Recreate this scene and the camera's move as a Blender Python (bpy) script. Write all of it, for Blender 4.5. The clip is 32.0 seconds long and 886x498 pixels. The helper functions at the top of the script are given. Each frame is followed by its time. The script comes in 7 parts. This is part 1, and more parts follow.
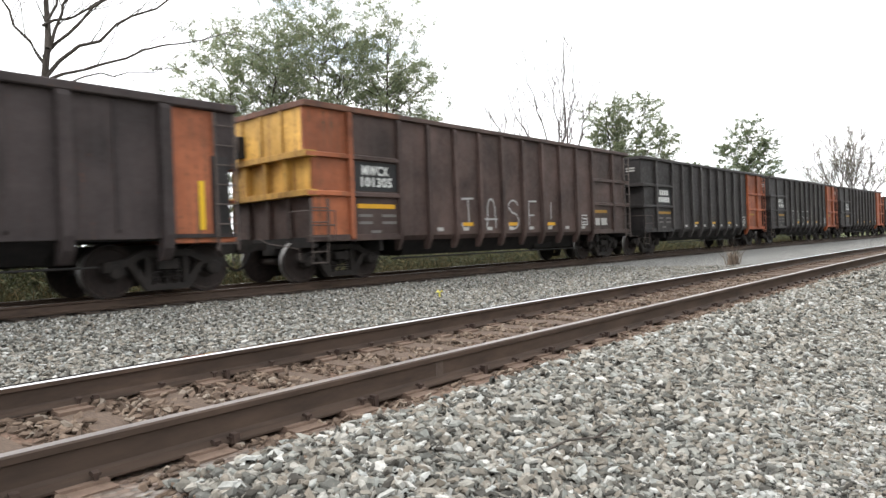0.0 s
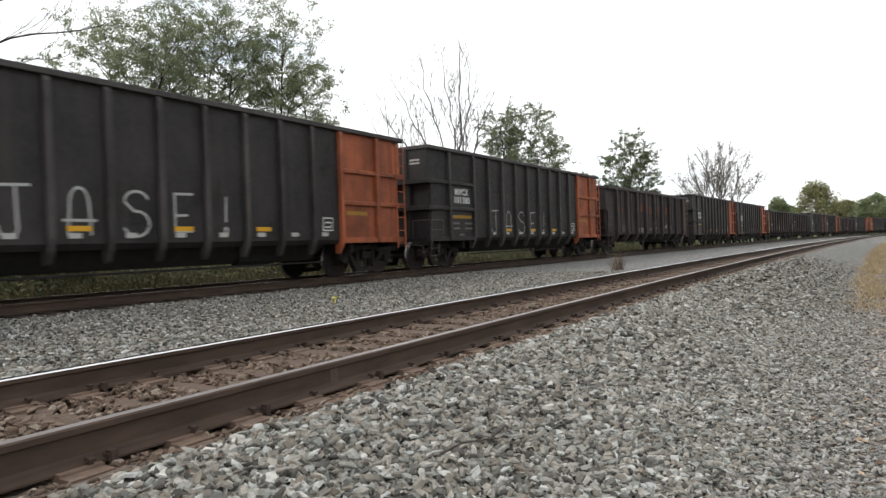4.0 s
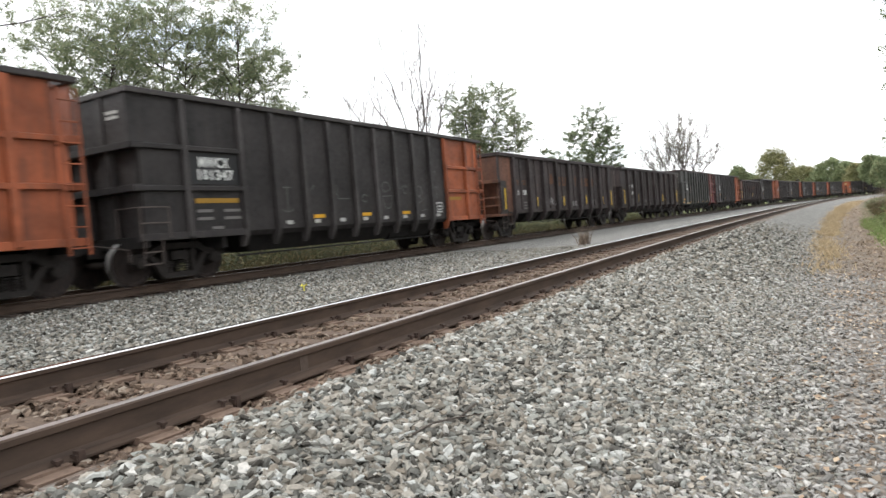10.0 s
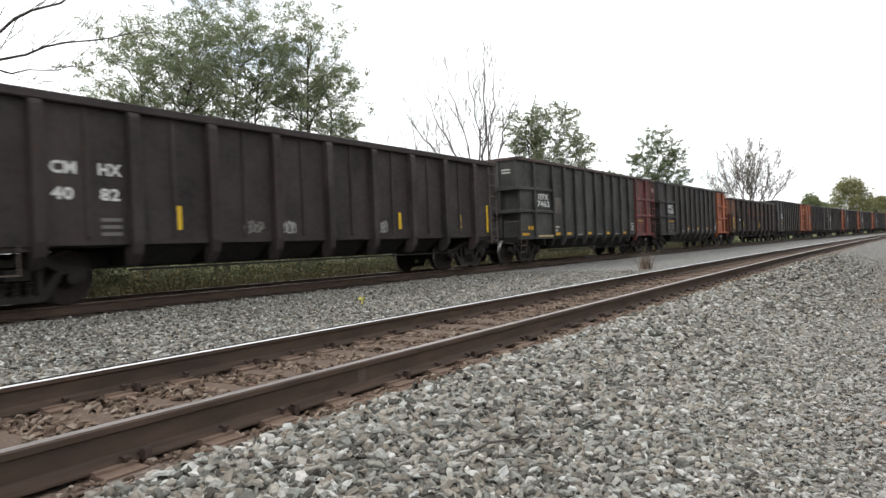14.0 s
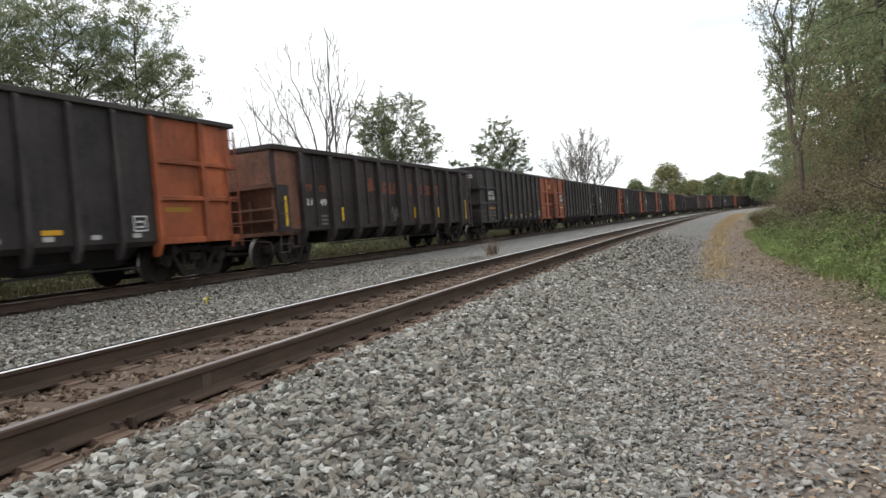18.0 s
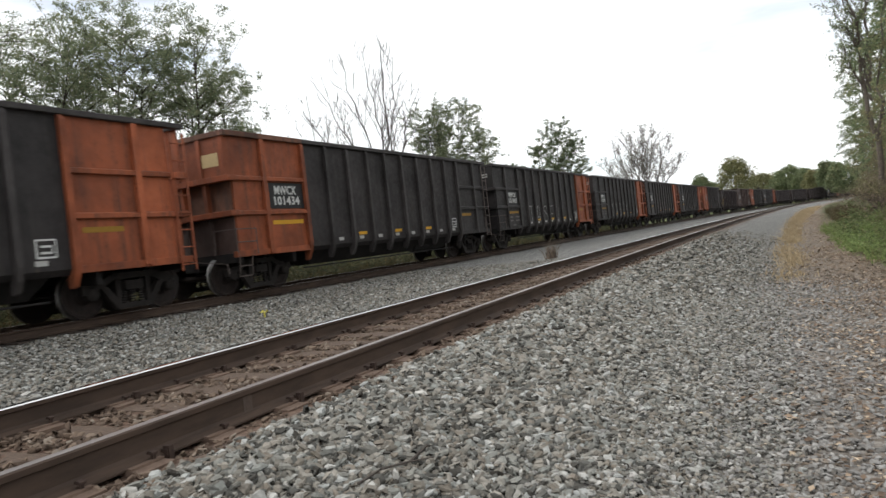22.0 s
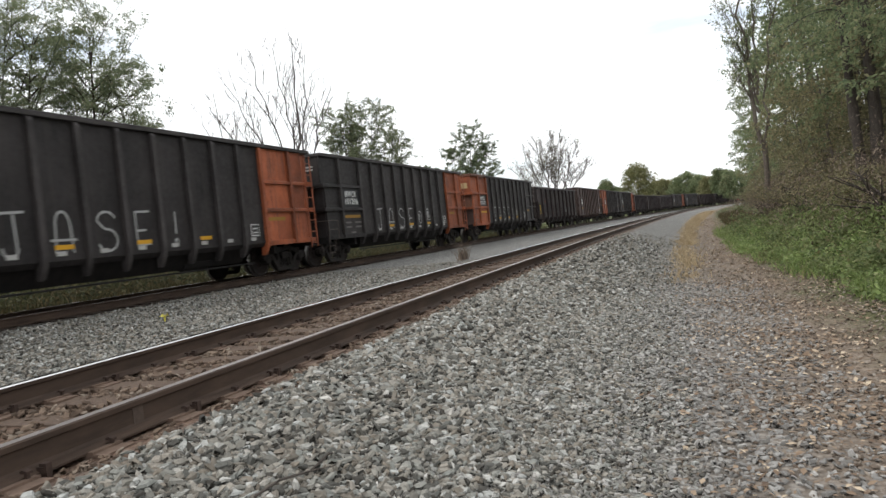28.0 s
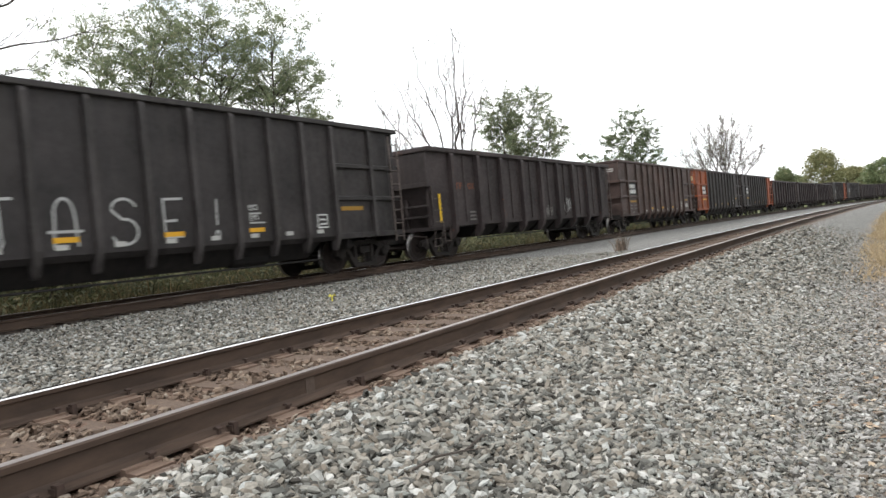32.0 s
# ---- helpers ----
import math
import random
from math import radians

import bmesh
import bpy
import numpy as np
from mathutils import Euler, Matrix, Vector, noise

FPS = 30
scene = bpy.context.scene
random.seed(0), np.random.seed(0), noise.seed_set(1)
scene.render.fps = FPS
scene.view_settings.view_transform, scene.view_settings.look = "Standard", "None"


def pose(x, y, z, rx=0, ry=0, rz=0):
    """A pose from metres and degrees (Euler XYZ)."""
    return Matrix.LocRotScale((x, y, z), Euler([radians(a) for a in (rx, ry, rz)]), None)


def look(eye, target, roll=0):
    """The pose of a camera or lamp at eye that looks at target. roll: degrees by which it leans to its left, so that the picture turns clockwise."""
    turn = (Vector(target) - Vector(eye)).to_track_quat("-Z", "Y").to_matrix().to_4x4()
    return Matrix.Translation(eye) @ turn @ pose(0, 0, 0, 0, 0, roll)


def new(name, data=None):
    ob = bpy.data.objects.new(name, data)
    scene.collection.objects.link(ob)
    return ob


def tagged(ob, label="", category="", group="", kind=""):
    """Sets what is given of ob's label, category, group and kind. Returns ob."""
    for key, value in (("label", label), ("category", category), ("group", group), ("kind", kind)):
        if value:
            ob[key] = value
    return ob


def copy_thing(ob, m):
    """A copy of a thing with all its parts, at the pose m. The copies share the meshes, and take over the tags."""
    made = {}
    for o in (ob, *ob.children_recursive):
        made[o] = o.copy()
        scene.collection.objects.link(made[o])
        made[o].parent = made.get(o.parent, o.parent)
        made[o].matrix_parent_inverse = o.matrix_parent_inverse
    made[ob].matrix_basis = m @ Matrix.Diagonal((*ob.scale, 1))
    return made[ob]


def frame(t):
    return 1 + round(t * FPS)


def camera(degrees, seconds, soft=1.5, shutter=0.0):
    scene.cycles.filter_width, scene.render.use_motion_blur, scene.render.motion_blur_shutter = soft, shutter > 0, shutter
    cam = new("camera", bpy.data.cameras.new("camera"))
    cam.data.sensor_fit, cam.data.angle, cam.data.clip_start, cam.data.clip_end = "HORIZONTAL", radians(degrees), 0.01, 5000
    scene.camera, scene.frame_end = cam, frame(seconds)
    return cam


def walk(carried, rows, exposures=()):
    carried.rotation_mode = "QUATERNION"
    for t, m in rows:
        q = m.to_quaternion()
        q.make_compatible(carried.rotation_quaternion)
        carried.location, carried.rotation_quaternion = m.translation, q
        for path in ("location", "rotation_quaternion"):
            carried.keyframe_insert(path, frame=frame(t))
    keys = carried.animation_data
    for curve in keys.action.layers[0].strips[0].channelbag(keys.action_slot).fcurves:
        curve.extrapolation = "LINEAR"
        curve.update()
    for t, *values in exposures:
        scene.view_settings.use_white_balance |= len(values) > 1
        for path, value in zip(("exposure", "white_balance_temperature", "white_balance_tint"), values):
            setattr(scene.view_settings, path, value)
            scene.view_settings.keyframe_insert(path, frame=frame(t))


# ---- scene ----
EXPOSURES = [(0, 0.95), (1, 0.86), (1.6, 0.75), (2, 0.55), (2.4, 0.32), (3, 0.25), (4, 0.3), (6.5, 0.38), (8, 0.5), (9, 0.62), (9.7, 0.82), (10.3, 0.75), (11, 0.45), (12, 0.42), (13, 0.45), (15.5, 0.5), (16, 0.5), (17, 0.4), (19, 0.12), (22, 0.12), (23, 0.35), (24, 0.2), (25, 0.32), (28, 0.17), (29.5, 0.08), (30.5, 0.35), (31, 0.6), (32, 0.72)]
cam = camera(67.05, 32.0, soft=1.5, shutter=0.3)
walk(cam, [
    (0, look((0.073, -0.037, 0.711), (-6.374, 7.607, 0.628), -2.16)),
    (0.5, look((0.060, -0.053, 0.711), (-6.359, 7.615, 0.689), -2.35)),
    (1, look((0.068, -0.045, 0.708), (-6.340, 7.632, 0.663), -2.47)),
    (1.5, look((0.111, -0.011, 0.711), (-5.082, 8.532, 0.477), -2.71)),
    (2, look((0.107, 0.001, 0.711), (-3.784, 9.204, 0.304), -2.85)),
    (2.5, look((0.088, -0.020, 0.705), (-4.188, 9.017, 0.502), -3.35)),
    (3, look((0.078, -0.023, 0.708), (-4.708, 8.756, 0.585), -2.70)),
    (3.5, look((0.069, -0.019, 0.704), (-5.001, 8.600, 0.623), -2.19)),
    (4, look((0.073, -0.029, 0.705), (-5.124, 8.515, 0.652), -1.94)),
    (4.5, look((0.085, -0.041, 0.707), (-5.190, 8.454, 0.657), -2.02)),
    (6.5, look((0.108, -0.034, 0.705), (-5.215, 8.431, 0.573), -3.12)),
    (7, look((0.099, -0.039, 0.709), (-5.282, 8.389, 0.581), -2.86)),
    (7.5, look((0.088, -0.039, 0.709), (-5.412, 8.312, 0.579), -2.61)),
    (8, look((0.075, -0.020, 0.700), (-5.530, 8.260, 0.554), -2.51)),
    (8.5, look((0.030, -0.034, 0.699), (-5.771, 8.111, 0.628), -2.12)),
    (9, look((0.029, -0.027, 0.701), (-6.150, 7.835, 0.627), -2.55)),
    (9.5, look((0.079, -0.024, 0.699), (-5.582, 8.217, 0.495), -3.44)),
    (10, look((0.099, -0.020, 0.703), (-4.707, 8.743, 0.353), -4.56)),
    (10.5, look((0.097, -0.019, 0.702), (-4.534, 8.837, 0.339), -5.20)),
    (11, look((0.101, -0.025, 0.707), (-4.474, 8.861, 0.363), -5.13)),
    (11.5, look((0.092, -0.034, 0.705), (-4.777, 8.696, 0.449), -4.35)),
    (12, look((0.098, -0.032, 0.707), (-4.889, 8.634, 0.545), -3.76)),
    (12.5, look((0.090, -0.040, 0.705), (-4.975, 8.582, 0.632), -3.39)),
    (13, look((0.081, -0.037, 0.704), (-5.207, 8.450, 0.660), -3.11)),
    (13.5, look((0.083, -0.032, 0.704), (-5.335, 8.373, 0.653), -2.81)),
    (15.5, look((0.027, -0.041, 0.699), (-5.703, 8.155, 0.747), -1.46)),
    (16, look((0.057, -0.030, 0.701), (-5.355, 8.378, 0.600), -1.47)),
    (16.5, look((0.082, -0.024, 0.706), (-4.217, 8.999, 0.409), -2.76)),
    (17, look((0.087, -0.024, 0.708), (-3.908, 9.137, 0.371), -3.89)),
    (17.5, look((0.091, -0.023, 0.710), (-3.673, 9.236, 0.389), -4.24)),
    (18, look((0.092, -0.011, 0.706), (-3.486, 9.322, 0.408), -4.50)),
    (18.5, look((0.119, 0.058, 0.712), (-3.274, 9.460, 0.409), -5.28)),
    (19, look((0.146, 0.218, 0.730), (-3.108, 9.670, 0.488), -5.77)),
    (19.5, look((0.145, 0.271, 0.733), (-3.363, 9.634, 0.564), -4.95)),
    (20, look((0.125, 0.284, 0.734), (-3.370, 9.652, 0.568), -4.84)),
    (20.5, look((0.114, 0.274, 0.731), (-3.388, 9.639, 0.557), -5.16)),
    (21, look((0.114, 0.265, 0.737), (-3.600, 9.548, 0.549), -5.51)),
    (21.5, look((0.108, 0.254, 0.733), (-3.757, 9.475, 0.560), -6.09)),
    (22, look((0.098, 0.241, 0.736), (-4.301, 9.221, 0.593), -6.34)),
    (22.5, look((0.112, 0.245, 0.730), (-4.579, 9.075, 0.580), -6.45)),
    (23, look((0.125, 0.259, 0.733), (-3.817, 9.448, 0.548), -5.31)),
    (23.5, look((0.123, 0.295, 0.724), (-3.703, 9.532, 0.544), -4.69)),
    (24, look((0.136, 0.324, 0.723), (-3.612, 9.593, 0.509), -4.55)),
    (24.5, look((0.115, 0.311, 0.729), (-3.521, 9.613, 0.224), -4.26)),
    (25, look((0.106, 0.310, 0.730), (-3.278, 9.699, 0.093), -4.14)),
    (25.5, look((0.111, 0.296, 0.730), (-3.161, 9.718, 0.014), -4.44)),
    (27.5, look((0.115, 0.303, 0.734), (-3.153, 9.748, 0.397), -5.21)),
    (28, look((0.115, 0.306, 0.733), (-3.098, 9.772, 0.470), -6.04)),
    (28.5, look((0.121, 0.299, 0.731), (-3.107, 9.761, 0.513), -6.60)),
    (29, look((0.124, 0.293, 0.734), (-3.132, 9.746, 0.521), -6.58)),
    (29.5, look((0.106, 0.283, 0.732), (-3.260, 9.697, 0.517), -5.99)),
    (30, look((0.030, 0.261, 0.726), (-4.248, 9.299, 0.697), -5.00)),
    (30.5, look((0.016, 0.245, 0.718), (-5.737, 8.424, 0.591), -3.66)),
    (31, look((0.066, 0.254, 0.726), (-5.339, 8.663, 0.455), -3.66)),
    (31.5, look((0.092, 0.265, 0.727), (-5.267, 8.704, 0.458), -4.52)),
    (32, look((0.116, 0.276, 0.734), (-5.176, 8.759, 0.521), -5.09)),
], EXPOSURES)

# ---- light ----
world = bpy.data.worlds.new("overcast_sky")
scene.world = world
world.use_nodes = True
wn, wl = world.node_tree.nodes, world.node_tree.links
bg = wn["Background"]
sky = wn.new("ShaderNodeTexSky")
sky.sky_type, sky.sun_disc = "NISHITA", False
sky.sun_elevation, sky.sun_rotation = radians(47), radians(228)
sky_dim = wn.new("ShaderNodeVectorMath")
sky_dim.operation = "SCALE"
sky_dim.inputs["Scale"].default_value = 0.12
wl.new(sky.outputs[0], sky_dim.inputs[0])
cloud_at = wn.new("ShaderNodeTexCoord")
cloud_map = wn.new("ShaderNodeMapping")
cloud_map.inputs["Scale"].default_value = (1.3, 1.3, 6.5)
cloud_map.inputs["Location"].default_value = (0.35, 0.1, 0.75)
cloud_map.inputs["Rotation"].default_value = (0, 0, radians(23))
cloud_noise = wn.new("ShaderNodeTexNoise")
cloud_noise.inputs["Scale"].default_value = 1.6
cloud_noise.inputs["Detail"].default_value = 5.0
cloud_ramp = wn.new("ShaderNodeValToRGB")
cloud_ramp.color_ramp.elements[0].position, cloud_ramp.color_ramp.elements[0].color = 0.31, (0.46, 0.46, 0.46, 1)
cloud_ramp.color_ramp.elements[1].position, cloud_ramp.color_ramp.elements[1].color = 0.45, (1, 1, 1, 1)
cloud_mix = wn.new("ShaderNodeMix")
cloud_mix.data_type = "RGBA"
cloud_mix.inputs[7].default_value = (1.04, 1.06, 1.08, 1)
wl.new(cloud_at.outputs["Generated"], cloud_map.inputs[0])
wl.new(cloud_map.outputs[0], cloud_noise.inputs["Vector"])
wl.new(cloud_noise.outputs["Fac"], cloud_ramp.inputs[0])
wl.new(cloud_ramp.outputs[0], cloud_mix.inputs[0])
wl.new(sky_dim.outputs[0], cloud_mix.inputs[6])
wl.new(cloud_mix.outputs[2], bg.inputs["Color"])
bg.inputs["Strength"].default_value = 1.15

sun_data = bpy.data.lights.new("sun", "SUN")
sun_data.energy, sun_data.angle, sun_data.color = 1.25, radians(14), (1.0, 0.97, 0.92)
sun = new("sun", sun_data)
sun.matrix_basis = look((-38, -34, 55), (0, 0, 0))


# ---- materials ----
def mat_new(name):
    m = bpy.data.materials.new(name)
    m.use_nodes = True
    n, l = m.node_tree.nodes, m.node_tree.links
    return m, n, l, n["Principled BSDF"]


def node_noise(n, l, coord, scale, detail=4.0, rough=0.6, stretch=None):
    t = n.new("ShaderNodeTexNoise")
    t.inputs["Scale"].default_value, t.inputs["Detail"].default_value = scale, detail
    t.inputs["Roughness"].default_value = rough
    if stretch:
        mp = n.new("ShaderNodeMapping")
        mp.inputs["Scale"].default_value = stretch
        l.new(coord, mp.inputs[0])
        coord = mp.outputs[0]
    l.new(coord, t.inputs["Vector"])
    return t.outputs["Fac"]


def node_ramp(n, l, fac, stops):
    r = n.new("ShaderNodeValToRGB")
    e = r.color_ramp.elements
    while len(e) < len(stops):
        e.new(0.5)
    for el, (p, c) in zip(e, stops):
        el.position, el.color = p, (*c, 1) if len(c) == 3 else c
    l.new(fac, r.inputs[0])
    return r.outputs[0]


def node_mix(n, l, fac, a, b, blend="MIX"):
    m = n.new("ShaderNodeMix")
    m.data_type, m.blend_type = "RGBA", blend
    for sock, v in ((m.inputs[0], fac), (m.inputs[6], a), (m.inputs[7], b)):
        if isinstance(v, (int, float)):
            sock.default_value = v
        elif isinstance(v, tuple):
            sock.default_value = (*v, 1)
        else:
            l.new(v, sock)
    return m.outputs[2]


def node_bump(n, l, bsdf, height, strength, dist=0.02):
    b = n.new("ShaderNodeBump")
    b.inputs["Strength"].default_value, b.inputs["Distance"].default_value = strength, dist
    l.new(height, b.inputs["Height"])
    l.new(b.outputs[0], bsdf.inputs["Normal"])


def coords(n, kind="Object"):
    return n.new("ShaderNodeTexCoord").outputs[kind]


def grey(v):
    return (v, v, v)


def painted_steel(name, base, rust=(0.13, 0.055, 0.025), rust_at=0.62, dirt=(0.035, 0.03, 0.027), rough=0.6, streak=0.55):
    """Weathered paint on steel: blotches, downward streaks, rust bites and dust."""
    m, n, l, p = mat_new(name)
    own = n.new("ShaderNodeObjectInfo").outputs["Random"]
    far = n.new("ShaderNodeMath")
    far.operation = "MULTIPLY"
    far.inputs[1].default_value = 60.0
    l.new(own, far.inputs[0])
    shift = n.new("ShaderNodeVectorMath")
    l.new(coords(n), shift.inputs[0])
    l.new(far.outputs[0], shift.inputs[1])
    c = shift.outputs[0]
    big = node_noise(n, l, c, 0.8, 5)
    fine = node_noise(n, l, c, 9.0, 6, 0.7)
    down = node_noise(n, l, c, 1.0, 5, 0.65, (7.0, 7.0, 0.35))
    dark = tuple(v * 0.5 for v in base)
    light = tuple(min(1, v * 1.5 + 0.009) for v in base)
    col = node_mix(n, l, node_ramp(n, l, big, [(0.32, grey(0)), (0.7, grey(1))]), dark, light)
    col = node_mix(n, l, node_ramp(n, l, down, [(0.5, grey(0)), (0.72, grey(streak))]), col, dirt)
    both = n.new("ShaderNodeMath")
    both.operation = "ADD"
    l.new(fine, both.inputs[0])
    l.new(down, both.inputs[1])
    half = n.new("ShaderNodeMath")
    half.operation = "MULTIPLY"
    half.inputs[1].default_value = 0.5
    l.new(both.outputs[0], half.inputs[0])
    col = node_mix(n, l, node_ramp(n, l, half.outputs[0], [(rust_at - 0.04, grey(0)), (rust_at + 0.05, grey(0.8))]), col, rust)
    col = node_mix(n, l, 1.0, col, node_ramp(n, l, own, [(0.0, grey(0.8)), (1.0, grey(1.2))]), "MULTIPLY")
    l.new(col, p.inputs["Base Color"])
    l.new(node_ramp(n, l, fine, [(0.3, grey(rough - 0.12)), (0.7, grey(rough + 0.2))]), p.inputs["Roughness"])
    p.inputs["Specular IOR Level"].default_value = 0.35
    node_bump(n, l, p, fine, 0.25, 0.006)
    return m


def rough_stuff(name, dark, light, scale=6.0, rough=0.9, bump=0.4, dist=0.01, stretch=None, metal=0.0):
    m, n, l, p = mat_new(name)
    c = coords(n)
    a = node_noise(n, l, c, scale, 6, 0.65, stretch)
    b = node_noise(n, l, c, scale * 0.14, 3)
    col = node_mix(n, l, node_ramp(n, l, a, [(0.3, grey(0)), (0.72, grey(1))]), dark, light)
    col = node_mix(n, l, node_ramp(n, l, b, [(0.35, grey(0)), (0.7, grey(0.45))]), col, dark)
    l.new(col, p.inputs["Base Color"])
    p.inputs["Roughness"].default_value, p.inputs["Metallic"].default_value = rough, metal
    p.inputs["Specular IOR Level"].default_value = 0.3
    node_bump(n, l, p, a, bump, dist)
    return m


def varied(name, stops, rough=0.9, by_island=True, through_light=0.0, grain=0.0, patch=None):
    """Colour that varies from piece to piece."""
    m, n, l, p = mat_new(name)
    if by_island:
        r = n.new("ShaderNodeNewGeometry").outputs["Random Per Island"]
    else:
        r = n.new("ShaderNodeObjectInfo").outputs["Random"]
    col = node_ramp(n, l, r, stops)
    if grain:
        g = node_noise(n, l, coords(n), grain, 4, 0.7)
        col = node_mix(n, l, 1.0, col, node_ramp(n, l, g, [(0.3, grey(0.62)), (0.7, grey(1.0))]), "MULTIPLY")
    if patch:
        g = node_noise(n, l, coords(n), patch[0], 3)
        col = node_mix(n, l, node_ramp(n, l, g, [(0.42, grey(0)), (0.62, grey(patch[2]))]), col, patch[1])
    l.new(col, p.inputs["Base Color"])
    p.inputs["Roughness"].default_value = rough
    p.inputs["Specular IOR Level"].default_value = 0.25
    if through_light:
        t = n.new("ShaderNodeBsdfTranslucent")
        l.new(col, t.inputs[0])
        mx = n.new("ShaderNodeMixShader")
        mx.inputs[0].default_value = through_light
        l.new(p.outputs[0], mx.inputs[1])
        l.new(t.outputs[0], mx.inputs[2])
        l.new(mx.outputs[0], n["Material Output"].inputs[0])
    return m


def plain(name, col, rough=0.7, metal=0.0, grain=14.0):
    return rough_stuff(name, tuple(v * 0.78 for v in col), col, grain, rough, 0.15, 0.004, None, metal)


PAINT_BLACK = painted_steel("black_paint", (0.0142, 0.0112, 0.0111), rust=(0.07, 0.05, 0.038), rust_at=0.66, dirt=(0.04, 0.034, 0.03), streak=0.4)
# black paint lightened: the light that ribs and chord catch is in the colour
PAINT_RIB_LIT = painted_steel("lit_rib_black_paint", (0.03, 0.0254, 0.0248), rust=(0.085, 0.06, 0.045), rust_at=0.64, dirt=(0.065, 0.057, 0.05), streak=0.4)
PAINT_BROWN = painted_steel("brown_paint", (0.05, 0.0295, 0.0245), rust=(0.06, 0.04, 0.03), dirt=(0.06, 0.045, 0.04))
PAINT_ORANGE = painted_steel("orange_paint", (0.24, 0.06, 0.02), rust=(0.13, 0.046, 0.025), rust_at=0.575, dirt=(0.1, 0.04, 0.026), streak=0.75)
PAINT_ORANGE_WORN = painted_steel("worn_orange_paint", (0.25, 0.075, 0.03), rust=(0.075, 0.05, 0.03), rust_at=0.57, dirt=(0.12, 0.06, 0.035))
PAINT_YELLOW_END = painted_steel("yellow_end_paint", (0.4, 0.225, 0.045), rust=(0.16, 0.075, 0.026), rust_at=0.55, dirt=(0.19, 0.1, 0.03), streak=0.8)
PAINT_RED = painted_steel("red_paint", (0.17, 0.03, 0.027), rust=(0.035, 0.026, 0.023), rust_at=0.5, dirt=(0.04, 0.03, 0.027), streak=0.9)
PAINT_GREEN_GREY = painted_steel("green_grey_paint", (0.027, 0.0272, 0.025), rust=(0.07, 0.045, 0.032), dirt=(0.042, 0.037, 0.03))
PATCH_GREY = painted_steel("painted_out_patch", (0.095, 0.085, 0.075), dirt=(0.06, 0.05, 0.045), streak=0.8)
PAINT_SOOT = painted_steel("sooty_brown_paint", (0.0262, 0.0186, 0.0182), rust=(0.13, 0.052, 0.028), rust_at=0.63, dirt=(0.05, 0.036, 0.034), rough=0.7)
PAINT_SOOT_RED = painted_steel("sooty_red_paint", (0.12, 0.052, 0.031), rust=(0.06, 0.035, 0.028), rust_at=0.55, dirt=(0.05, 0.036, 0.03), rough=0.7)
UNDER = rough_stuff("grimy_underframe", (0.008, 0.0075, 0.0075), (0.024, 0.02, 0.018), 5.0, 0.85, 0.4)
TRUCK = rough_stuff("grimy_truck_casting", (0.0085, 0.0072, 0.0067), (0.028, 0.022, 0.019), 7.0, 0.8, 0.5)
WHEEL = rough_stuff("rusty_wheel_steel", (0.0105, 0.0075, 0.0068), (0.03, 0.02, 0.0165), 9.0, 0.75, 0.3)
TREAD = rough_stuff("worn_wheel_tread", (0.16, 0.15, 0.145), (0.34, 0.33, 0.32), 20.0, 0.4, 0.1, 0.003, None, 0.9)
LADDER_STEEL = rough_stuff("ladder_steel", (0.05, 0.04, 0.035), (0.13, 0.1, 0.09), 12.0, 0.7, 0.2)
MARK_WHITE = plain("stencil_white", (0.62, 0.62, 0.6), 0.7)
MARK_DULL = plain("dull_grey_stencil", (0.15, 0.14, 0.135), 0.8)
MARK_LEMON = plain("bright_yellow_reflector", (0.74, 0.47, 0.02), 0.5)
MARK_DIM = plain("grimy_yellow_strip", (0.3, 0.165, 0.02), 0.6)
MARK_YELLOW = plain("reflective_yellow", (0.62, 0.33, 0.02), 0.5)
FLOWER = plain("yellow_petal", (0.62, 0.55, 0.1), 0.7)
MARK_PALE = plain("pale_yellow_placard", (0.5, 0.38, 0.2), 0.7)
MARK_BLACK = plain("black_stencil_panel", (0.022, 0.022, 0.023), 0.6)
CHALK_DULL = plain("dull_grey_spray", (0.22, 0.21, 0.195), 0.9, 0.0, 20.0)
CHALK_FAINT = plain("faint_rubbed_chalk", (0.12, 0.12, 0.115), 0.9, 0.0, 30.0)
CHALK = plain("chalk_white_spray", (0.4, 0.4, 0.39), 0.9, 0.0, 30.0)
RUST_FADED = plain("faint_brown_lettering", (0.115, 0.056, 0.033), 0.85, 0.0, 5.0)
RUST_LETTER = plain("faded_rust_lettering", (0.17, 0.06, 0.032), 0.85, 0.0, 5.0)
RAIL_SIDE = rough_stuff("rusty_rail_web", (0.034, 0.0225, 0.0165), (0.092, 0.06, 0.043), 4.0, 0.75, 0.3, 0.004, (6, 0.5, 2))
RAIL_HEAD = rough_stuff("polished_rail_head", (0.62, 0.61, 0.61), (0.85, 0.84, 0.84), 8.0, 0.16, 0.05, 0.001, (4, 0.2, 1), 1.0)
RAIL_HEAD_DULL = rough_stuff("dull_rail_head", (0.24, 0.21, 0.2), (0.42, 0.385, 0.37), 8.0, 0.36, 0.1, 0.002, (4, 0.2, 1), 0.7)
WELD = rough_stuff("ground_weld_steel", (0.06, 0.043, 0.034), (0.12, 0.088, 0.07), 30.0, 0.7, 0.3, 0.003)
PLATE = rough_stuff("rusty_tie_plate", (0.095, 0.064, 0.047), (0.19, 0.13, 0.098), 14.0, 0.85, 0.4, 0.004)
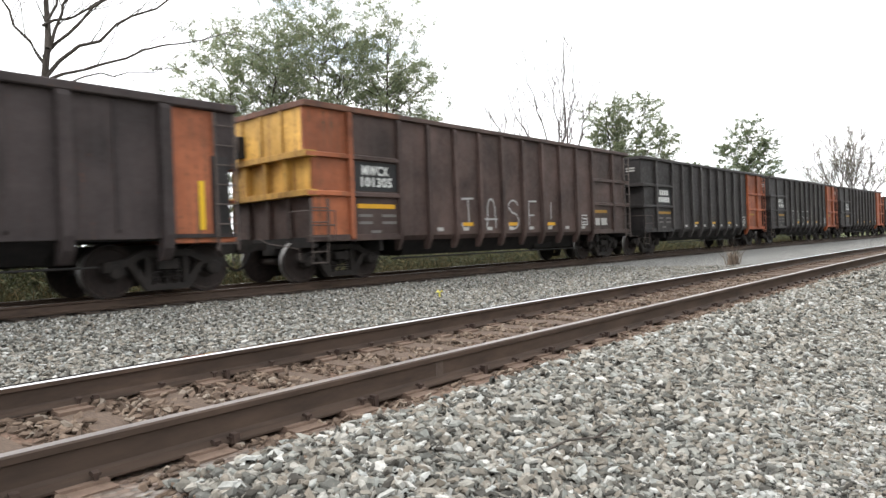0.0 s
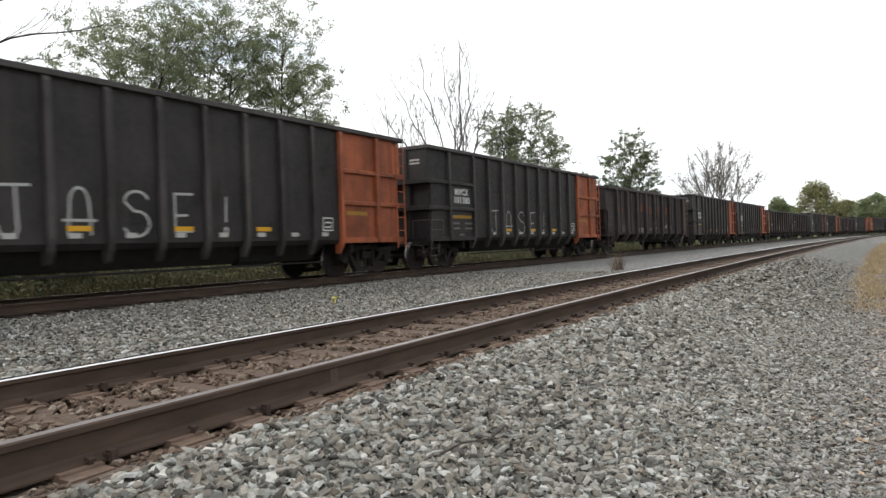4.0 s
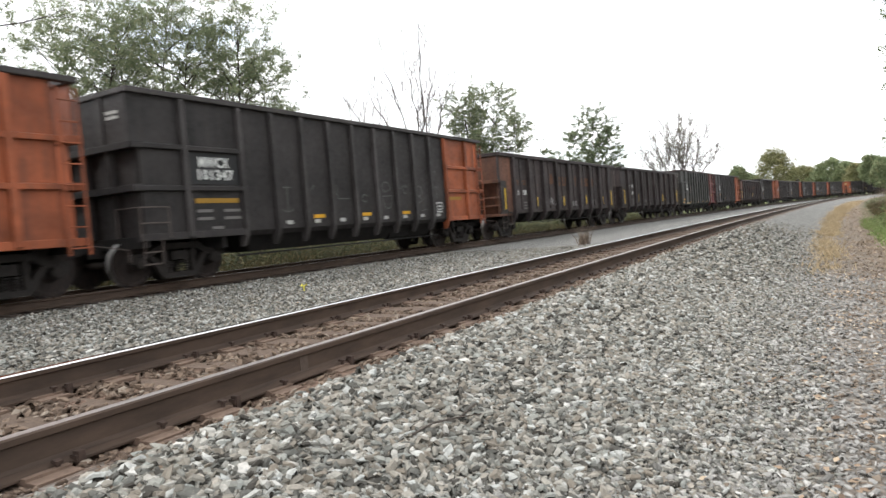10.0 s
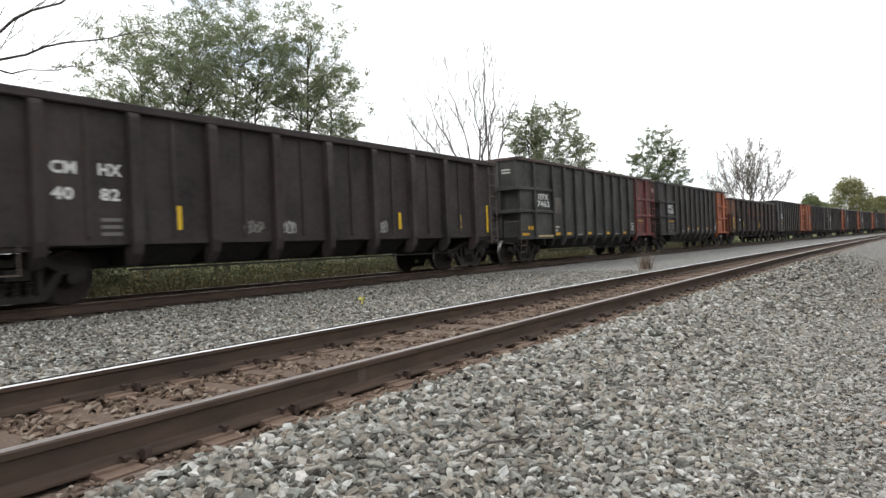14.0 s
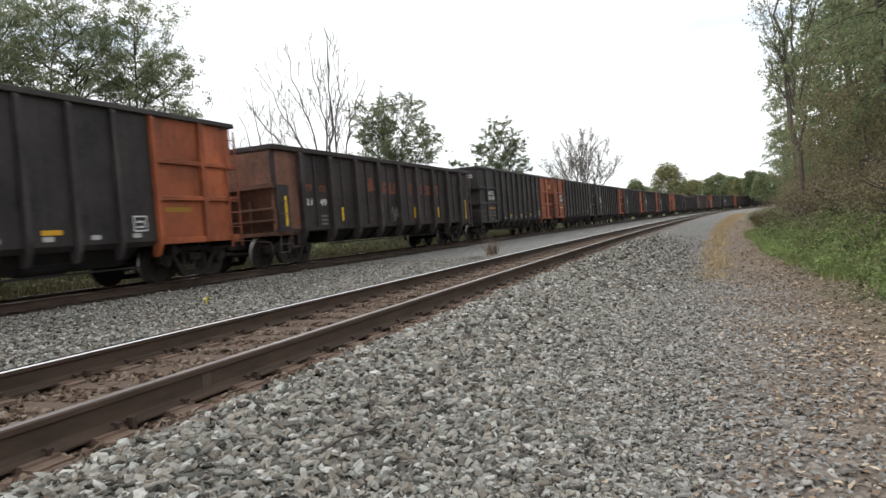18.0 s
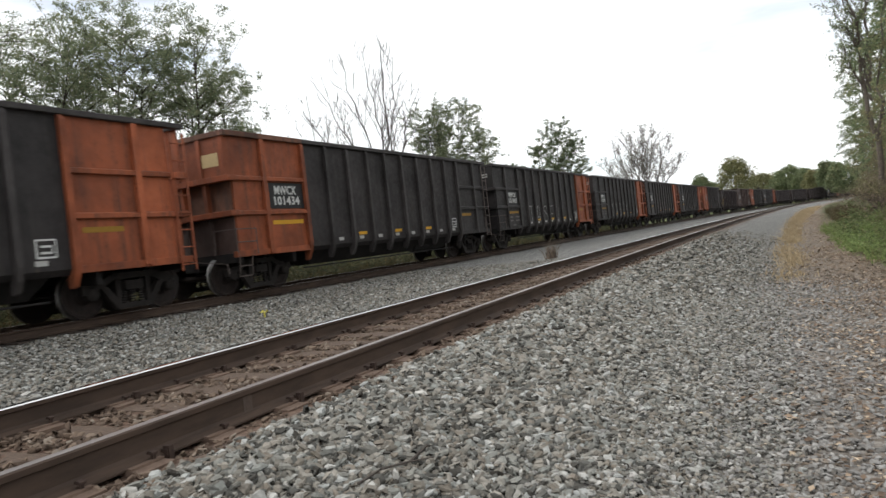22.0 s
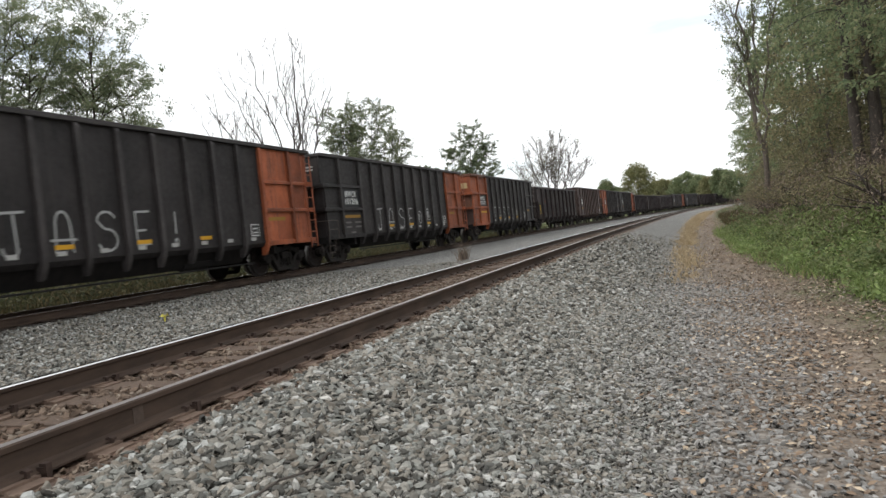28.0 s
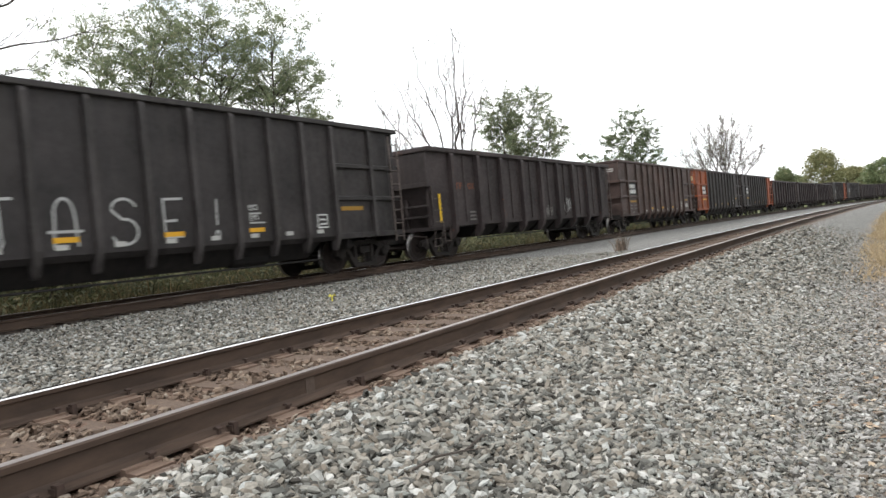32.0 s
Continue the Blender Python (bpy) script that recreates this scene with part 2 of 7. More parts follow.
SPIKE = rough_stuff("dark_rusty_spike", (0.03, 0.02, 0.016), (0.08, 0.05, 0.038), 20.0, 0.8, 0.3, 0.003)
TIE = rough_stuff("weathered_brown_tie", (0.06, 0.042, 0.031), (0.155, 0.109, 0.081), 5.0, 0.92, 0.7, 0.012, (2.5, 14.0, 6.0))
TIE_DARK = rough_stuff("dark_brown_tie", (0.03, 0.022, 0.018), (0.075, 0.055, 0.042), 5.0, 0.92, 0.6, 0.012, (2.5, 14.0, 6.0))
STONE_GREY = varied("grey_ballast_stone", [(0.0, (0.05, 0.044, 0.037)), (0.2, (0.135, 0.135, 0.122)), (0.4, (0.225, 0.195, 0.158)), (0.6, (0.245, 0.253, 0.232)), (0.8, (0.335, 0.305, 0.26)), (0.95, (0.41, 0.42, 0.4)), (1.0, (0.56, 0.54, 0.5))], 0.9, True, 0, 45.0)
STONE_FINE = varied("fine_grey_gravel", [(0.0, (0.17, 0.162, 0.15)), (0.4, (0.27, 0.26, 0.245)), (0.8, (0.36, 0.35, 0.33)), (1.0, (0.46, 0.44, 0.41))], 0.92, True, 0, 50.0)
STONE_PATH = varied("brownish_path_gravel", [(0.0, (0.13, 0.1, 0.078)), (0.4, (0.22, 0.178, 0.14)), (0.8, (0.3, 0.255, 0.21)), (1.0, (0.4, 0.355, 0.3))], 0.92, True, 0, 50.0)
STONE_BROWN = varied("rust_stained_ballast", [(0.0, (0.075, 0.053, 0.039)), (0.45, (0.155, 0.11, 0.081)), (0.8, (0.21, 0.155, 0.115)), (1.0, (0.28, 0.235, 0.19))], 0.92, True, 0, 50.0)
LITTER = varied("dry_fallen_leaf", [(0.0, (0.09, 0.06, 0.042)), (0.4, (0.185, 0.13, 0.09)), (0.75, (0.29, 0.215, 0.15)), (1.0, (0.5, 0.41, 0.3))], 0.85)
DRY_GRASS = varied("dry_tan_grass", [(0.0, (0.28, 0.21, 0.125)), (0.5, (0.4, 0.31, 0.19)), (1.0, (0.5, 0.4, 0.26))], 0.9, True, 0.25)
GRASS = varied("verge_grass_blade", [(0.0, (0.031, 0.032, 0.018)), (0.4, (0.066, 0.063, 0.031)), (0.65, (0.095, 0.078, 0.042)), (0.88, (0.14, 0.1, 0.048)), (1.0, (0.23, 0.175, 0.09))], 0.9, True, 0.3)
FRESH_GRASS = varied("fresh_grass_blade", [(0.0, (0.11, 0.16, 0.05)), (0.5, (0.19, 0.26, 0.085)), (0.9, (0.27, 0.33, 0.12)), (1.0, (0.34, 0.3, 0.16))], 0.7, True, 0.4)
BROADLEAF = varied("green_undergrowth_leaf", [(0.0, (0.13, 0.18, 0.065)), (0.5, (0.215, 0.29, 0.1)), (0.9, (0.3, 0.38, 0.145)), (1.0, (0.38, 0.35, 0.19))], 0.5, True, 0.45, 0.0, (0.75, (0.12, 0.1, 0.06), 0.7))
LEAF_LOCUST = varied("locust_leaf", [(0.0, (0.16, 0.19, 0.115)), (0.5, (0.215, 0.25, 0.15)), (0.85, (0.26, 0.29, 0.175)), (1.0, (0.32, 0.3, 0.19))], 0.5, True, 0.6)
TALL_WEED = varied("tall_weed_leaf", [(0.0, (0.075, 0.1, 0.042)), (0.5, (0.14, 0.18, 0.075)), (0.85, (0.2, 0.225, 0.1)), (1.0, (0.26, 0.21, 0.115))], 0.6, True, 0.45)
BRAMBLE = varied("bramble_leaf", [(0.0, (0.042, 0.048, 0.026)), (0.5, (0.082, 0.09, 0.044)), (0.85, (0.125, 0.125, 0.06)), (1.0, (0.2, 0.16, 0.08))], 0.6, True, 0.35)
LEAF_DARK = varied("dark_green_leaf", [(0.0, (0.11, 0.14, 0.085)), (0.5, (0.17, 0.21, 0.125)), (0.9, (0.24, 0.28, 0.165)), (1.0, (0.31, 0.28, 0.17))], 0.5, True, 0.6)
LEAF_WOODS = varied("woodland_leaf", [(0.0, (0.13, 0.17, 0.095)), (0.45, (0.205, 0.25, 0.135)), (0.8, (0.285, 0.32, 0.175)), (1.0, (0.36, 0.33, 0.19))], 0.6, True, 0.6)
LEAF_OLIVE = varied("olive_brown_leaf", [(0.0, (0.12, 0.115, 0.065)), (0.4, (0.19, 0.18, 0.1)), (0.8, (0.27, 0.25, 0.14)), (1.0, (0.4, 0.32, 0.19))], 0.7, True, 0.5)
LEAF_AUTUMN = varied("autumn_leaf", [(0.0, (0.17, 0.18, 0.09)), (0.5, (0.25, 0.255, 0.13)), (0.85, (0.31, 0.295, 0.155)), (1.0, (0.37, 0.3, 0.16))], 0.6, True, 0.5)
TWIG_BRUSH = varied("brown_brush_twig", [(0.0, (0.09, 0.07, 0.055)), (0.5, (0.17, 0.13, 0.1)), (1.0, (0.28, 0.22, 0.17))], 0.9, True, 0.1)
BARK = rough_stuff("grey_brown_bark", (0.035, 0.028, 0.024), (0.1, 0.085, 0.073), 7.0, 0.92, 0.8, 0.02, (5, 5, 1))
BARK_WOOD = rough_stuff("brown_woodland_bark", (0.075, 0.061, 0.05), (0.17, 0.145, 0.122), 7.0, 0.92, 0.8, 0.02, (5, 5, 1))
MARK_GREY = plain("pale_grey_stencil", (0.42, 0.41, 0.39), 0.8)
BARK_LIMB = rough_stuff("grey_dead_limb_bark", (0.075, 0.064, 0.058), (0.16, 0.142, 0.13), 7.0, 0.92, 0.6, 0.02, (5, 5, 1))
LEAF_WITHERED = varied("withered_grey_leaf", [(0.0, (0.14, 0.12, 0.1)), (0.6, (0.22, 0.2, 0.16)), (1.0, (0.26, 0.27, 0.17))], 0.9, True, 0.4)
BARK_PALE = rough_stuff("pale_dead_wood", (0.13, 0.115, 0.105), (0.26, 0.235, 0.22), 7.0, 0.92, 0.6, 0.02, (5, 5, 1))

# ---- the line of the railway ----
# Every length across is counted from the head of the nearer rail; the line is straight behind the camera and bends away to the right.
K2, K3, K4, X0, BEND_END = 0.877e-3, -0.609e-5, 0.214e-7, -2.746, 200.0


def line_x(y):
    if y <= 0:
        return X0
    c = min(y, BEND_END)
    v = X0 + K2 * c**2 + K3 * c**3 + K4 * c**4
    return v + line_slope(c) * (y - c)


def line_slope(y):
    c = min(max(y, 0.0), BEND_END)
    return 2 * K2 * c + 3 * K3 * c**2 + 4 * K4 * c**3


def along(y, across, z=0.0):
    """The place at y along the line, so far across it (to the right), and at height z."""
    s = line_slope(y)
    d = math.hypot(1, s)
    return Vector((line_x(y) + across / d, y - across * s / d, z))


def heading(y):
    """Degrees by which the line has turned to the right."""
    return math.degrees(math.atan(line_slope(y)))


GAUGE = 1.505
TRAIN_AT, TRAIN_Z = -9.65, -0.015


def ground_height(o, y):
    stops = ((-900, 1.2), (-60, 0.9), (-30, 0.72), (-21, -0.3), (-17.5, -0.58), (-12.6, -0.52), (-11.6, -0.36), (-11.0, -0.215), (-8.3, -0.215), (-7.6, -0.25), (-5.0, -0.27), (-3.0, -0.25), (-2.4, -0.22),
             (-1.9, -0.185), (-1.6, -0.203), (0.1, -0.2), (0.21, -0.171), (0.45, -0.168), (0.8, -0.185), (1.2, -0.29), (1.9, -0.45), (2.5, -0.54), (3.3, -0.56), (4.4, -0.55), (5.2, -0.45), (8.0, -0.1), (14.0, 0.2), (40.0, 0.6), (900, 0.8))
    for (a, ha), (b, hb) in zip(stops, stops[1:]):
        if o <= b:
            k = (o - a) / (b - a)
            return ha + (hb - ha) * k
    return stops[-1][1]


def bumpy(o, y):
    near = 1.0 if -1.9 < o < 0.5 else 2.2
    h = ground_height(o, y) + 0.012 * near * noise.noise((o * 1.7, y * 1.7, 0.3)) + 0.008 * near * noise.noise((o * 5, y * 5, 4.0))
    if o < -12 or o > 5:
        h += 0.12 * noise.noise((o * 0.3, y * 0.3, 9.0))
    return h


def mesh_of(name, verts, faces, mats, smooth=False, index=None):
    me = bpy.data.meshes.new(name)
    me.from_pydata(verts, [], faces)
    for m in (mats if isinstance(mats, (list, tuple)) else [mats]):
        me.materials.append(m)
    if index is not None:
        me.polygons.foreach_set("material_index", index)
    if smooth:
        me.polygons.foreach_set("use_smooth", [True] * len(me.polygons))
    me.update()
    return me


def mesh_np(name, verts, faces, mat):
    """A mesh from arrays: verts (n, 3) and equal-sided faces (m, k)."""
    me = bpy.data.meshes.new(name)
    n, (m, k) = len(verts), faces.shape
    me.vertices.add(n)
    me.vertices.foreach_set("co", np.asarray(verts, np.float32).ravel())
    me.loops.add(m * k)
    me.loops.foreach_set("vertex_index", faces.astype(np.int32).ravel())
    me.polygons.add(m)
    me.polygons.foreach_set("loop_start", np.arange(0, m * k, k, dtype=np.int32))
    me.polygons.foreach_set("use_smooth", np.zeros(m, bool))
    me.update(calc_edges=True)
    me.materials.append(mat)
    return me


def part(name, bm, material, parent, label="", smooth=False):
    me = bpy.data.meshes.new(name)
    bm.to_mesh(me)
    bm.free()
    for m in (material if isinstance(material, (list, tuple)) else [material]):
        me.materials.append(m)
    if smooth:
        me.polygons.foreach_set("use_smooth", [True] * len(me.polygons))
    ob = new(name, me)
    if parent is not None:
        ob.parent = parent
    return tagged(ob, label)


def box(bm, x0, x1, y0, y1, z0, z1, mat=0):
    v = [bm.verts.new(p) for p in ((x0, y0, z0), (x1, y0, z0), (x1, y1, z0), (x0, y1, z0), (x0, y0, z1), (x1, y0, z1), (x1, y1, z1), (x0, y1, z1))]
    fs = []
    for f in ((3, 2, 1, 0), (4, 5, 6, 7), (0, 1, 5, 4), (1, 2, 6, 5), (2, 3, 7, 6), (3, 0, 4, 7)):
        face = bm.faces.new([v[i] for i in f])
        face.material_index = mat
        fs.append(face)
    return fs


def prism(bm, outline, y0, y1, mat=0):
    """A plate of that outline in x and z, from y0 to y1."""
    a = [bm.verts.new((x, y0, z)) for x, z in outline]
    b = [bm.verts.new((x, y1, z)) for x, z in outline]
    n = len(a)
    faces = [bm.faces.new(a), bm.faces.new(b[::-1])]
    for i in range(n):
        faces.append(bm.faces.new((a[i], b[i], b[(i + 1) % n], a[(i + 1) % n])))
    for fc in faces:
        fc.material_index = mat
    return faces


def rod(bm, p, q, r0, r1=None, n=6, mat=0):
    p, q = Vector(p), Vector(q)
    r1 = r0 if r1 is None else r1
    turn = (q - p).to_track_quat("Z", "Y")
    rings = []
    for c, r in ((p, r0), (q, r1)):
        rings.append([bm.verts.new(c + turn @ Vector((r * math.cos(2 * math.pi * i / n), r * math.sin(2 * math.pi * i / n), 0))) for i in range(n)])
    for i in range(n):
        bm.faces.new((rings[0][i], rings[0][(i + 1) % n], rings[1][(i + 1) % n], rings[1][i])).material_index = mat
    bm.faces.new(rings[0][::-1]).material_index = mat
    bm.faces.new(rings[1]).material_index = mat


def lathe_y(bm, profile, n=20, mats=None):
    """Turns (y, radius) pairs round the y axis."""
    rings = [[bm.verts.new((r * math.cos(2 * math.pi * i / n), y, r * math.sin(2 * math.pi * i / n))) for i in range(n)] for y, r in profile]
    for k, (a, b) in enumerate(zip(rings, rings[1:])):
        for i in range(n):
            fc = bm.faces.new((a[i], b[i], b[(i + 1) % n], a[(i + 1) % n]))
            fc.material_index = mats[k] if mats else 0
    bm.faces.new(rings[0])
    bm.faces.new(rings[-1][::-1])


def soften(bm, width, segments=1):
    bmesh.ops.bevel(bm, geom=bm.edges[:], offset=width, segments=segments, affect="EDGES", profile=0.6)
    bmesh.ops.recalc_face_normals(bm, faces=bm.faces[:])


# ---- ground ----
def ground_material():
    m, n, l, p = mat_new("railway_ground")
    uv = n.new("ShaderNodeUVMap")
    uv.uv_map = "across"
    sep = n.new("ShaderNodeSeparateXYZ")
    l.new(uv.outputs[0], sep.inputs[0])
    c = coords(n)
    wob = node_noise(n, l, c, 1.1, 5, 0.7)
    add = n.new("ShaderNodeMath")
    add.operation = "MULTIPLY_ADD"
    add.inputs[1].default_value, add.inputs[2].default_value = 1.5, -0.75
    l.new(wob, add.inputs[0])
    pos = n.new("ShaderNodeMath")
    pos.operation = "ADD"
    l.new(sep.outputs[0], pos.inputs[0])
    l.new(add.outputs[0], pos.inputs[1])
    vor = n.new("ShaderNodeTexVoronoi")
    vor.inputs["Scale"].default_value = 24.0
    l.new(c, vor.inputs["Vector"])
    cell = n.new("ShaderNodeSeparateColor")
    l.new(vor.outputs["Color"], cell.inputs[0])
    small = node_noise(n, l, c, 30.0, 4, 0.7)
    stone = node_ramp(n, l, cell.outputs[0], [(0.0, (0.09, 0.087, 0.08)), (0.5, (0.21, 0.207, 0.194)), (1.0, (0.38, 0.37, 0.345))])
    # cell edges go dark: dirt and shade between stones put into the colour
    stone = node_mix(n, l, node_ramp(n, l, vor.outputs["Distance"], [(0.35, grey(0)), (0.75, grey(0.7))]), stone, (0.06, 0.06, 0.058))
    brown = node_ramp(n, l, cell.outputs[1], [(0.0, (0.05, 0.032, 0.023)), (0.5, (0.115, 0.073, 0.052)), (1.0, (0.19, 0.13, 0.1))])
    brown = node_mix(n, l, node_ramp(n, l, small, [(0.35, grey(0)), (0.7, grey(0.6))]), brown, (0.14, 0.09, 0.065))
    # near-black brown ballast colours for the strip that carries the train's track
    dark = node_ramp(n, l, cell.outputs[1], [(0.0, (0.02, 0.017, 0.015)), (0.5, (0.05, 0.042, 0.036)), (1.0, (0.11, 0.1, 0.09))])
    lit = node_ramp(n, l, small, [(0.3, (0.135, 0.103, 0.078)), (0.55, (0.21, 0.167, 0.13)), (0.75, (0.29, 0.235, 0.187))])
    soil = node_ramp(n, l, small, [(0.3, (0.03, 0.04, 0.014)), (0.55, (0.075, 0.085, 0.03)), (0.75, (0.13, 0.12, 0.05))])
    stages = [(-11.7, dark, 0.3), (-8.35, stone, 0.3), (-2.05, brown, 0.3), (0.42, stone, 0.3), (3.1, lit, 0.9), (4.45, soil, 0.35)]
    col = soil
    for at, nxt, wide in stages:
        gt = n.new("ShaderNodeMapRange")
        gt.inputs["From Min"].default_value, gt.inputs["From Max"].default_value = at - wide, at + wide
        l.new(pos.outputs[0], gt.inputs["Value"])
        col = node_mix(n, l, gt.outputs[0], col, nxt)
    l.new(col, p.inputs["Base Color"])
    p.inputs["Roughness"].default_value = 0.93
    p.inputs["Specular IOR Level"].default_value = 0.2
    node_bump(n, l, p, vor.outputs["Distance"], 0.9, 0.03)
    return m


def build_ground():
    offs = [-900, -400, -200, -120, -80, -60, -45, -34, -26, -21, -18, -16] + [round(v, 2) for v in np.arange(-15, -2.5, 0.35)] + [round(v, 2) for v in np.arange(-2.4, 5.4, 0.16)] + [5.8, 6.4, 7.2, 8, 9.5, 11, 14, 18, 24, 32, 40, 60, 100, 200, 400, 900]
    ys = [-900, -400, -200, -100, -50, -25, -12, -6] + [round(v, 2) for v in np.arange(-3, 14, 0.2)] + [round(v, 2) for v in np.arange(14, 40, 0.6)] + list(range(40, 120, 3)) + list(range(120, 205, 6)) + [230, 270, 330, 420, 600, 900, 1500]
    verts, faces, uvs = [], [], []
    for y in ys:
        for o in offs:
            verts.append((line_x(y) + o, y, bumpy(o, y)))
            uvs.append((o, y))
    w = len(offs)
    for j in range(len(ys) - 1):
        for i in range(w - 1):
            faces.append((j * w + i, j * w + i + 1, (j + 1) * w + i + 1, (j + 1) * w + i))
    me = mesh_of("ground", verts, faces, ground_material(), True)
    lay = me.uv_layers.new(name="across")
    idx = np.empty(len(me.loops), np.int32)
    me.loops.foreach_get("vertex_index", idx)
    lay.data.foreach_set("uv", np.array(uvs, np.float32)[idx].ravel())
    return tagged(new("ground", me), "stony railway ground of grey ballast, brown track bed and leafy path", "ground", kind="structure")


build_ground()


# ---- rails, ties, plates, spikes ----
RAIL_PROFILE = ((-0.07, -0.172), (0.07, -0.172), (0.07, -0.162), (0.02, -0.145), (0.0085, -0.13), (0.0085, -0.045), (0.034, -0.034), (0.036, -0.008), (0.028, 0.0), (-0.028, 0.0), (-0.036, -0.008), (-0.034, -0.034), (-0.0085, -0.045), (-0.0085, -0.13), (-0.02, -0.145), (-0.07, -0.162))


def build_rail(across, top, head, label, wear):
    ys = [-60, -30, -10] + list(range(-5, 60, 2)) + list(range(60, 200, 5)) + [220, 260, 320, 420]
    n = len(RAIL_PROFILE)
    verts, faces, idx = [], [], []
    for y in ys:
        verts += [along(y, across + o, top + z) for o, z in RAIL_PROFILE]
    for j in range(len(ys) - 1):
        for i in range(n):
            faces.append((j * n + i, j * n + (i + 1) % n, (j + 1) * n + (i + 1) % n, (j + 1) * n + i))
            idx.append(1 if i in wear else 0)
    me = mesh_of("rail", verts, faces, [RAIL_SIDE, head], False, idx)
    return tagged(new("rail", me), label, "rail", "rails of the railway", "structure")


near_rail = build_rail(0.0, 0.0, RAIL_HEAD_DULL, "rust-brown steel rail with a dull worn head on plates", (8,))
far_rail = build_rail(-GAUGE, 0.0, RAIL_HEAD, "rust-brown steel rail with a bright polished head", (7, 8, 9))
for side in (-1, 1):
    build_rail(TRAIN_AT + side * GAUGE / 2, TRAIN_Z, RAIL_HEAD_DULL, "rust-brown steel rail under the coal train", (8,))

# the welded joint in the nearer rail
bm = bmesh.new()
box(bm, -0.0, 0.005, -0.04, 0.04, -0.14, -0.036)
soften(bm, 0.003)
weld = part("rail_weld", bm, WELD, None, "grey ground weld collar on the rail web")
weld.matrix_basis = Matrix.Translation(along(3.2, 0.0085))
tagged(weld, "grey ground weld collar on the web of the rail", "rail weld", kind="structure")

TIE_STEP = 0.468
tie_rng = random.Random(5)


def tie_mesh(name, mat, seed):
    r = random.Random(seed)
    bm = bmesh.new()
    n = 7
    rings = []
    for i in range(n):
        x = -1.16 + 2.32 * i / (n - 1)
        j = [r.uniform(-0.008, 0.008) for _ in range(4)]
        rings.append([bm.verts.new(p) for p in ((x, -0.115 + j[0], -0.18), (x, 0.115 + j[1], -0.18), (x, 0.11 + j[1], j[2]), (x, -0.11 + j[0], j[3]))])
    for a, b in zip(rings, rings[1:]):
        for i in range(4):
            bm.faces.new((a[i], a[(i + 1) % 4], b[(i + 1) % 4], b[i]))
    bm.faces.new(rings[0][::-1])
    bm.faces.new(rings[-1])
    me = bpy.data.meshes.new(name)
    bm.to_mesh(me)
    bm.free()
    me.materials.append(mat)
    return me


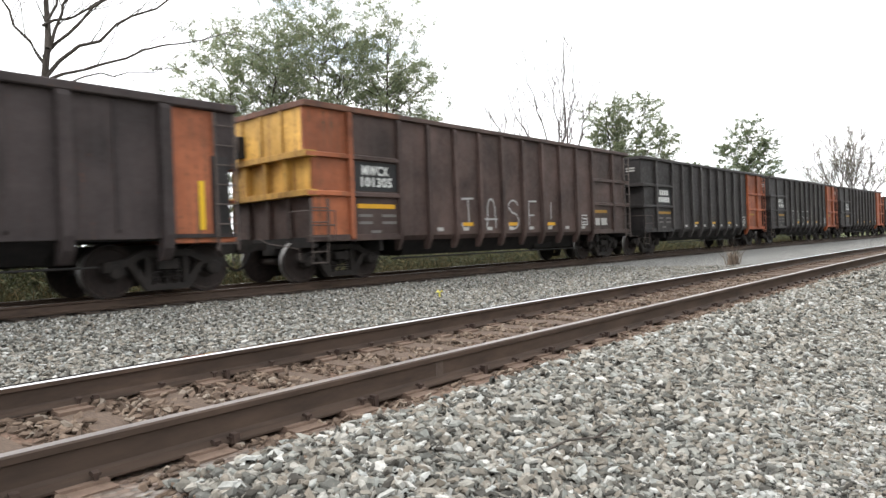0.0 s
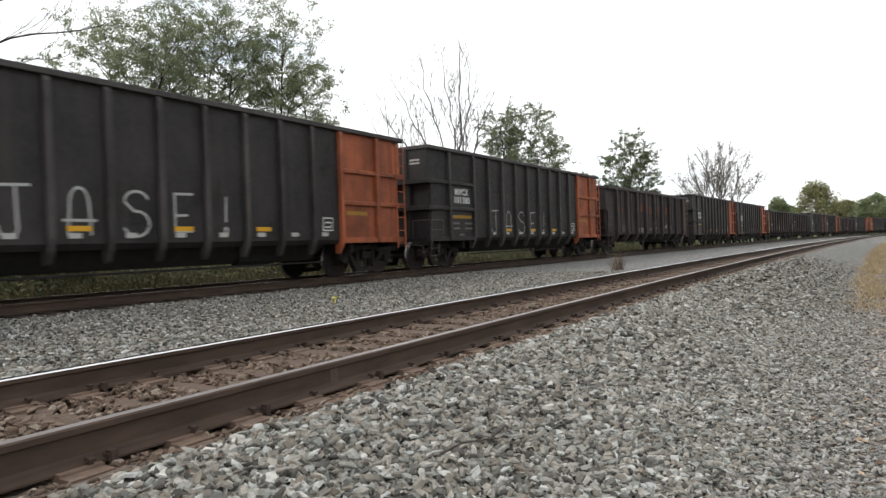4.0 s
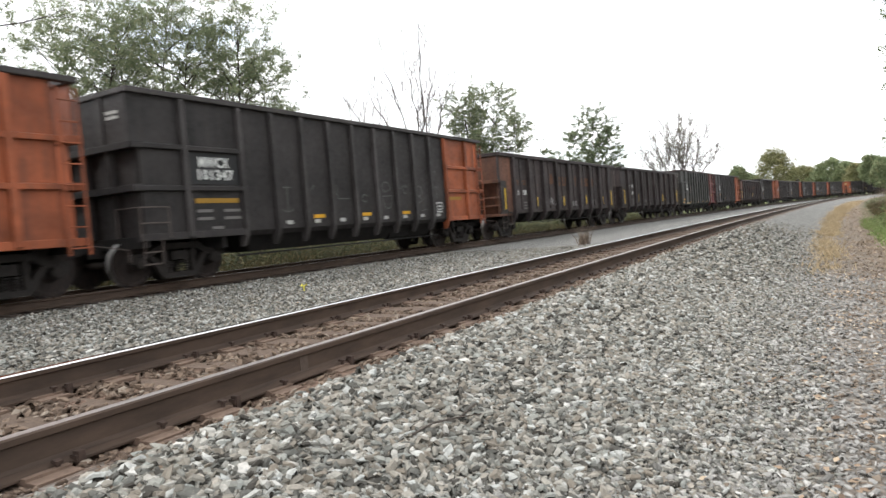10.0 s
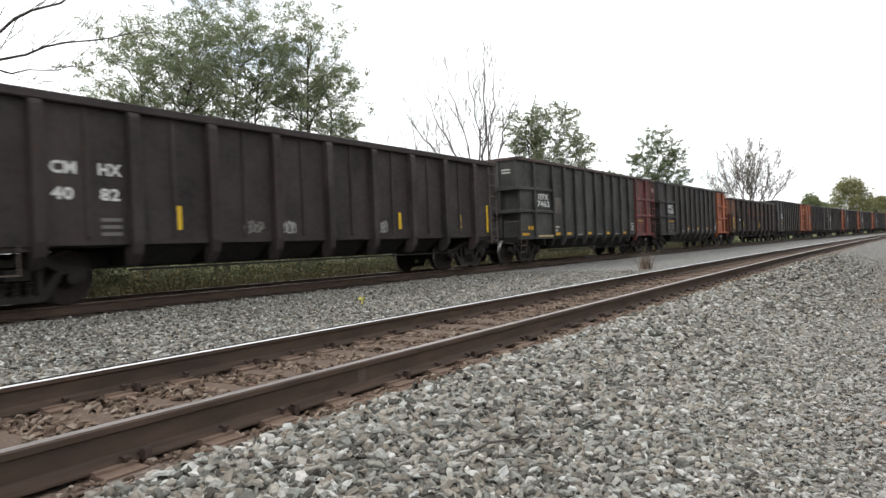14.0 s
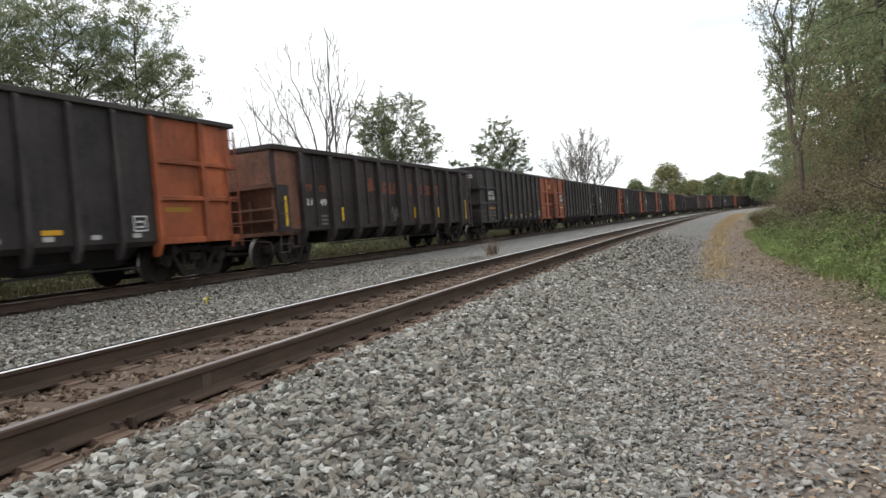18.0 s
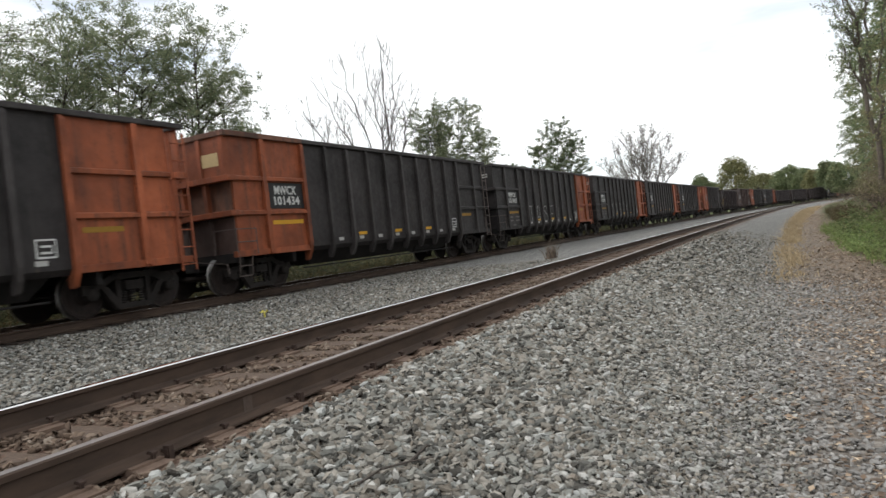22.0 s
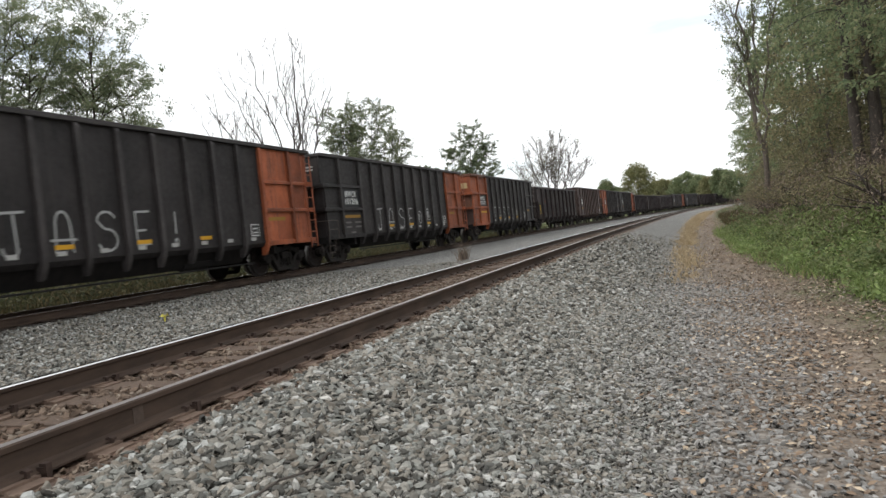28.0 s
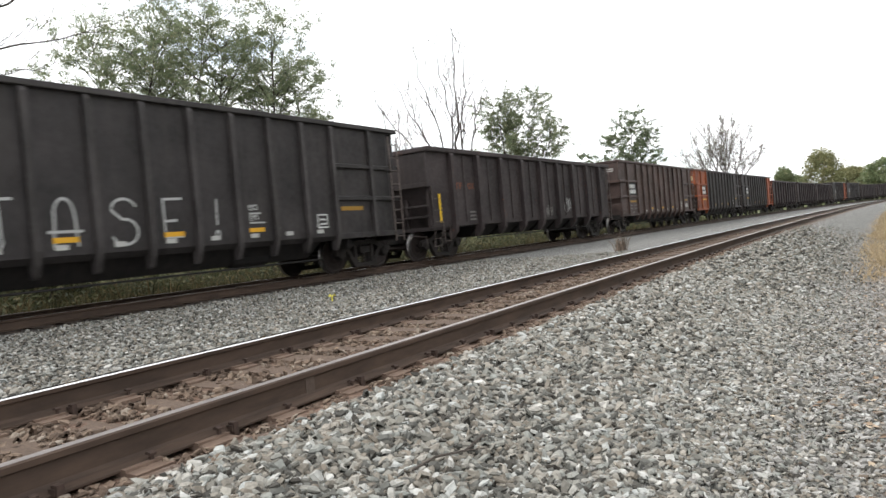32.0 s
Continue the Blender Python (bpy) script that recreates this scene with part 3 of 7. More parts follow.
def build_ties():
    bed = tagged(new("track_bed"), "brown timber ties with rusty plates and spikes in dirty ballast", "railway track", kind="structure")
    dark_bed = tagged(new("track_bed"), "dark brown timber ties under the coal train", "railway track", kind="structure")
    brown = [tie_mesh("tie", TIE, k) for k in range(5)]
    dark = [tie_mesh("tie", TIE_DARK, 20 + k) for k in range(3)]
    bm = bmesh.new()
    box(bm, -0.19, 0.19, -0.095, 0.095, -0.012, 0.012)
    box(bm, -0.11, -0.075, -0.095, 0.095, 0.012, 0.024)
    box(bm, 0.075, 0.11, -0.095, 0.095, 0.012, 0.024)
    plate_me = bpy.data.meshes.new("tie_plate")
    bm.to_mesh(plate_me)
    bm.free()
    plate_me.materials.append(PLATE)
    bm = bmesh.new()
    box(bm, -0.008, 0.008, -0.008, 0.008, -0.03, 0.02)
    prism(bm, [(-0.025, 0.02), (0.016, 0.018), (0.018, 0.03), (-0.012, 0.036), (-0.027, 0.028)], -0.015, 0.015)
    spike_me = bpy.data.meshes.new("spike")
    bm.to_mesh(spike_me)
    bm.free()
    spike_me.materials.append(SPIKE)
    bm = bmesh.new()
    box(bm, -0.02, 0.02, -0.016, 0.016, -0.04, 0.045)
    box(bm, -0.03, 0.012, -0.022, 0.022, 0.0, 0.03)
    anchor_me = bpy.data.meshes.new("rail_anchor")
    bm.to_mesh(anchor_me)
    bm.free()
    anchor_me.materials.append(SPIKE)

    def put(name, me, parent, y, across, z, turn=0.0, lean=0.0):
        o = new(name, me)
        o.parent = parent
        o.matrix_basis = Matrix.Translation(along(y, across, z)) @ pose(0, 0, 0, lean, 0, -heading(y) + turn)
        return o

    far_v, far_f = [], []
    y = 1.52 - 10 * TIE_STEP
    k = 0
    while y < 150:
        jitter, turn, dip = tie_rng.uniform(-0.05, 0.05), tie_rng.uniform(-1.6, 1.6), tie_rng.uniform(-0.016, 0.006)
        if y < 58:
            put("tie", brown[k % 5], bed, y + jitter, -GAUGE / 2 + tie_rng.uniform(-0.05, 0.05), -0.183 + dip, turn)
            if y < 30:
                for rail_at in (0.0, -GAUGE):
                    put("tie_plate", plate_me, bed, y + jitter, rail_at, -0.183)
                    if y < 16:
                        for sx, sy in ((0.085, 0.05), (-0.085, -0.05)):
                            put("spike", spike_me, bed, y + jitter + sy, rail_at + sx, -0.165 + tie_rng.uniform(0, 0.012), 0 if sx > 0 else 180)
                        if k % 2 == 0:
                            put("rail_anchor", anchor_me, bed, y + jitter + 0.15, rail_at + 0.075, -0.17, tie_rng.uniform(-8, 8))
        else:
            m = Matrix.Translation(along(y, -GAUGE / 2, -0.183 + dip)) @ pose(0, 0, 0, 0, 0, -heading(y) + turn)
            b = len(far_v)
            far_v += [m @ v.co for v in brown[0].vertices]
            far_f += [[b + i for i in p.vertices] for p in brown[0].polygons]
        y += TIE_STEP
        k += 1
    far = new("tie", mesh_of("tie", far_v, far_f, TIE))
    far.parent = bed
    tagged(far, "brown ties along the far stretch of track", kind="stuff")
    y, k = -4.0, 0
    far_v, far_f = [], []
    while y < 150:
        turn = tie_rng.uniform(-1.2, 1.2)
        if y < 45:
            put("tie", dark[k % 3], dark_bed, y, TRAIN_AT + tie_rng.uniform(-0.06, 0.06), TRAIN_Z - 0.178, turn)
        else:
            m = Matrix.Translation(along(y, TRAIN_AT, TRAIN_Z - 0.178)) @ pose(0, 0, 0, 0, 0, -heading(y) + turn)
            b = len(far_v)
            far_v += [m @ v.co for v in dark[0].vertices]
            far_f += [[b + i for i in p.vertices] for p in dark[0].polygons]
        y += 0.5
        k += 1
    far = new("tie", mesh_of("tie", far_v, far_f, TIE_DARK))
    far.parent = dark_bed
    tagged(far, "dark ties along the far stretch of track", kind="stuff")


build_ties()


# ---- the coal train ----
def rib_bm(top, low, inner=1.49, outer=1.6, width=0.12):
    """A hat-section side rib, standing on the side that faces -y."""
    bm = bmesh.new()
    prof = [(inner, top), (outer - 0.03, top - 0.02), (outer, top - 0.1), (outer, 1.05), (outer - 0.05, 0.82), (1.46, low + 0.03), (1.40, low), (1.34, low + 0.02), (1.34, 0.98), (inner, 0.98)]
    a = [bm.verts.new((-width / 2, -y, z)) for y, z in prof]
    b = [bm.verts.new((width / 2, -y, z)) for y, z in prof]
    bm.faces.new(a)
    bm.faces.new(b[::-1])
    for i in range(len(prof)):
        bm.faces.new((a[i], b[i], b[(i + 1) % len(prof)], a[(i + 1) % len(prof)]))
    soften(bm, 0.008)
    return bm


def ladder_bm(x0, x1, y, z0, z1, rungs, r=0.014):
    bm = bmesh.new()
    for x in (x0, x1):
        box(bm, x - 0.022, x + 0.022, y - 0.012, y + 0.012, z0, z1)
    for i in range(rungs):
        z = z0 + (z1 - z0) * (i + 0.35) / rungs
        rod(bm, (x0, y - 0.02, z), (x1, y - 0.02, z), r, n=5)
    return bm


def side_frame_bm():
    """The cast side frame of a truck, centred on y 0."""
    bm = bmesh.new()
    a, b = -0.07, 0.07
    prism(bm, [(-1.1, 0.62), (-0.72, 0.66), (-0.45, 0.8), (0.45, 0.8), (0.72, 0.66), (1.1, 0.62), (1.1, 0.46), (0.98, 0.42), (0.9, 0.52), (0.68, 0.54), (0.42, 0.68), (-0.42, 0.68), (-0.68, 0.54), (-0.9, 0.52), (-0.98, 0.42), (-1.1, 0.46)], a, b)
    prism(bm, [(-0.72, 0.56), (-0.58, 0.56), (-0.3, 0.2), (0.3, 0.2), (0.58, 0.56), (0.72, 0.56), (0.4, 0.1), (-0.4, 0.1)], a, b)
    for x in (-0.34, 0.34):
        box(bm, x - 0.05, x + 0.05, a + 0.01, b - 0.01, 0.18, 0.7)
    bmesh.ops.recalc_face_normals(bm, faces=bm.faces[:])
    return bm


def spring_bm():
    bm = bmesh.new()
    for k in range(5):
        rod(bm, (0, 0, k * 0.05), (0, 0, 0.032 + k * 0.05), 0.07 if k % 2 == 0 else 0.05, n=9)
    return bm


def bolster_bm():
    bm = bmesh.new()
    box(bm, -0.2, 0.2, -1.12, 1.12, 0.46, 0.64)
    box(bm, -0.32, 0.32, -0.4, 0.4, 0.5, 0.78)
    for s in (-1, 1):
        box(bm, s * 0.62 - 0.06, s * 0.62 + 0.06, -0.85, 0.85, 0.36, 0.46)
    bmesh.ops.recalc_face_normals(bm, faces=bm.faces[:])
    return bm


def wheel_bm():
    """One wheel, its outer face towards +y."""
    bm = bmesh.new()
    prof = [(0.69, 0.12), (0.68, 0.36), (0.672, 0.40), (0.68, 0.478), (0.705, 0.482), (0.725, 0.46), (0.815, 0.455), (0.815, 0.40), (0.79, 0.37), (0.775, 0.2), (0.82, 0.14), (0.82, 0.1)]
    lathe_y(bm, prof, 28, [0, 0, 0, 0, 1, 1, 0, 0, 0, 0, 0])
    bmesh.ops.recalc_face_normals(bm, faces=bm.faces[:])
    return bm


def bearing_bm():
    bm = bmesh.new()
    lathe_y(bm, [(0.9, 0.13), (0.98, 0.14), (1.1, 0.135), (1.12, 0.11), (1.125, 0.05)], 14)
    for k in range(3):
        a = 2 * math.pi * k / 3
        rod(bm, (0.075 * math.cos(a), 1.11, 0.075 * math.sin(a)), (0.075 * math.cos(a), 1.145, 0.075 * math.sin(a)), 0.02, n=6)
    bmesh.ops.recalc_face_normals(bm, faces=bm.faces[:])
    return bm


def axle_bm():
    bm = bmesh.new()
    rod(bm, (0, -0.98, 0), (0, 0.98, 0), 0.08, n=10)
    return bm


def coupler_bm(side):
    bm = bmesh.new()
    s = side
    box(bm, min(0, s * 0.45), max(0, s * 0.45), -0.08, 0.08, 0.72, 0.88)
    prism(bm, [(s * 0.42, 0.68), (s * 0.62, 0.66), (s * 0.76, 0.7), (s * 0.76, 0.94), (s * 0.62, 0.97), (s * 0.42, 0.94)], -0.17, 0.12)
    prism(bm, [(s * 0.6, 0.7), (s * 0.8, 0.72), (s * 0.8, 0.92), (s * 0.6, 0.94)], 0.12, 0.2)
    bmesh.ops.recalc_face_normals(bm, faces=bm.faces[:])
    return bm


def hose_bm(side):
    bm = bmesh.new()
    for k in range(6):
        a, b = k / 6, (k + 1) / 6
        rod(bm, (side * (0.15 + 0.65 * a), 0.3, 0.72 - 0.42 * math.sin(math.pi * 0.85 * a)), (side * (0.15 + 0.65 * b), 0.3, 0.72 - 0.42 * math.sin(math.pi * 0.85 * b)), 0.03, n=6)
    return bm


SHARED = {}


def shared(key, maker, mats):
    if key not in SHARED:
        bm = maker()
        me = bpy.data.meshes.new(key if isinstance(key, str) else key[0])
        bm.to_mesh(me)
        bm.free()
        for m in mats:
            me.materials.append(m)
        SHARED[key] = me
    return SHARED[key]


def child(name, me, parent, m=None, label=""):
    o = new(name, me)
    o.parent = parent
    if m is not None:
        o.matrix_basis = m
    return tagged(o, label) if label else o


TURN = Matrix.Rotation(math.pi, 4, "Z")
WHEELSETS = {}


def running_gear(car, centres, length):
    """Two four-wheeled trucks, draft gear and couplers."""
    WHEELSETS[car.name] = []
    flip = Matrix.Rotation(math.pi, 4, "Z")
    for c in centres:
        truck = child("truck_frame", shared("truck_frame", bolster_bm, [TRUCK]), car, Matrix.Translation((c, 0, 0)), "grimy cast steel truck frame with coil springs")
        for y in (-1.02, 1.02):
            child("side_frame", shared("side_frame", side_frame_bm, [TRUCK]), truck, Matrix.Translation((0, y, 0)))
            for x in (-0.19, 0.0, 0.19):
                child("coil_spring", shared("coil_spring", spring_bm, [TRUCK]), truck, Matrix.Translation((x, y, 0.2)))
        for dx in (-0.89, 0.89):
            w = child("wheelset", shared("axle", axle_bm, [WHEEL]), car, Matrix.Translation((c + dx, 0, 0.457)))
            for m in (Matrix.Identity(4), flip):
                child("wheel", shared("wheel", wheel_bm, [WHEEL, TREAD]), w, m)
                child("bearing_cap", shared("bearing_cap", bearing_bm, [TRUCK]), w, m)
            WHEELSETS[car.name].append((w, c + dx))
    for side, x in ((-1, 0.0), (1, length)):
        cp = child("coupler", shared(("coupler", side), lambda: coupler_bm(side), [TRUCK]), car, Matrix.Translation((x, 0, 0)))
        child("air_hose", shared(("air_hose", side), lambda: hose_bm(side), [UNDER]), cp)


M_LEN, M_TOP, M_SILL = 14.46, 3.67, 0.92
M_BEAMS = (2.62, 1.81)
M_R2, M_R11, M_POST = 2.7, 11.8, 1.2
M_RIBS = [M_R2 + (M_R11 - M_R2) * i / 9 for i in range(10)]


def m_end_panel_bm(x0, x1):
    """Plain side sheet near one end, with its bottom flange."""
    bm = bmesh.new()
    box(bm, x0, x1, -1.505, -1.45, M_SILL, M_TOP)
    return bm


def m_corner_panel_bm(ladder_gap):
    """The side sheet at the very corner: the upper tier reaches the end, the lower tiers stop short of it."""
    bm = bmesh.new()
    if ladder_gap:
        outline = [(0.42, M_TOP), (M_POST, M_TOP), (M_POST, M_SILL), (0.42, M_SILL)]
    else:
        outline = [(0.0, M_TOP), (M_POST, M_TOP), (M_POST, M_SILL), (0.2, M_SILL), (0.2, 2.66), (0.0, 2.66)]
    prism(bm, outline, -1.505, -1.45)
    bmesh.ops.recalc_face_normals(bm, faces=bm.faces[:])
    return bm


def m_stiffener_bm(x0, x1):
    bm = bmesh.new()
    prism_y(bm, [(-1.5, 0.13), (-1.585, 0.1), (-1.585, 0.015), (-1.5, 0.0)], x0, x1)
    soften(bm, 0.006)
    return bm


def m_sill_bm():
    bm = bmesh.new()
    box(bm, 0.05, M_R2, -1.56, -1.44, M_SILL - 0.06, M_SILL + 0.08)
    soften(bm, 0.008)
    return bm


def prism_y(bm, outline, x0, x1, mat=0):
    """A bar of that outline in y and z, from x0 to x1."""
    a = [bm.verts.new((x0, y, z)) for y, z in outline]
    b = [bm.verts.new((x1, y, z)) for y, z in outline]
    n = len(a)
    fs = [bm.faces.new(a), bm.faces.new(b[::-1])] + [bm.faces.new((a[i], b[i], b[(i + 1) % n], a[(i + 1) % n])) for i in range(n)]
    for f in fs:
        f.material_index = mat
    return fs


def m_mid_bm():
    bm = bmesh.new()
    box(bm, M_R2, M_R11, -1.5, -1.45, 0.95, M_TOP)
    prism_y(bm, [(-1.5, 0.95), (-1.45, 0.95), (-1.36, 0.86), (-1.4, 0.84)], M_R2, M_R11)
    bmesh.ops.recalc_face_normals(bm, faces=bm.faces[:])
    return bm


def slung(bm, top, low):
    """A hopper that narrows downwards; top and low: x from, x to, y from, y to, z."""
    vs = []
    for x0, x1, y0, y1, z in (top, low):
        vs.append([bm.verts.new((x, y, z)) for x, y in ((x0, y0), (x1, y0), (x1, y1), (x0, y1))])
    a, b = vs
    bm.faces.new(a)
    bm.faces.new(b[::-1])
    for i in range(4):
        bm.faces.new((a[i], b[i], b[(i + 1) % 4], a[(i + 1) % 4]))
    bmesh.ops.recalc_face_normals(bm, faces=bm.faces[:])


def m_tub_bm():
    bm = bmesh.new()
    slung(bm, (M_R2 + 0.25, M_R11 - 0.25, -1.33, -0.25, 0.95), (M_R2 + 0.55, M_R11 - 0.55, -0.95, -0.25, 0.47))
    soften(bm, 0.02)
    return bm


def box_bm(*b):
    bm = bmesh.new()
    box(bm, *b)
    soften(bm, 0.008)
    return bm


def end_post_bm(y):
    """A stepped post up the outside of the end x 0, down to the lower beam."""
    bm = bmesh.new()
    prism(bm, [(-0.02, 3.65), (0.03, 3.65), (0.05, 2.66), (0.18, 2.56), (0.18, 1.87), (0.06, 1.87), (0.04, 2.56), (-0.02, 2.75)], y - 0.055, y + 0.055)
    soften(bm, 0.006)
    return bm


def m_end(car, paint, place, low=None):
    """The stepped end at x 0: upper wall, set-back lower wall, two beams and three posts."""
    wall = child("end_wall", shared(("end_wall", paint.name), lambda: box_bm(0.02, 0.07, -1.45, 1.45, 2.68, M_TOP), [paint]), car, place)
    child("lower_wall", shared(("lower_wall", (low or paint).name), lambda: box_bm(0.17, 0.22, -1.45, 1.45, M_SILL, 1.81), [low or paint]), wall)
    # on orange ends the darker middle wall paints in shade below the beam
    mid = PAINT_SOOT_RED if low and paint is PAINT_ORANGE else paint
    child("middle_wall", shared(("middle_wall", mid.name), lambda: box_bm(0.17, 0.22, -1.45, 1.45, 1.94, 2.68), [mid]), wall)
    for z in M_BEAMS:
        child("cross_beam", shared(("cross_beam", z, paint.name), lambda: box_bm(-0.02, 0.26, -1.58, 1.58, z, z + 0.13), [paint]), wall)
    for y in (-0.75, 0.0, 0.75):
        child("end_post", shared(("end_post", y, paint.name), lambda: end_post_bm(y), [paint]), wall)
        child("lower_post", shared(("lower_post", y, (low or paint).name), lambda: box_bm(0.08, 0.18, y - 0.05, y + 0.05, 0.95, 1.83), [low or paint]), wall)


def m_chord_bm():
    bm = bmesh.new()
    for s in (-1, 1):
        box(bm, -0.03, M_LEN + 0.03, s * 1.6 if s < 0 else 1.44, -1.44 if s < 0 else 1.6, M_TOP - 0.02, M_TOP + 0.09)
    for x in (-0.03, M_LEN - 0.13):
        box(bm, x, x + 0.16, -1.44, 1.44, M_TOP - 0.02, M_TOP + 0.09)
    soften(bm, 0.012)
    return bm


def m_post_bm():
    bm = bmesh.new()
    prism_y(bm, [(-1.5, M_TOP), (-1.6, M_TOP - 0.03), (-1.6, M_SILL - 0.02), (-1.5, M_SILL - 0.06)], -0.065, 0.065)
    soften(bm, 0.008)
    return bm


def step_bm():
    bm = bmesh.new()
    for x in (0.12, 0.52):
        rod(bm, (x, -1.56, 0.9), (x, -1.5, 0.42), 0.014, n=5)
    rod(bm, (0.12, -1.5, 0.42), (0.52, -1.5, 0.42), 0.016, n=5)
    rod(bm, (0.12, -1.53, 0.65), (0.52, -1.53, 0.65), 0.012, n=5)
    return bm


def brake_gear_bm():
    bm = bmesh.new()
    rod(bm, (8.9, -0.9, 0.62), (9.9, -0.9, 0.62), 0.19, n=12)
    rod(bm, (10.2, -0.7, 0.6), (10.6, -0.7, 0.6), 0.15, n=12)
    rod(bm, (2.6, -1.3, 0.42), (11.4, -1.3, 0.42), 0.022, n=5)
    rod(bm, (1.0, -0.5, 0.5), (13.0, -0.5, 0.5), 0.018, n=5)
    return bm


def brake_wheel_bm():
    """A spoked hand wheel that faces -x, its hub at the origin."""
    bm = bmesh.new()
    ring = [Vector((0, 0.27 * math.cos(2 * math.pi * k / 14), 0.27 * math.sin(2 * math.pi * k / 14))) for k in range(14)]
    for a, b in zip(ring, ring[1:] + ring[:1]):
        rod(bm, a, b, 0.016, n=5)
    for k in range(0, 14, 3):
        rod(bm, (0.03, 0, 0), ring[k], 0.011, n=4)
    rod(bm, (-0.02, 0, 0), (0.12, 0, 0), 0.04, n=8)
    return bm


def corner_grab_bm():
    """A low handrail frame at the corner x 0, on the side that faces -y."""
    bm = bmesh.new()
    for z in (1.2, 1.5):
        rod(bm, (0.02, -1.62, z), (0.66, -1.62, z), 0.013, n=5)
    for x in (0.02, 0.66):
        rod(bm, (x, -1.62, 0.9), (x, -1.62, 1.5), 0.013, n=5)
    return bm


def end_grab_bm():
    """The bent handrail round the corner, across the end x 0."""
    bm = bmesh.new()
    rod(bm, (0.0, -1.6, 1.5), (0.0, -0.95, 1.5), 0.013, n=5)
    rod(bm, (0.0, -0.95, 0.95), (0.0, -0.95, 1.5), 0.013, n=5)
    return bm


def lever_bm():
    """The uncoupling lever across the end x 0."""
    bm = bmesh.new()
    rod(bm, (-0.08, -1.35, 0.72), (-0.08, -0.25, 0.86), 0.012, n=5)
    rod(bm, (-0.08, -0.25, 0.86), (-0.16, 0.0, 0.98), 0.012, n=5)
    rod(bm, (-0.08, -1.35, 0.72), (-0.12, -1.42, 0.5), 0.012, n=5)
    return bm


def end_fittings(car, place, wheel_z, grabs=True):
    """Brake wheel with its gear case, grab irons and uncoupling lever at one end."""
    if wheel_z:
        case = child("brake_case", shared("brake_case", lambda: box_bm(-0.13, 0.02, -0.16, 0.16, -0.24, 0.24), [UNDER]), car, place @ Matrix.Translation((0, 0.82, wheel_z)))
        child("brake_wheel", shared("brake_wheel", brake_wheel_bm, [LADDER_STEEL]), case, Matrix.Translation((-0.22, 0, 0.05)))
        child("brake_chain", shared("brake_chain", lambda: rod_bm((-0.05, 0, -0.24), (-0.05, 0.06, -1.9), 0.012, 4), [UNDER]), case)
    if grabs:
        child("grab_iron", shared("corner_grab", corner_grab_bm, [LADDER_STEEL]), car, place)
        child("grab_iron", shared("end_grab", end_grab_bm, [LADDER_STEEL]), car, place)
    child("uncoupling_lever", shared("uncoupling_lever", lever_bm, [LADDER_STEEL]), car, place)


def text_mesh(key, words, height, mat):
    """Raised lettering that faces -y, from the origin to the right."""
    if ("text", key) not in SHARED:
        cu = bpy.data.curves.new("lettering", "FONT")
        cu.body, cu.size, cu.extrude, cu.resolution_u = words, height / 0.72, 0.002, 2
        cu.offset = height * 0.04
        cu.space_character = 1.06
        ob = bpy.data.objects.new("lettering", cu)
        scene.collection.objects.link(ob)
        dg = bpy.context.evaluated_depsgraph_get()
        me = bpy.data.meshes.new_from_object(ob.evaluated_get(dg))
        bpy.data.objects.remove(ob)
        me.materials.clear()
        me.materials.append(mat)
        SHARED[("text", key)] = me
    return SHARED[("text", key)]


FACE_OUT = pose(0, 0, 0, 90)


def lettering(car, words, x, z, height, mat=None, width=None, y=-1.512, name="lettering", label=""):
    me = text_mesh((words, height, mat.name if mat else ""), words, height, mat or MARK_WHITE)
    m = Matrix.Translation((x, y, z)) @ FACE_OUT
    if width:
        w = max(v.co.x for v in me.vertices)
        m = m @ Matrix.Diagonal((width / w, 1, 1, 1))
    return child(name, me, car, m, label)


def plate_bm(w, h, t=0.006):
    bm = bmesh.new()
    box(bm, 0, w, -t, 0, 0, h)
    return bm


def panel(car, name, x, z, w, h, mat, y=-1.506, t=0.006, label=""):
    return child(name, shared((name, round(w, 3), round(h, 3), mat.name), lambda: plate_bm(w, h, t), [mat]), car, Matrix.Translation((x, y, z)), label)


def ribbon(bm, pts, r):
    """One sprayed stroke, a flat band along a polyline."""
    rows = []
    for i, (x, z) in enumerate(pts):
        (xa, za), (xb, zb) = pts[max(i - 1, 0)], pts[min(i + 1, len(pts) - 1)]
        d = math.hypot(xb - xa, zb - za) or 1
        nx, nz = -(zb - za) / d * r, (xb - xa) / d * r
        rows.append((bm.verts.new((x + nx, 0, z + nz)), bm.verts.new((x - nx, 0, z - nz))))
    for a, b in zip(rows, rows[1:]):
        bm.faces.new((a[0], b[0], b[1], a[1]))


def scrawl_bm(strokes, r=0.022):
    bm = bmesh.new()
    for pts in strokes:
        ribbon(bm, pts, r)
    return bm


def arc(cx, cz, rx, rz, a0, a1, n=9):
    return [(cx + rx * math.cos(radians(a0 + (a1 - a0) * i / n)), cz + rz * math.sin(radians(a0 + (a1 - a0) * i / n))) for i in range(n + 1)]


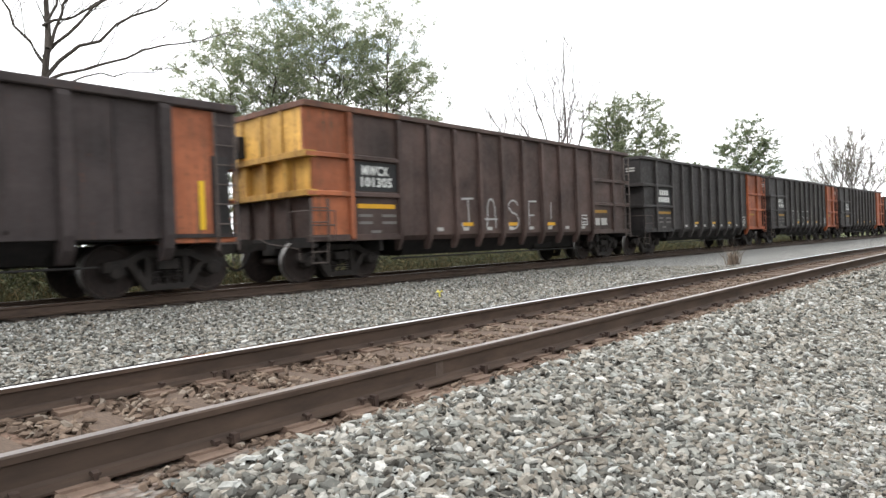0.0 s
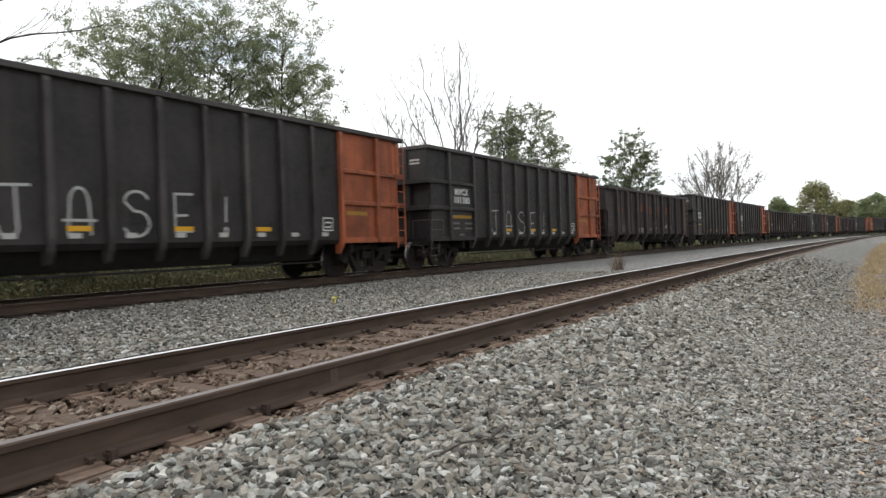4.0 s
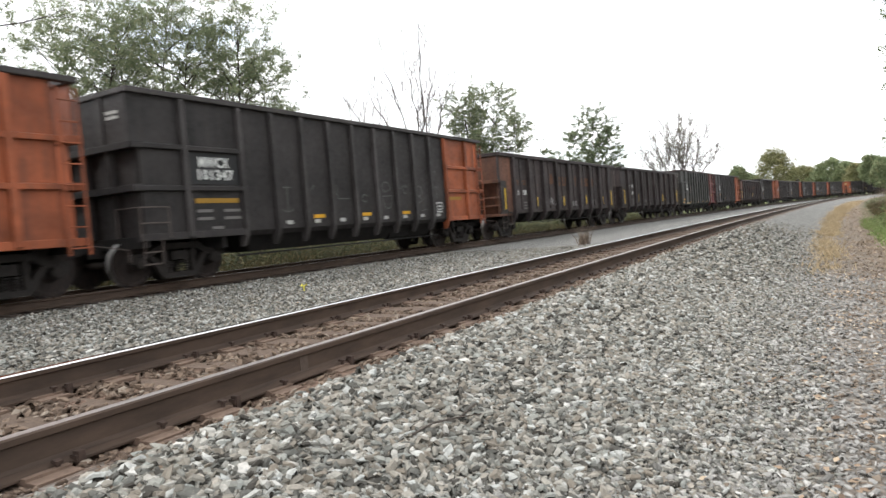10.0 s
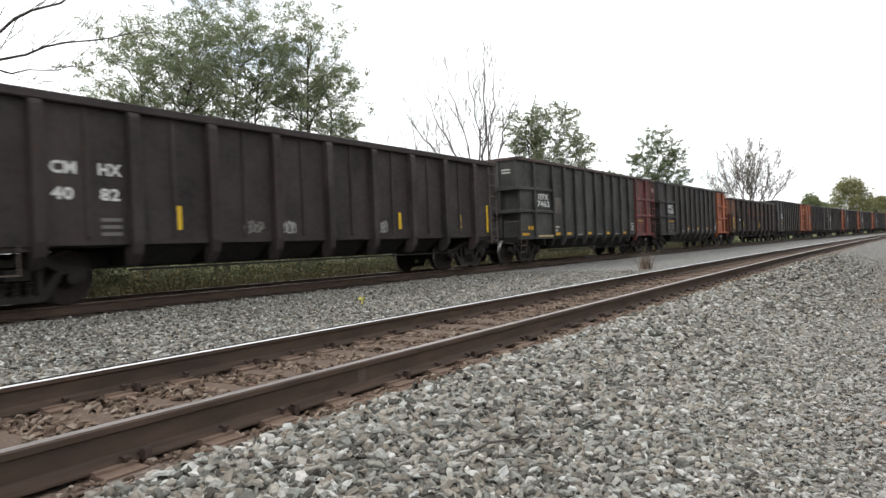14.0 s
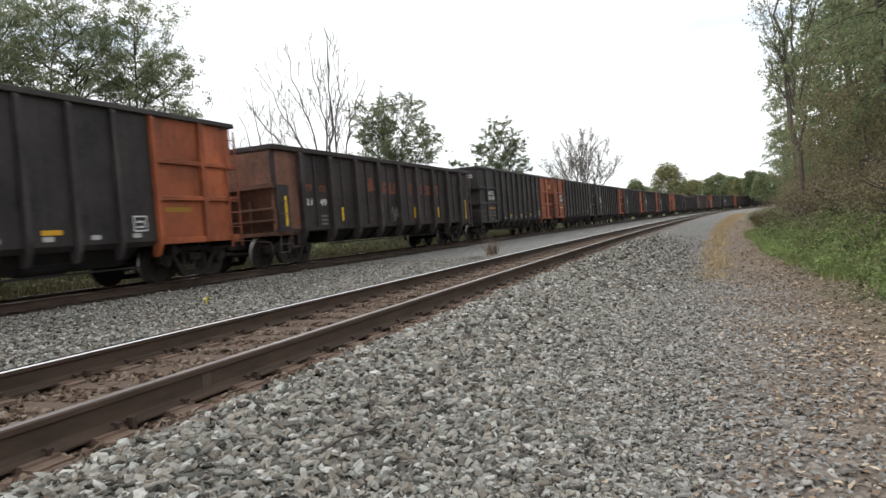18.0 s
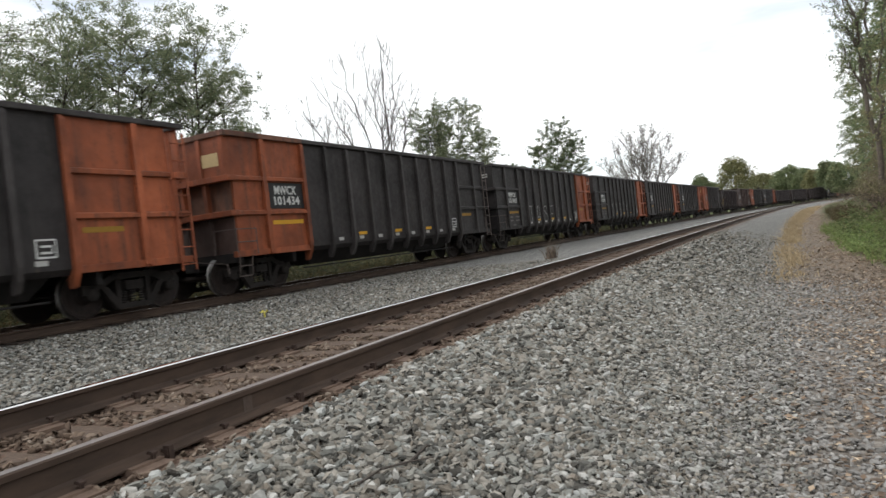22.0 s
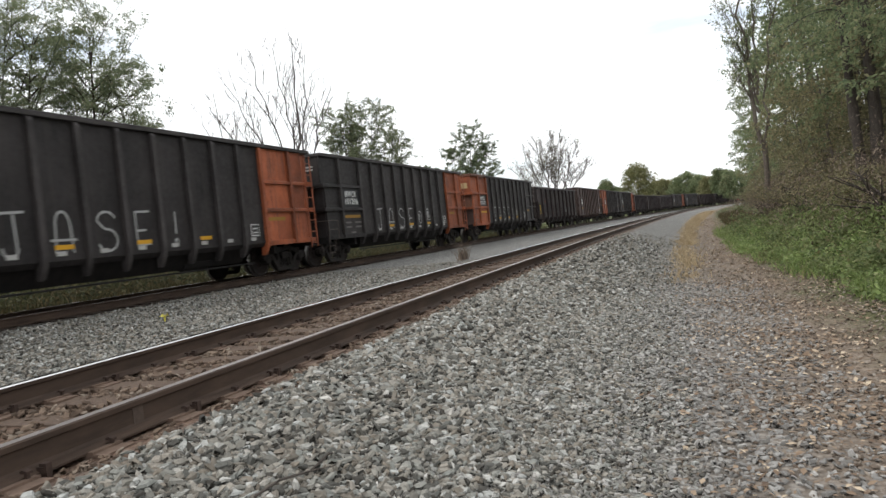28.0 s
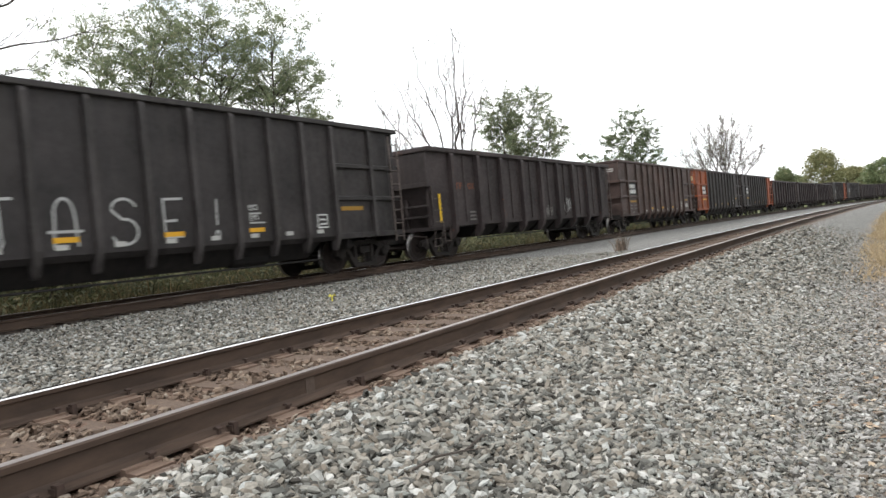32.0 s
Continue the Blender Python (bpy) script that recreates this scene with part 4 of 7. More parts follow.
SCRAWL = [
    [[(0.05, 0.68), (0.55, 0.7)], [(0.32, 0.7), (0.34, 0.15)] + arc(0.2, 0.12, 0.15, 0.13, 0, -190)],
    [[(0.1, 0.0), (0.13, 0.4)] + arc(0.3, 0.45, 0.17, 0.25, 170, 10) + [(0.5, 0.0)], [(0.0, 0.22), (0.6, 0.22)]],
    [arc(0.33, 0.52, 0.24, 0.17, 15, 180) + arc(0.32, 0.18, 0.26, 0.2, 100, -160)],
    [[(0.08, 0.68), (0.52, 0.69)], [(0.1, 0.68), (0.1, 0.05)], [(0.1, 0.32), (0.38, 0.33)]],
    [[(0.3, 0.68), (0.28, 0.22)], arc(0.28, 0.06, 0.05, 0.06, 0, 360)],
]
FOOT_BAR = [(0.1, 0.06), (0.5, 0.06)]


def gondola(u, body, rib, front, rear, end_front, label, number="", mark="", scrawl=0, scrawl_bay=1, plate=True, bars=False, pennants=True, low_ladder=False, chord=None, number_paint=None, tags=0, doodles=False):
    """A high-sided ribbed coal gondola, its corner at the origin, its far end at x 14, its railhead at z 0."""
    car = tagged(new("gondola_car"), label, "gondola car", "freight cars of the coal train")
    key = (body.name, rib.name, front.name, rear.name, end_front.name)
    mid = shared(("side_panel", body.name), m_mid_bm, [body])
    far = Matrix.Rotation(math.pi, 4, "Z")
    far = Matrix.Translation((M_LEN, 0, 0)) @ far
    for side in (0, 1):
        m = Matrix.Identity(4) if side == 0 else far
        child("side_panel", mid, car, m)
        back = Matrix.Translation((M_LEN, 0, 0)) @ Matrix.Diagonal((-1, 1, 1, 1))
        for gap, paint, inner, place in ((False, front, number_paint or front, m if side == 0 else far @ back), (True, rear, rear, back if side == 0 else far)):
            child("corner_panel", shared(("corner_panel", gap, paint.name), lambda: m_corner_panel_bm(gap), [paint]), car, place)
            child("end_panel", shared(("end_panel", inner.name), lambda: m_end_panel_bm(M_POST, M_R2), [inner]), car, place)
            for z in M_BEAMS:
                child("stiffener", shared(("stiffener", gap, 0, paint.name), lambda: m_stiffener_bm(0.42 if gap else 0.0, M_POST - 0.065), [paint]), car, place @ Matrix.Translation((0, 0, z)))
                child("stiffener", shared(("stiffener", gap, 1, inner.name), lambda: m_stiffener_bm(M_POST + 0.065, M_R2 - 0.06), [inner]), car, place @ Matrix.Translation((0, 0, z)))
            child("end_sill", shared(("end_sill", inner.name), m_sill_bm, [inner]), car, place)
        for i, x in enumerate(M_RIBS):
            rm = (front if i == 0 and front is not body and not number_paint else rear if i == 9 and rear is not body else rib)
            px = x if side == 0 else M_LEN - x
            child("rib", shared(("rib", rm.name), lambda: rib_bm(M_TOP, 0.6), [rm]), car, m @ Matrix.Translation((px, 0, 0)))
        for x, pm in ((M_POST, front), (M_LEN - M_POST, rear)):
            px = x if side == 0 else M_LEN - x
            child("side_post", shared(("side_post", pm.name), m_post_bm, [rib if pm is body else pm]), car, m @ Matrix.Translation((px, 0, 0)))
    # lower wall browner; on orange ends this paints in shade below the beams
    m_end(car, end_front, Matrix.Identity(4), PAINT_BROWN if end_front in (PAINT_YELLOW_END, PAINT_ORANGE) else None)
    m_end(car, rear, far)
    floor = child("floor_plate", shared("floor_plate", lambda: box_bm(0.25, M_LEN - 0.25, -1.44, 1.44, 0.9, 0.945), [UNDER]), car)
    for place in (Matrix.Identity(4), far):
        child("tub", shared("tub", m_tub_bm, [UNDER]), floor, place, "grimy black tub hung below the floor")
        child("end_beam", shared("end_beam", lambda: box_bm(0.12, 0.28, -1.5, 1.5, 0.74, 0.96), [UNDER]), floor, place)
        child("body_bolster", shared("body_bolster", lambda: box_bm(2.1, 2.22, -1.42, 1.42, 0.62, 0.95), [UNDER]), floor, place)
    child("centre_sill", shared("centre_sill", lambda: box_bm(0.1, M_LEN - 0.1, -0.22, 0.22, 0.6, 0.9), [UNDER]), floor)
    child("top_chord", shared(("top_chord", (chord or rib).name), m_chord_bm, [chord or rib]), car)
    lad = shared("ladder", lambda: ladder_bm(0.04, 0.4, -1.6, 0.7, 3.56, 8), [LADDER_STEEL])
    child("ladder", shared(("ladder", rear.name), lambda: ladder_bm(0.04, 0.4, -1.6, 0.7, 3.56, 8), [LADDER_STEEL if rear is body else rear]), car, Matrix.Translation((M_LEN - 0.44, 0, 0)))
    child("ladder", lad, car, far @ Matrix.Translation((M_LEN - 0.44, 0, 0)))
    child("sill_step", shared("sill_step", step_bm, [LADDER_STEEL]), car)
    child("sill_step", shared("sill_step", step_bm, [LADDER_STEEL]), car, far)
    child("brake_gear", shared("brake_gear", brake_gear_bm, [UNDER]), car)
    end_fittings(car, Matrix.Identity(4), 3.05)
    end_fittings(car, far, 0, False)
    if low_ladder:
        child("grab_ladder", shared("grab_ladder", lambda: ladder_bm(0.06, 0.5, -1.6, 0.86, 1.75, 3), [LADDER_STEEL]), car)
    running_gear(car, (1.24, M_LEN - 1.2), M_LEN)
    # stencils
    if plate:
        board = panel(car, "number_panel", 1.3, 1.96, 1.4, 0.64, MARK_BLACK, -1.506)
        if number and not bars:
            lettering(board, mark, 0.25, 0.36, 0.21, None, 0.82, -0.009, "reporting_mark")
            lettering(board, number, 0.17, 0.1, 0.21, None, 1.0, -0.009, "car_number")
        else:
            for k in range(4):
                panel(board, "stencil_bar", 0.25 + 0.21 * k, 0.36, 0.16, 0.2, MARK_WHITE, -0.007)
            for k in range(6):
                panel(board, "stencil_bar", 0.17 + 0.17 * k, 0.08, 0.13, 0.2, MARK_WHITE, -0.007)
    if front is PAINT_ORANGE:
        child("end_placard", shared("end_placard", lambda: plate_bm(0.6, 0.3), [MARK_PALE]), car, Matrix.Translation((0.018, -0.72, 2.98)) @ Matrix.Rotation(-math.pi / 2, 4, "Z"), "pale yellow end placard")
    plain_front = body is PAINT_GREEN_GREY
    if plain_front:
        panel(car, "patch_panel", M_R2 + 0.17, 1.82, 0.68, 0.62, PATCH_GREY, -1.503, 0.006, "pale grey painted-out patch")
        panel(car, "reflector", 0.28, 0.97, 0.5, 0.12, MARK_YELLOW, -1.508)
        panel(car, "reflector", 0.72, 1.2, 0.4, 0.13, MARK_YELLOW, -1.508)
        panel(car, "sill_strip", 1.4, 0.94, 1.2, 0.06, MARK_PALE, -1.563)
        for i in (0, 1, 3, 5, 7):
            panel(car, "reflector", M_RIBS[i] + 0.12, 0.99, 0.5, 0.1, MARK_YELLOW, -1.502)
        for i in (2, 4, 6):
            panel(car, "small_stencil", M_RIBS[i] + 0.15, 0.985, 0.5, 0.03, MARK_GREY, -1.502)
        for k, w in enumerate((0.3, 0.44)):
            panel(car, "small_stencil", M_RIBS[0] + 0.12, 1.14 + 0.13 * k, w, 0.07, MARK_GREY, -1.502)
    else:
        panel(car, "reflector_strip", 1.4, 1.57, 1.15, 0.1, MARK_DIM if front is body else MARK_YELLOW, -1.506)
    for k, (x, z, w) in enumerate(((1.43, 1.38, 0.4), (2.13, 1.38, 0.45), (1.43, 1.22, 0.4), (2.13, 1.22, 0.45), (1.78, 1.02, 0.3)) if (front is body or number_paint) and not plain_front else ()):
        panel(car, "small_stencil", x, z, w, 0.06, MARK_DULL, -1.506)
    panel(car, "reflector_strip", M_R11 + 0.2, 1.57, 0.85, 0.1, MARK_DIM, -1.506)
    for i in range(1, 1 if plain_front else 9):
        x = M_RIBS[i] + 0.3
        panel(car, "small_stencil", x, 1.04, 0.22, 0.09, MARK_GREY, -1.502)
        if pennants and i in (2, 4, 6):
            panel(car, "reflector", x - 0.02, 1.16, 0.42, 0.09, MARK_YELLOW, -1.502)
    fr = [[(0, 0), (0.34, 0), (0.34, 0.3), (0, 0.3), (0, 0)], [(0.07, 0.08), (0.27, 0.08), (0.27, 0.19), (0.07, 0.19)]]
    child("stencil_frame", shared("stencil_frame", lambda: scrawl_bm(fr, 0.019), [MARK_WHITE]), car, Matrix.Translation((M_RIBS[8] + 0.35, -1.506, 1.18)))
    if front is not body:
        cap = PAINT_SOOT_RED
        child("chord_cap", shared(("chord_cap", cap.name), lambda: box_bm(-0.036, M_R2, -1.606, -1.43, M_TOP - 0.026, M_TOP + 0.096), [cap]), car, None, "rust-brown length of top chord")
        child("chord_cap", shared(("chord_cap_end", cap.name), lambda: box_bm(-0.036, 0.136, -1.43, 1.44, M_TOP - 0.026, M_TOP + 0.096), [cap]), car)
    for k in range(2 if front is body else 0):
        child("end_stencil", shared(("end_stencil", 0.9), lambda: plate_bm(0.36, 0.055), [MARK_GREY]), car, Matrix.Translation((0.012, -0.9, 3.2 + 0.1 * k)) @ Matrix.Rotation(-math.pi / 2, 4, "Z"))
    if body is PAINT_BROWN:
        for x in (M_R11 + 0.12, M_R11 + 0.62):
            panel(car, "data_panel", x, 1.15, 0.4, 0.24, MARK_GREY, -1.508)
    if scrawl:
        for k in range(5):
            letter, width = None, 0.009 + 0.006 * scrawl
            strokes = SCRAWL[k] + ([FOOT_BAR] if k == 3 and scrawl_bay == 1 else [])
            if tags and k == 4 and tags > 1:
                strokes = [arc(0.3, 0.35, 0.2, 0.24, 0, 340), [(0.15, 0.2), (0.3, 0.5), (0.36, 0.22), (0.46, 0.46)]]
            for n, stroke in enumerate(strokes):
                me = shared(("chalk_scrawl", k, n, scrawl, tags > 1), lambda: scrawl_bm([stroke], width), [CHALK])
                if letter is None:
                    letter = child("chalk_scrawl", me, car, Matrix.Translation((M_RIBS[scrawl_bay + k] + 0.2, -1.507, 1.09)) @ Matrix.Diagonal((0.98, 1, 1.14, 1)), "chalk-white sprayed letter")
                else:
                    child("chalk_stroke", me, letter)
        for k in range(tags):
            for row in (0, 1):
                panel(car, "tag_bar", M_RIBS[scrawl_bay + 5] + 0.3, 1.34 + 0.2 * row + 0.14 * k, 0.42 - 0.1 * row, 0.035, CHALK, -1.507)
                child("sprayed_tag", shared(("sprayed_tag", k, row), lambda: scrawl_bm(scribble(random.Random(90 + 3 * k + row), 0.5, 0.16)[:4], 0.01), [CHALK]), car, Matrix.Translation((M_RIBS[scrawl_bay + 5] + 0.28, -1.508, 1.4 + 0.22 * row + 0.14 * k)), "small white sprayed tag")
    if doodles:
        zigzag = [(0.05 * (-1) ** i, 1.05 + 0.11 * i) for i in range(9)]
        drawn = ((1, ([(0.26, 1.92), (0.52, 1.92)], [(0.39, 1.92), (0.39, 1.36)], arc(0.38, 1.42, 0.16, 0.08, 180, 360))), (2, ([(0.24, 1.84), (0.36, 1.98)],)), (3, ([(0.26, 1.98), (0.26, 1.64), (0.74, 1.64)],)), (4, (arc(0.45, 1.65, 0.13, 0.1, 20, 300),)),
                 (5, (arc(0.5, 1.93, 0.21, 0.19, -20, 220), arc(0.5, 1.9, 0.1, 0.07, 180, 360), [(0.32, 1.7), (0.8, 1.72)], arc(0.55, 1.7, 0.25, 0.36, 180, 360), zigzag)), (6, ([(0.24, 1.9), (0.28, 2.02)], arc(0.5, 1.9, 0.12, 0.12, 30, 300))), (7, (arc(0.3, 1.86, 0.16, 0.16, -90, 150), [(0.2, 1.72), (0.44, 1.6), (0.3, 1.5)], [(0.42, 1.25), (0.66, 1.27)])), (8, ([(0.3, 2.5), (0.44, 2.5)], [(0.26, 2.0), (0.5, 2.0)], [(0.38, 2.0), (0.38, 1.62)])))
        for bay, strokes in drawn:
            for n, stroke in enumerate(strokes):
                depth = -1.606 if stroke is zigzag else -1.507
                child("chalk_scrawl", shared(("doodle", bay, n), lambda: scrawl_bm([stroke], 0.012), [CHALK_FAINT]), car, Matrix.Translation((M_RIBS[bay], depth, 0)), "faint rubbed chalk drawing")
    CARS.append((car, u))
    return car


S_LEN, S_TOP, S_SILL = 15.45, 3.29, 1.04


def s_side_bm():
    bm = bmesh.new()
    prism(bm, [(0.0, S_TOP), (S_LEN, S_TOP), (S_LEN, 2.36), (S_LEN - 0.04, 2.26), (S_LEN - 0.16, 2.2), (S_LEN - 0.16, S_SILL), (0.16, S_SILL), (0.16, 2.2), (0.04, 2.26), (0.0, 2.36)], -1.5, -1.45)
    prism_y(bm, [(-1.515, S_SILL + 0.02), (-1.515, S_SILL - 0.05), (-1.44, S_SILL - 0.05), (-1.44, S_SILL + 0.02)], 0.05, S_LEN - 0.05)
    bmesh.ops.recalc_face_normals(bm, faces=bm.faces[:])
    return bm


def s_slope_bm():
    bm = bmesh.new()
    prism(bm, [(0.06, 2.34), (0.06, 2.28), (0.62, 1.0), (0.7, 1.03)], -1.44, 1.44)
    soften(bm, 0.006)
    return bm


def s_end(car, paint, place):
    """The overhanging end at x 0: upright top wall, a deep opening below with its slope sheet, rail, posts and platform."""
    wall = child("end_wall", shared(("s_end_wall", paint.name), lambda: box_bm(0.0, 0.05, -1.45, 1.45, 2.36, S_TOP), [paint]), car, place)
    child("slope_sheet", shared(("slope_sheet", paint.name), s_slope_bm, [paint]), wall)
    for name, b in (("cross_beam", (-0.03, 0.06, -1.5, 1.5, 2.22, 2.36)), ("end_rail", (-0.02, 0.05, -1.45, 1.45, 1.62, 1.68)), ("corner_post", (0.1, 0.17, -1.44, -1.34, 1.0, 2.22)), ("corner_post", (0.1, 0.17, 1.34, 1.44, 1.0, 2.22)), ("platform", (0.0, 1.2, -1.46, 1.46, 0.9, 1.0)), ("strut", (0.2, 0.3, -0.55, -0.45, 1.0, 1.9)), ("strut", (0.2, 0.3, 0.45, 0.55, 1.0, 1.9)), ("shelf", (0.04, 0.34, -1.42, 1.42, 1.3, 1.36))):
        child(name, shared((name, b, paint.name), lambda: box_bm(*b), [paint]), wall)


def hopper_bm():
    bm = bmesh.new()
    slung(bm, (0.0, 1.5, -1.38, 1.38, 1.0), (0.12, 1.38, -0.95, 0.95, 0.62))
    soften(bm, 0.01)
    return bm


def s_under(car):
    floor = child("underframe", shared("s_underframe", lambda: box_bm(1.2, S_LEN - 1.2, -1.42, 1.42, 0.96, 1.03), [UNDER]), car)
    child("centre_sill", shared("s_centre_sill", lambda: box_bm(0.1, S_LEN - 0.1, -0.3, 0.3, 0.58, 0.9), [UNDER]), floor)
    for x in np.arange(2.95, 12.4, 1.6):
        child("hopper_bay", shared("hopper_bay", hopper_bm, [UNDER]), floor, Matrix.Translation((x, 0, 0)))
    bm_rod = lambda: rod_bm((2.8, -1.39, 0.55), (13.0, -1.39, 0.55), 0.02, 5)
    child("brake_rod", shared("s_brake_rod", bm_rod, [UNDER]), floor)


def rod_bm(p, q, r, n):
    bm = bmesh.new()
    rod(bm, p, q, r, n=n)
    return bm


def s_chord_bm():
    bm = bmesh.new()
    box(bm, -0.04, S_LEN + 0.04, -1.62, -1.43, S_TOP - 0.02, S_TOP + 0.13)
    box(bm, -0.04, S_LEN + 0.04, 1.43, 1.62, S_TOP - 0.02, S_TOP + 0.13)
    for x in (-0.04, S_LEN - 0.16):
        box(bm, x, x + 0.2, -1.43, 1.43, S_TOP - 0.02, S_TOP + 0.13)
    soften(bm, 0.02)
    return bm


def s_small_rib_bm():
    bm = bmesh.new()
    prism_y(bm, [(-1.5, S_TOP), (-1.535, S_TOP - 0.04), (-1.535, S_SILL + 0.1), (-1.5, S_SILL + 0.04)], -0.035, 0.035)
    soften(bm, 0.006)
    return bm


def s_step_bm():
    """The hanging step at the corner x 0."""
    bm = bmesh.new()
    rod(bm, (0.62, -1.56, 0.55), (0.62, -1.56, 1.15), 0.014, n=5)
    rod(bm, (1.0, -1.52, 0.55), (1.0, -1.52, 1.0), 0.014, n=5)
    rod(bm, (0.62, -1.55, 0.55), (1.0, -1.53, 0.55), 0.014, n=5)
    return bm


S_BIG = [1.28 + 1.6 * i for i in range(9)]


def blot_bm(w, h, bend):
    """A soft-cornered block of paint, some with a notch."""
    bm = bmesh.new()
    lean = 0.12 * h
    c = 0.28 * min(w, h)
    out = [(c, 0), (w - c, 0), (w, c), (w, h - c), (w - c, h), (c, h), (0, h - c), (0, c)]
    if bend == 2:
        out = [(0.05, 0), (w, 0), (w, h), (w * 0.68, h), (w * 0.68, h * 0.25), (w * 0.32, h * 0.25), (w * 0.32, h), (0, h), (0, 0.06)]
    elif bend == 1:
        out = [(0, 0.02), (w, 0), (w, h * 0.45), (w * 0.5, h * 0.58), (w, h * 0.72), (w, h), (0, h), (0, h * 0.52), (w * 0.5, h * 0.4), (0, h * 0.3)]
    elif bend == 3:
        out = [(w * 0.3, 0), (w * 0.9, 0), (w * 0.65, h * 0.2), (w * 0.65, h * 0.6), (w, h * 0.6), (w, h * 0.75), (w * 0.65, h * 0.75), (w * 0.65, h), (w * 0.3, h), (w * 0.3, h * 0.75), (0, h * 0.75), (0, h * 0.6), (w * 0.3, h * 0.6)]
    elif bend == 4:
        out = [(0, 0), (w * 0.34, 0), (w * 0.34, h * 0.72), (w * 0.66, h * 0.72), (w * 0.66, 0), (w, 0), (w, h * 0.85), (w * 0.85, h), (0, h)]
    bm.faces.new([bm.verts.new((x + lean * z / h, 0, z)) for x, z in out])
    return bm


def scribble(r, w, h):
    """Loops and slashes of a sprayed tag, w wide and h high."""
    strokes = []
    for k in range(4):
        cx, cz = w * (0.14 + 0.24 * k), h * r.uniform(0.35, 0.6)
        strokes.append(arc(cx, cz, w * r.uniform(0.1, 0.17), h * r.uniform(0.25, 0.48), r.uniform(0, 360), r.uniform(500, 800)))
        strokes.append([(cx - w * 0.1, h * r.uniform(0, 0.4)), (cx + w * r.uniform(0, 0.1), h * r.uniform(0.5, 1.0)), (cx + w * 0.14, h * r.uniform(0, 0.5))])
    return strokes


def sulphur_car(u, body, end, label, yellow=(), letters=0, rear=None, tag=(), mark=(), number=(), letter=None):
    """A lower gondola with overhanging ends, heavy and light ribs by turns."""
    car = tagged(new("gondola_car"), label, "gondola car", "freight cars of the coal train")
    far = Matrix.Translation((S_LEN, 0, 0)) @ TURN
    letter = letter or RUST_LETTER
    for side in (0, 1):
        m = Matrix.Identity(4) if side == 0 else far
        child("side_panel", shared(("s_side_panel", body.name), s_side_bm, [body]), car, m)
        for i, x in enumerate(S_BIG):
            child("rib", shared(("s_rib", body.name), lambda: rib_bm(S_TOP, 0.6, 1.49, 1.65, 0.2), [body]), car, m @ Matrix.Translation((x, 0, 0)))
            if i < 8:
                child("light_rib", shared(("light_rib", body.name), s_small_rib_bm, [body]), car, m @ Matrix.Translation((x + 0.8, 0, 0)))
    s_end(car, end, Matrix.Identity(4))
    s_end(car, rear or body, far)
    if end is not body:
        panel(car, "patch_panel", 0.17, 1.06, 0.52, 1.25, PAINT_BLACK, -1.51, 0.006, "dark blue-black painted patch")
        panel(car, "end_panel", 0.17, 1.06, 1.02, 2.2, end, -1.503)
    if rear:
        panel(car, "end_panel", S_BIG[8] + 0.11, 1.06, 0.86, 2.2, rear, -1.503)
        panel(car, "patch_panel", S_LEN - 0.5, 1.06, 0.36, 1.4, PAINT_BLACK, -1.51, 0.006, "dark blue-black painted patch")
    s_under(car)
    child("top_chord", shared(("s_top_chord", body.name), s_chord_bm, [body]), car)
    child("ladder", shared("s_ladder", lambda: ladder_bm(0.06, 0.46, -1.58, 0.75, 3.24, 7), [LADDER_STEEL]), car, Matrix.Translation((S_LEN - 0.5, 0, 0)))
    child("ladder", shared("s_ladder", lambda: ladder_bm(0.06, 0.46, -1.58, 0.75, 3.24, 7), [LADDER_STEEL]), car, far @ Matrix.Translation((S_LEN - 0.5, 0, 0)))
    child("sill_step", shared("sill_step", step_bm, [LADDER_STEEL]), car)
    running_gear(car, (1.15, S_LEN - 1.15), S_LEN)
    end_fittings(car, Matrix.Identity(4), 1.75, False)
    end_fittings(car, far, 0, False)
    for z in (1.15, 1.5, 1.85):
        child("grab_iron", shared("s_grab_iron", lambda: rod_bm((0.2, -1.56, 0), (0.62, -1.56, 0), 0.012, 5), [LADDER_STEEL]), car, Matrix.Translation((0, 0, z)))
    child("grab_iron", shared("s_upright_iron", lambda: rod_bm((0.12, -1.54, 1.6), (0.12, -1.54, 2.25), 0.014, 5), [LADDER_STEEL]), car)
    child("corner_step", shared("s_corner_step", s_step_bm, [LADDER_STEEL]), car)
    for x in yellow:
        low, tall = (1.13, 0.87) if x < 1 or x > 14.5 else (1.24, 0.44)
        panel(car, "reflector_strip", x, low, 0.1, tall, MARK_LEMON, -1.518)
    if mark:
        for k, (word, num) in enumerate(zip(mark, number or ("", ""))):
            lettering(car, word, 1.5 + 0.77 * k, 2.16, 0.2, letter, 0.42, -1.505, "reporting_mark")
            if num:
                lettering(car, num, 1.52 + 0.78 * k, 1.74, 0.2, MARK_WHITE, 0.34, -1.505, "car_number")
    elif number:
        for k in range(4):
            panel(car, "stencil_bar", 1.2 + 0.3 * k + 0.3 * (k > 1), 1.9, 0.2, 0.22, MARK_DULL, -1.503)
    for k in range(3):
        panel(car, "small_stencil", 2.3, 1.14 + 0.12 * k, 0.36, 0.06, MARK_DULL, -1.503)
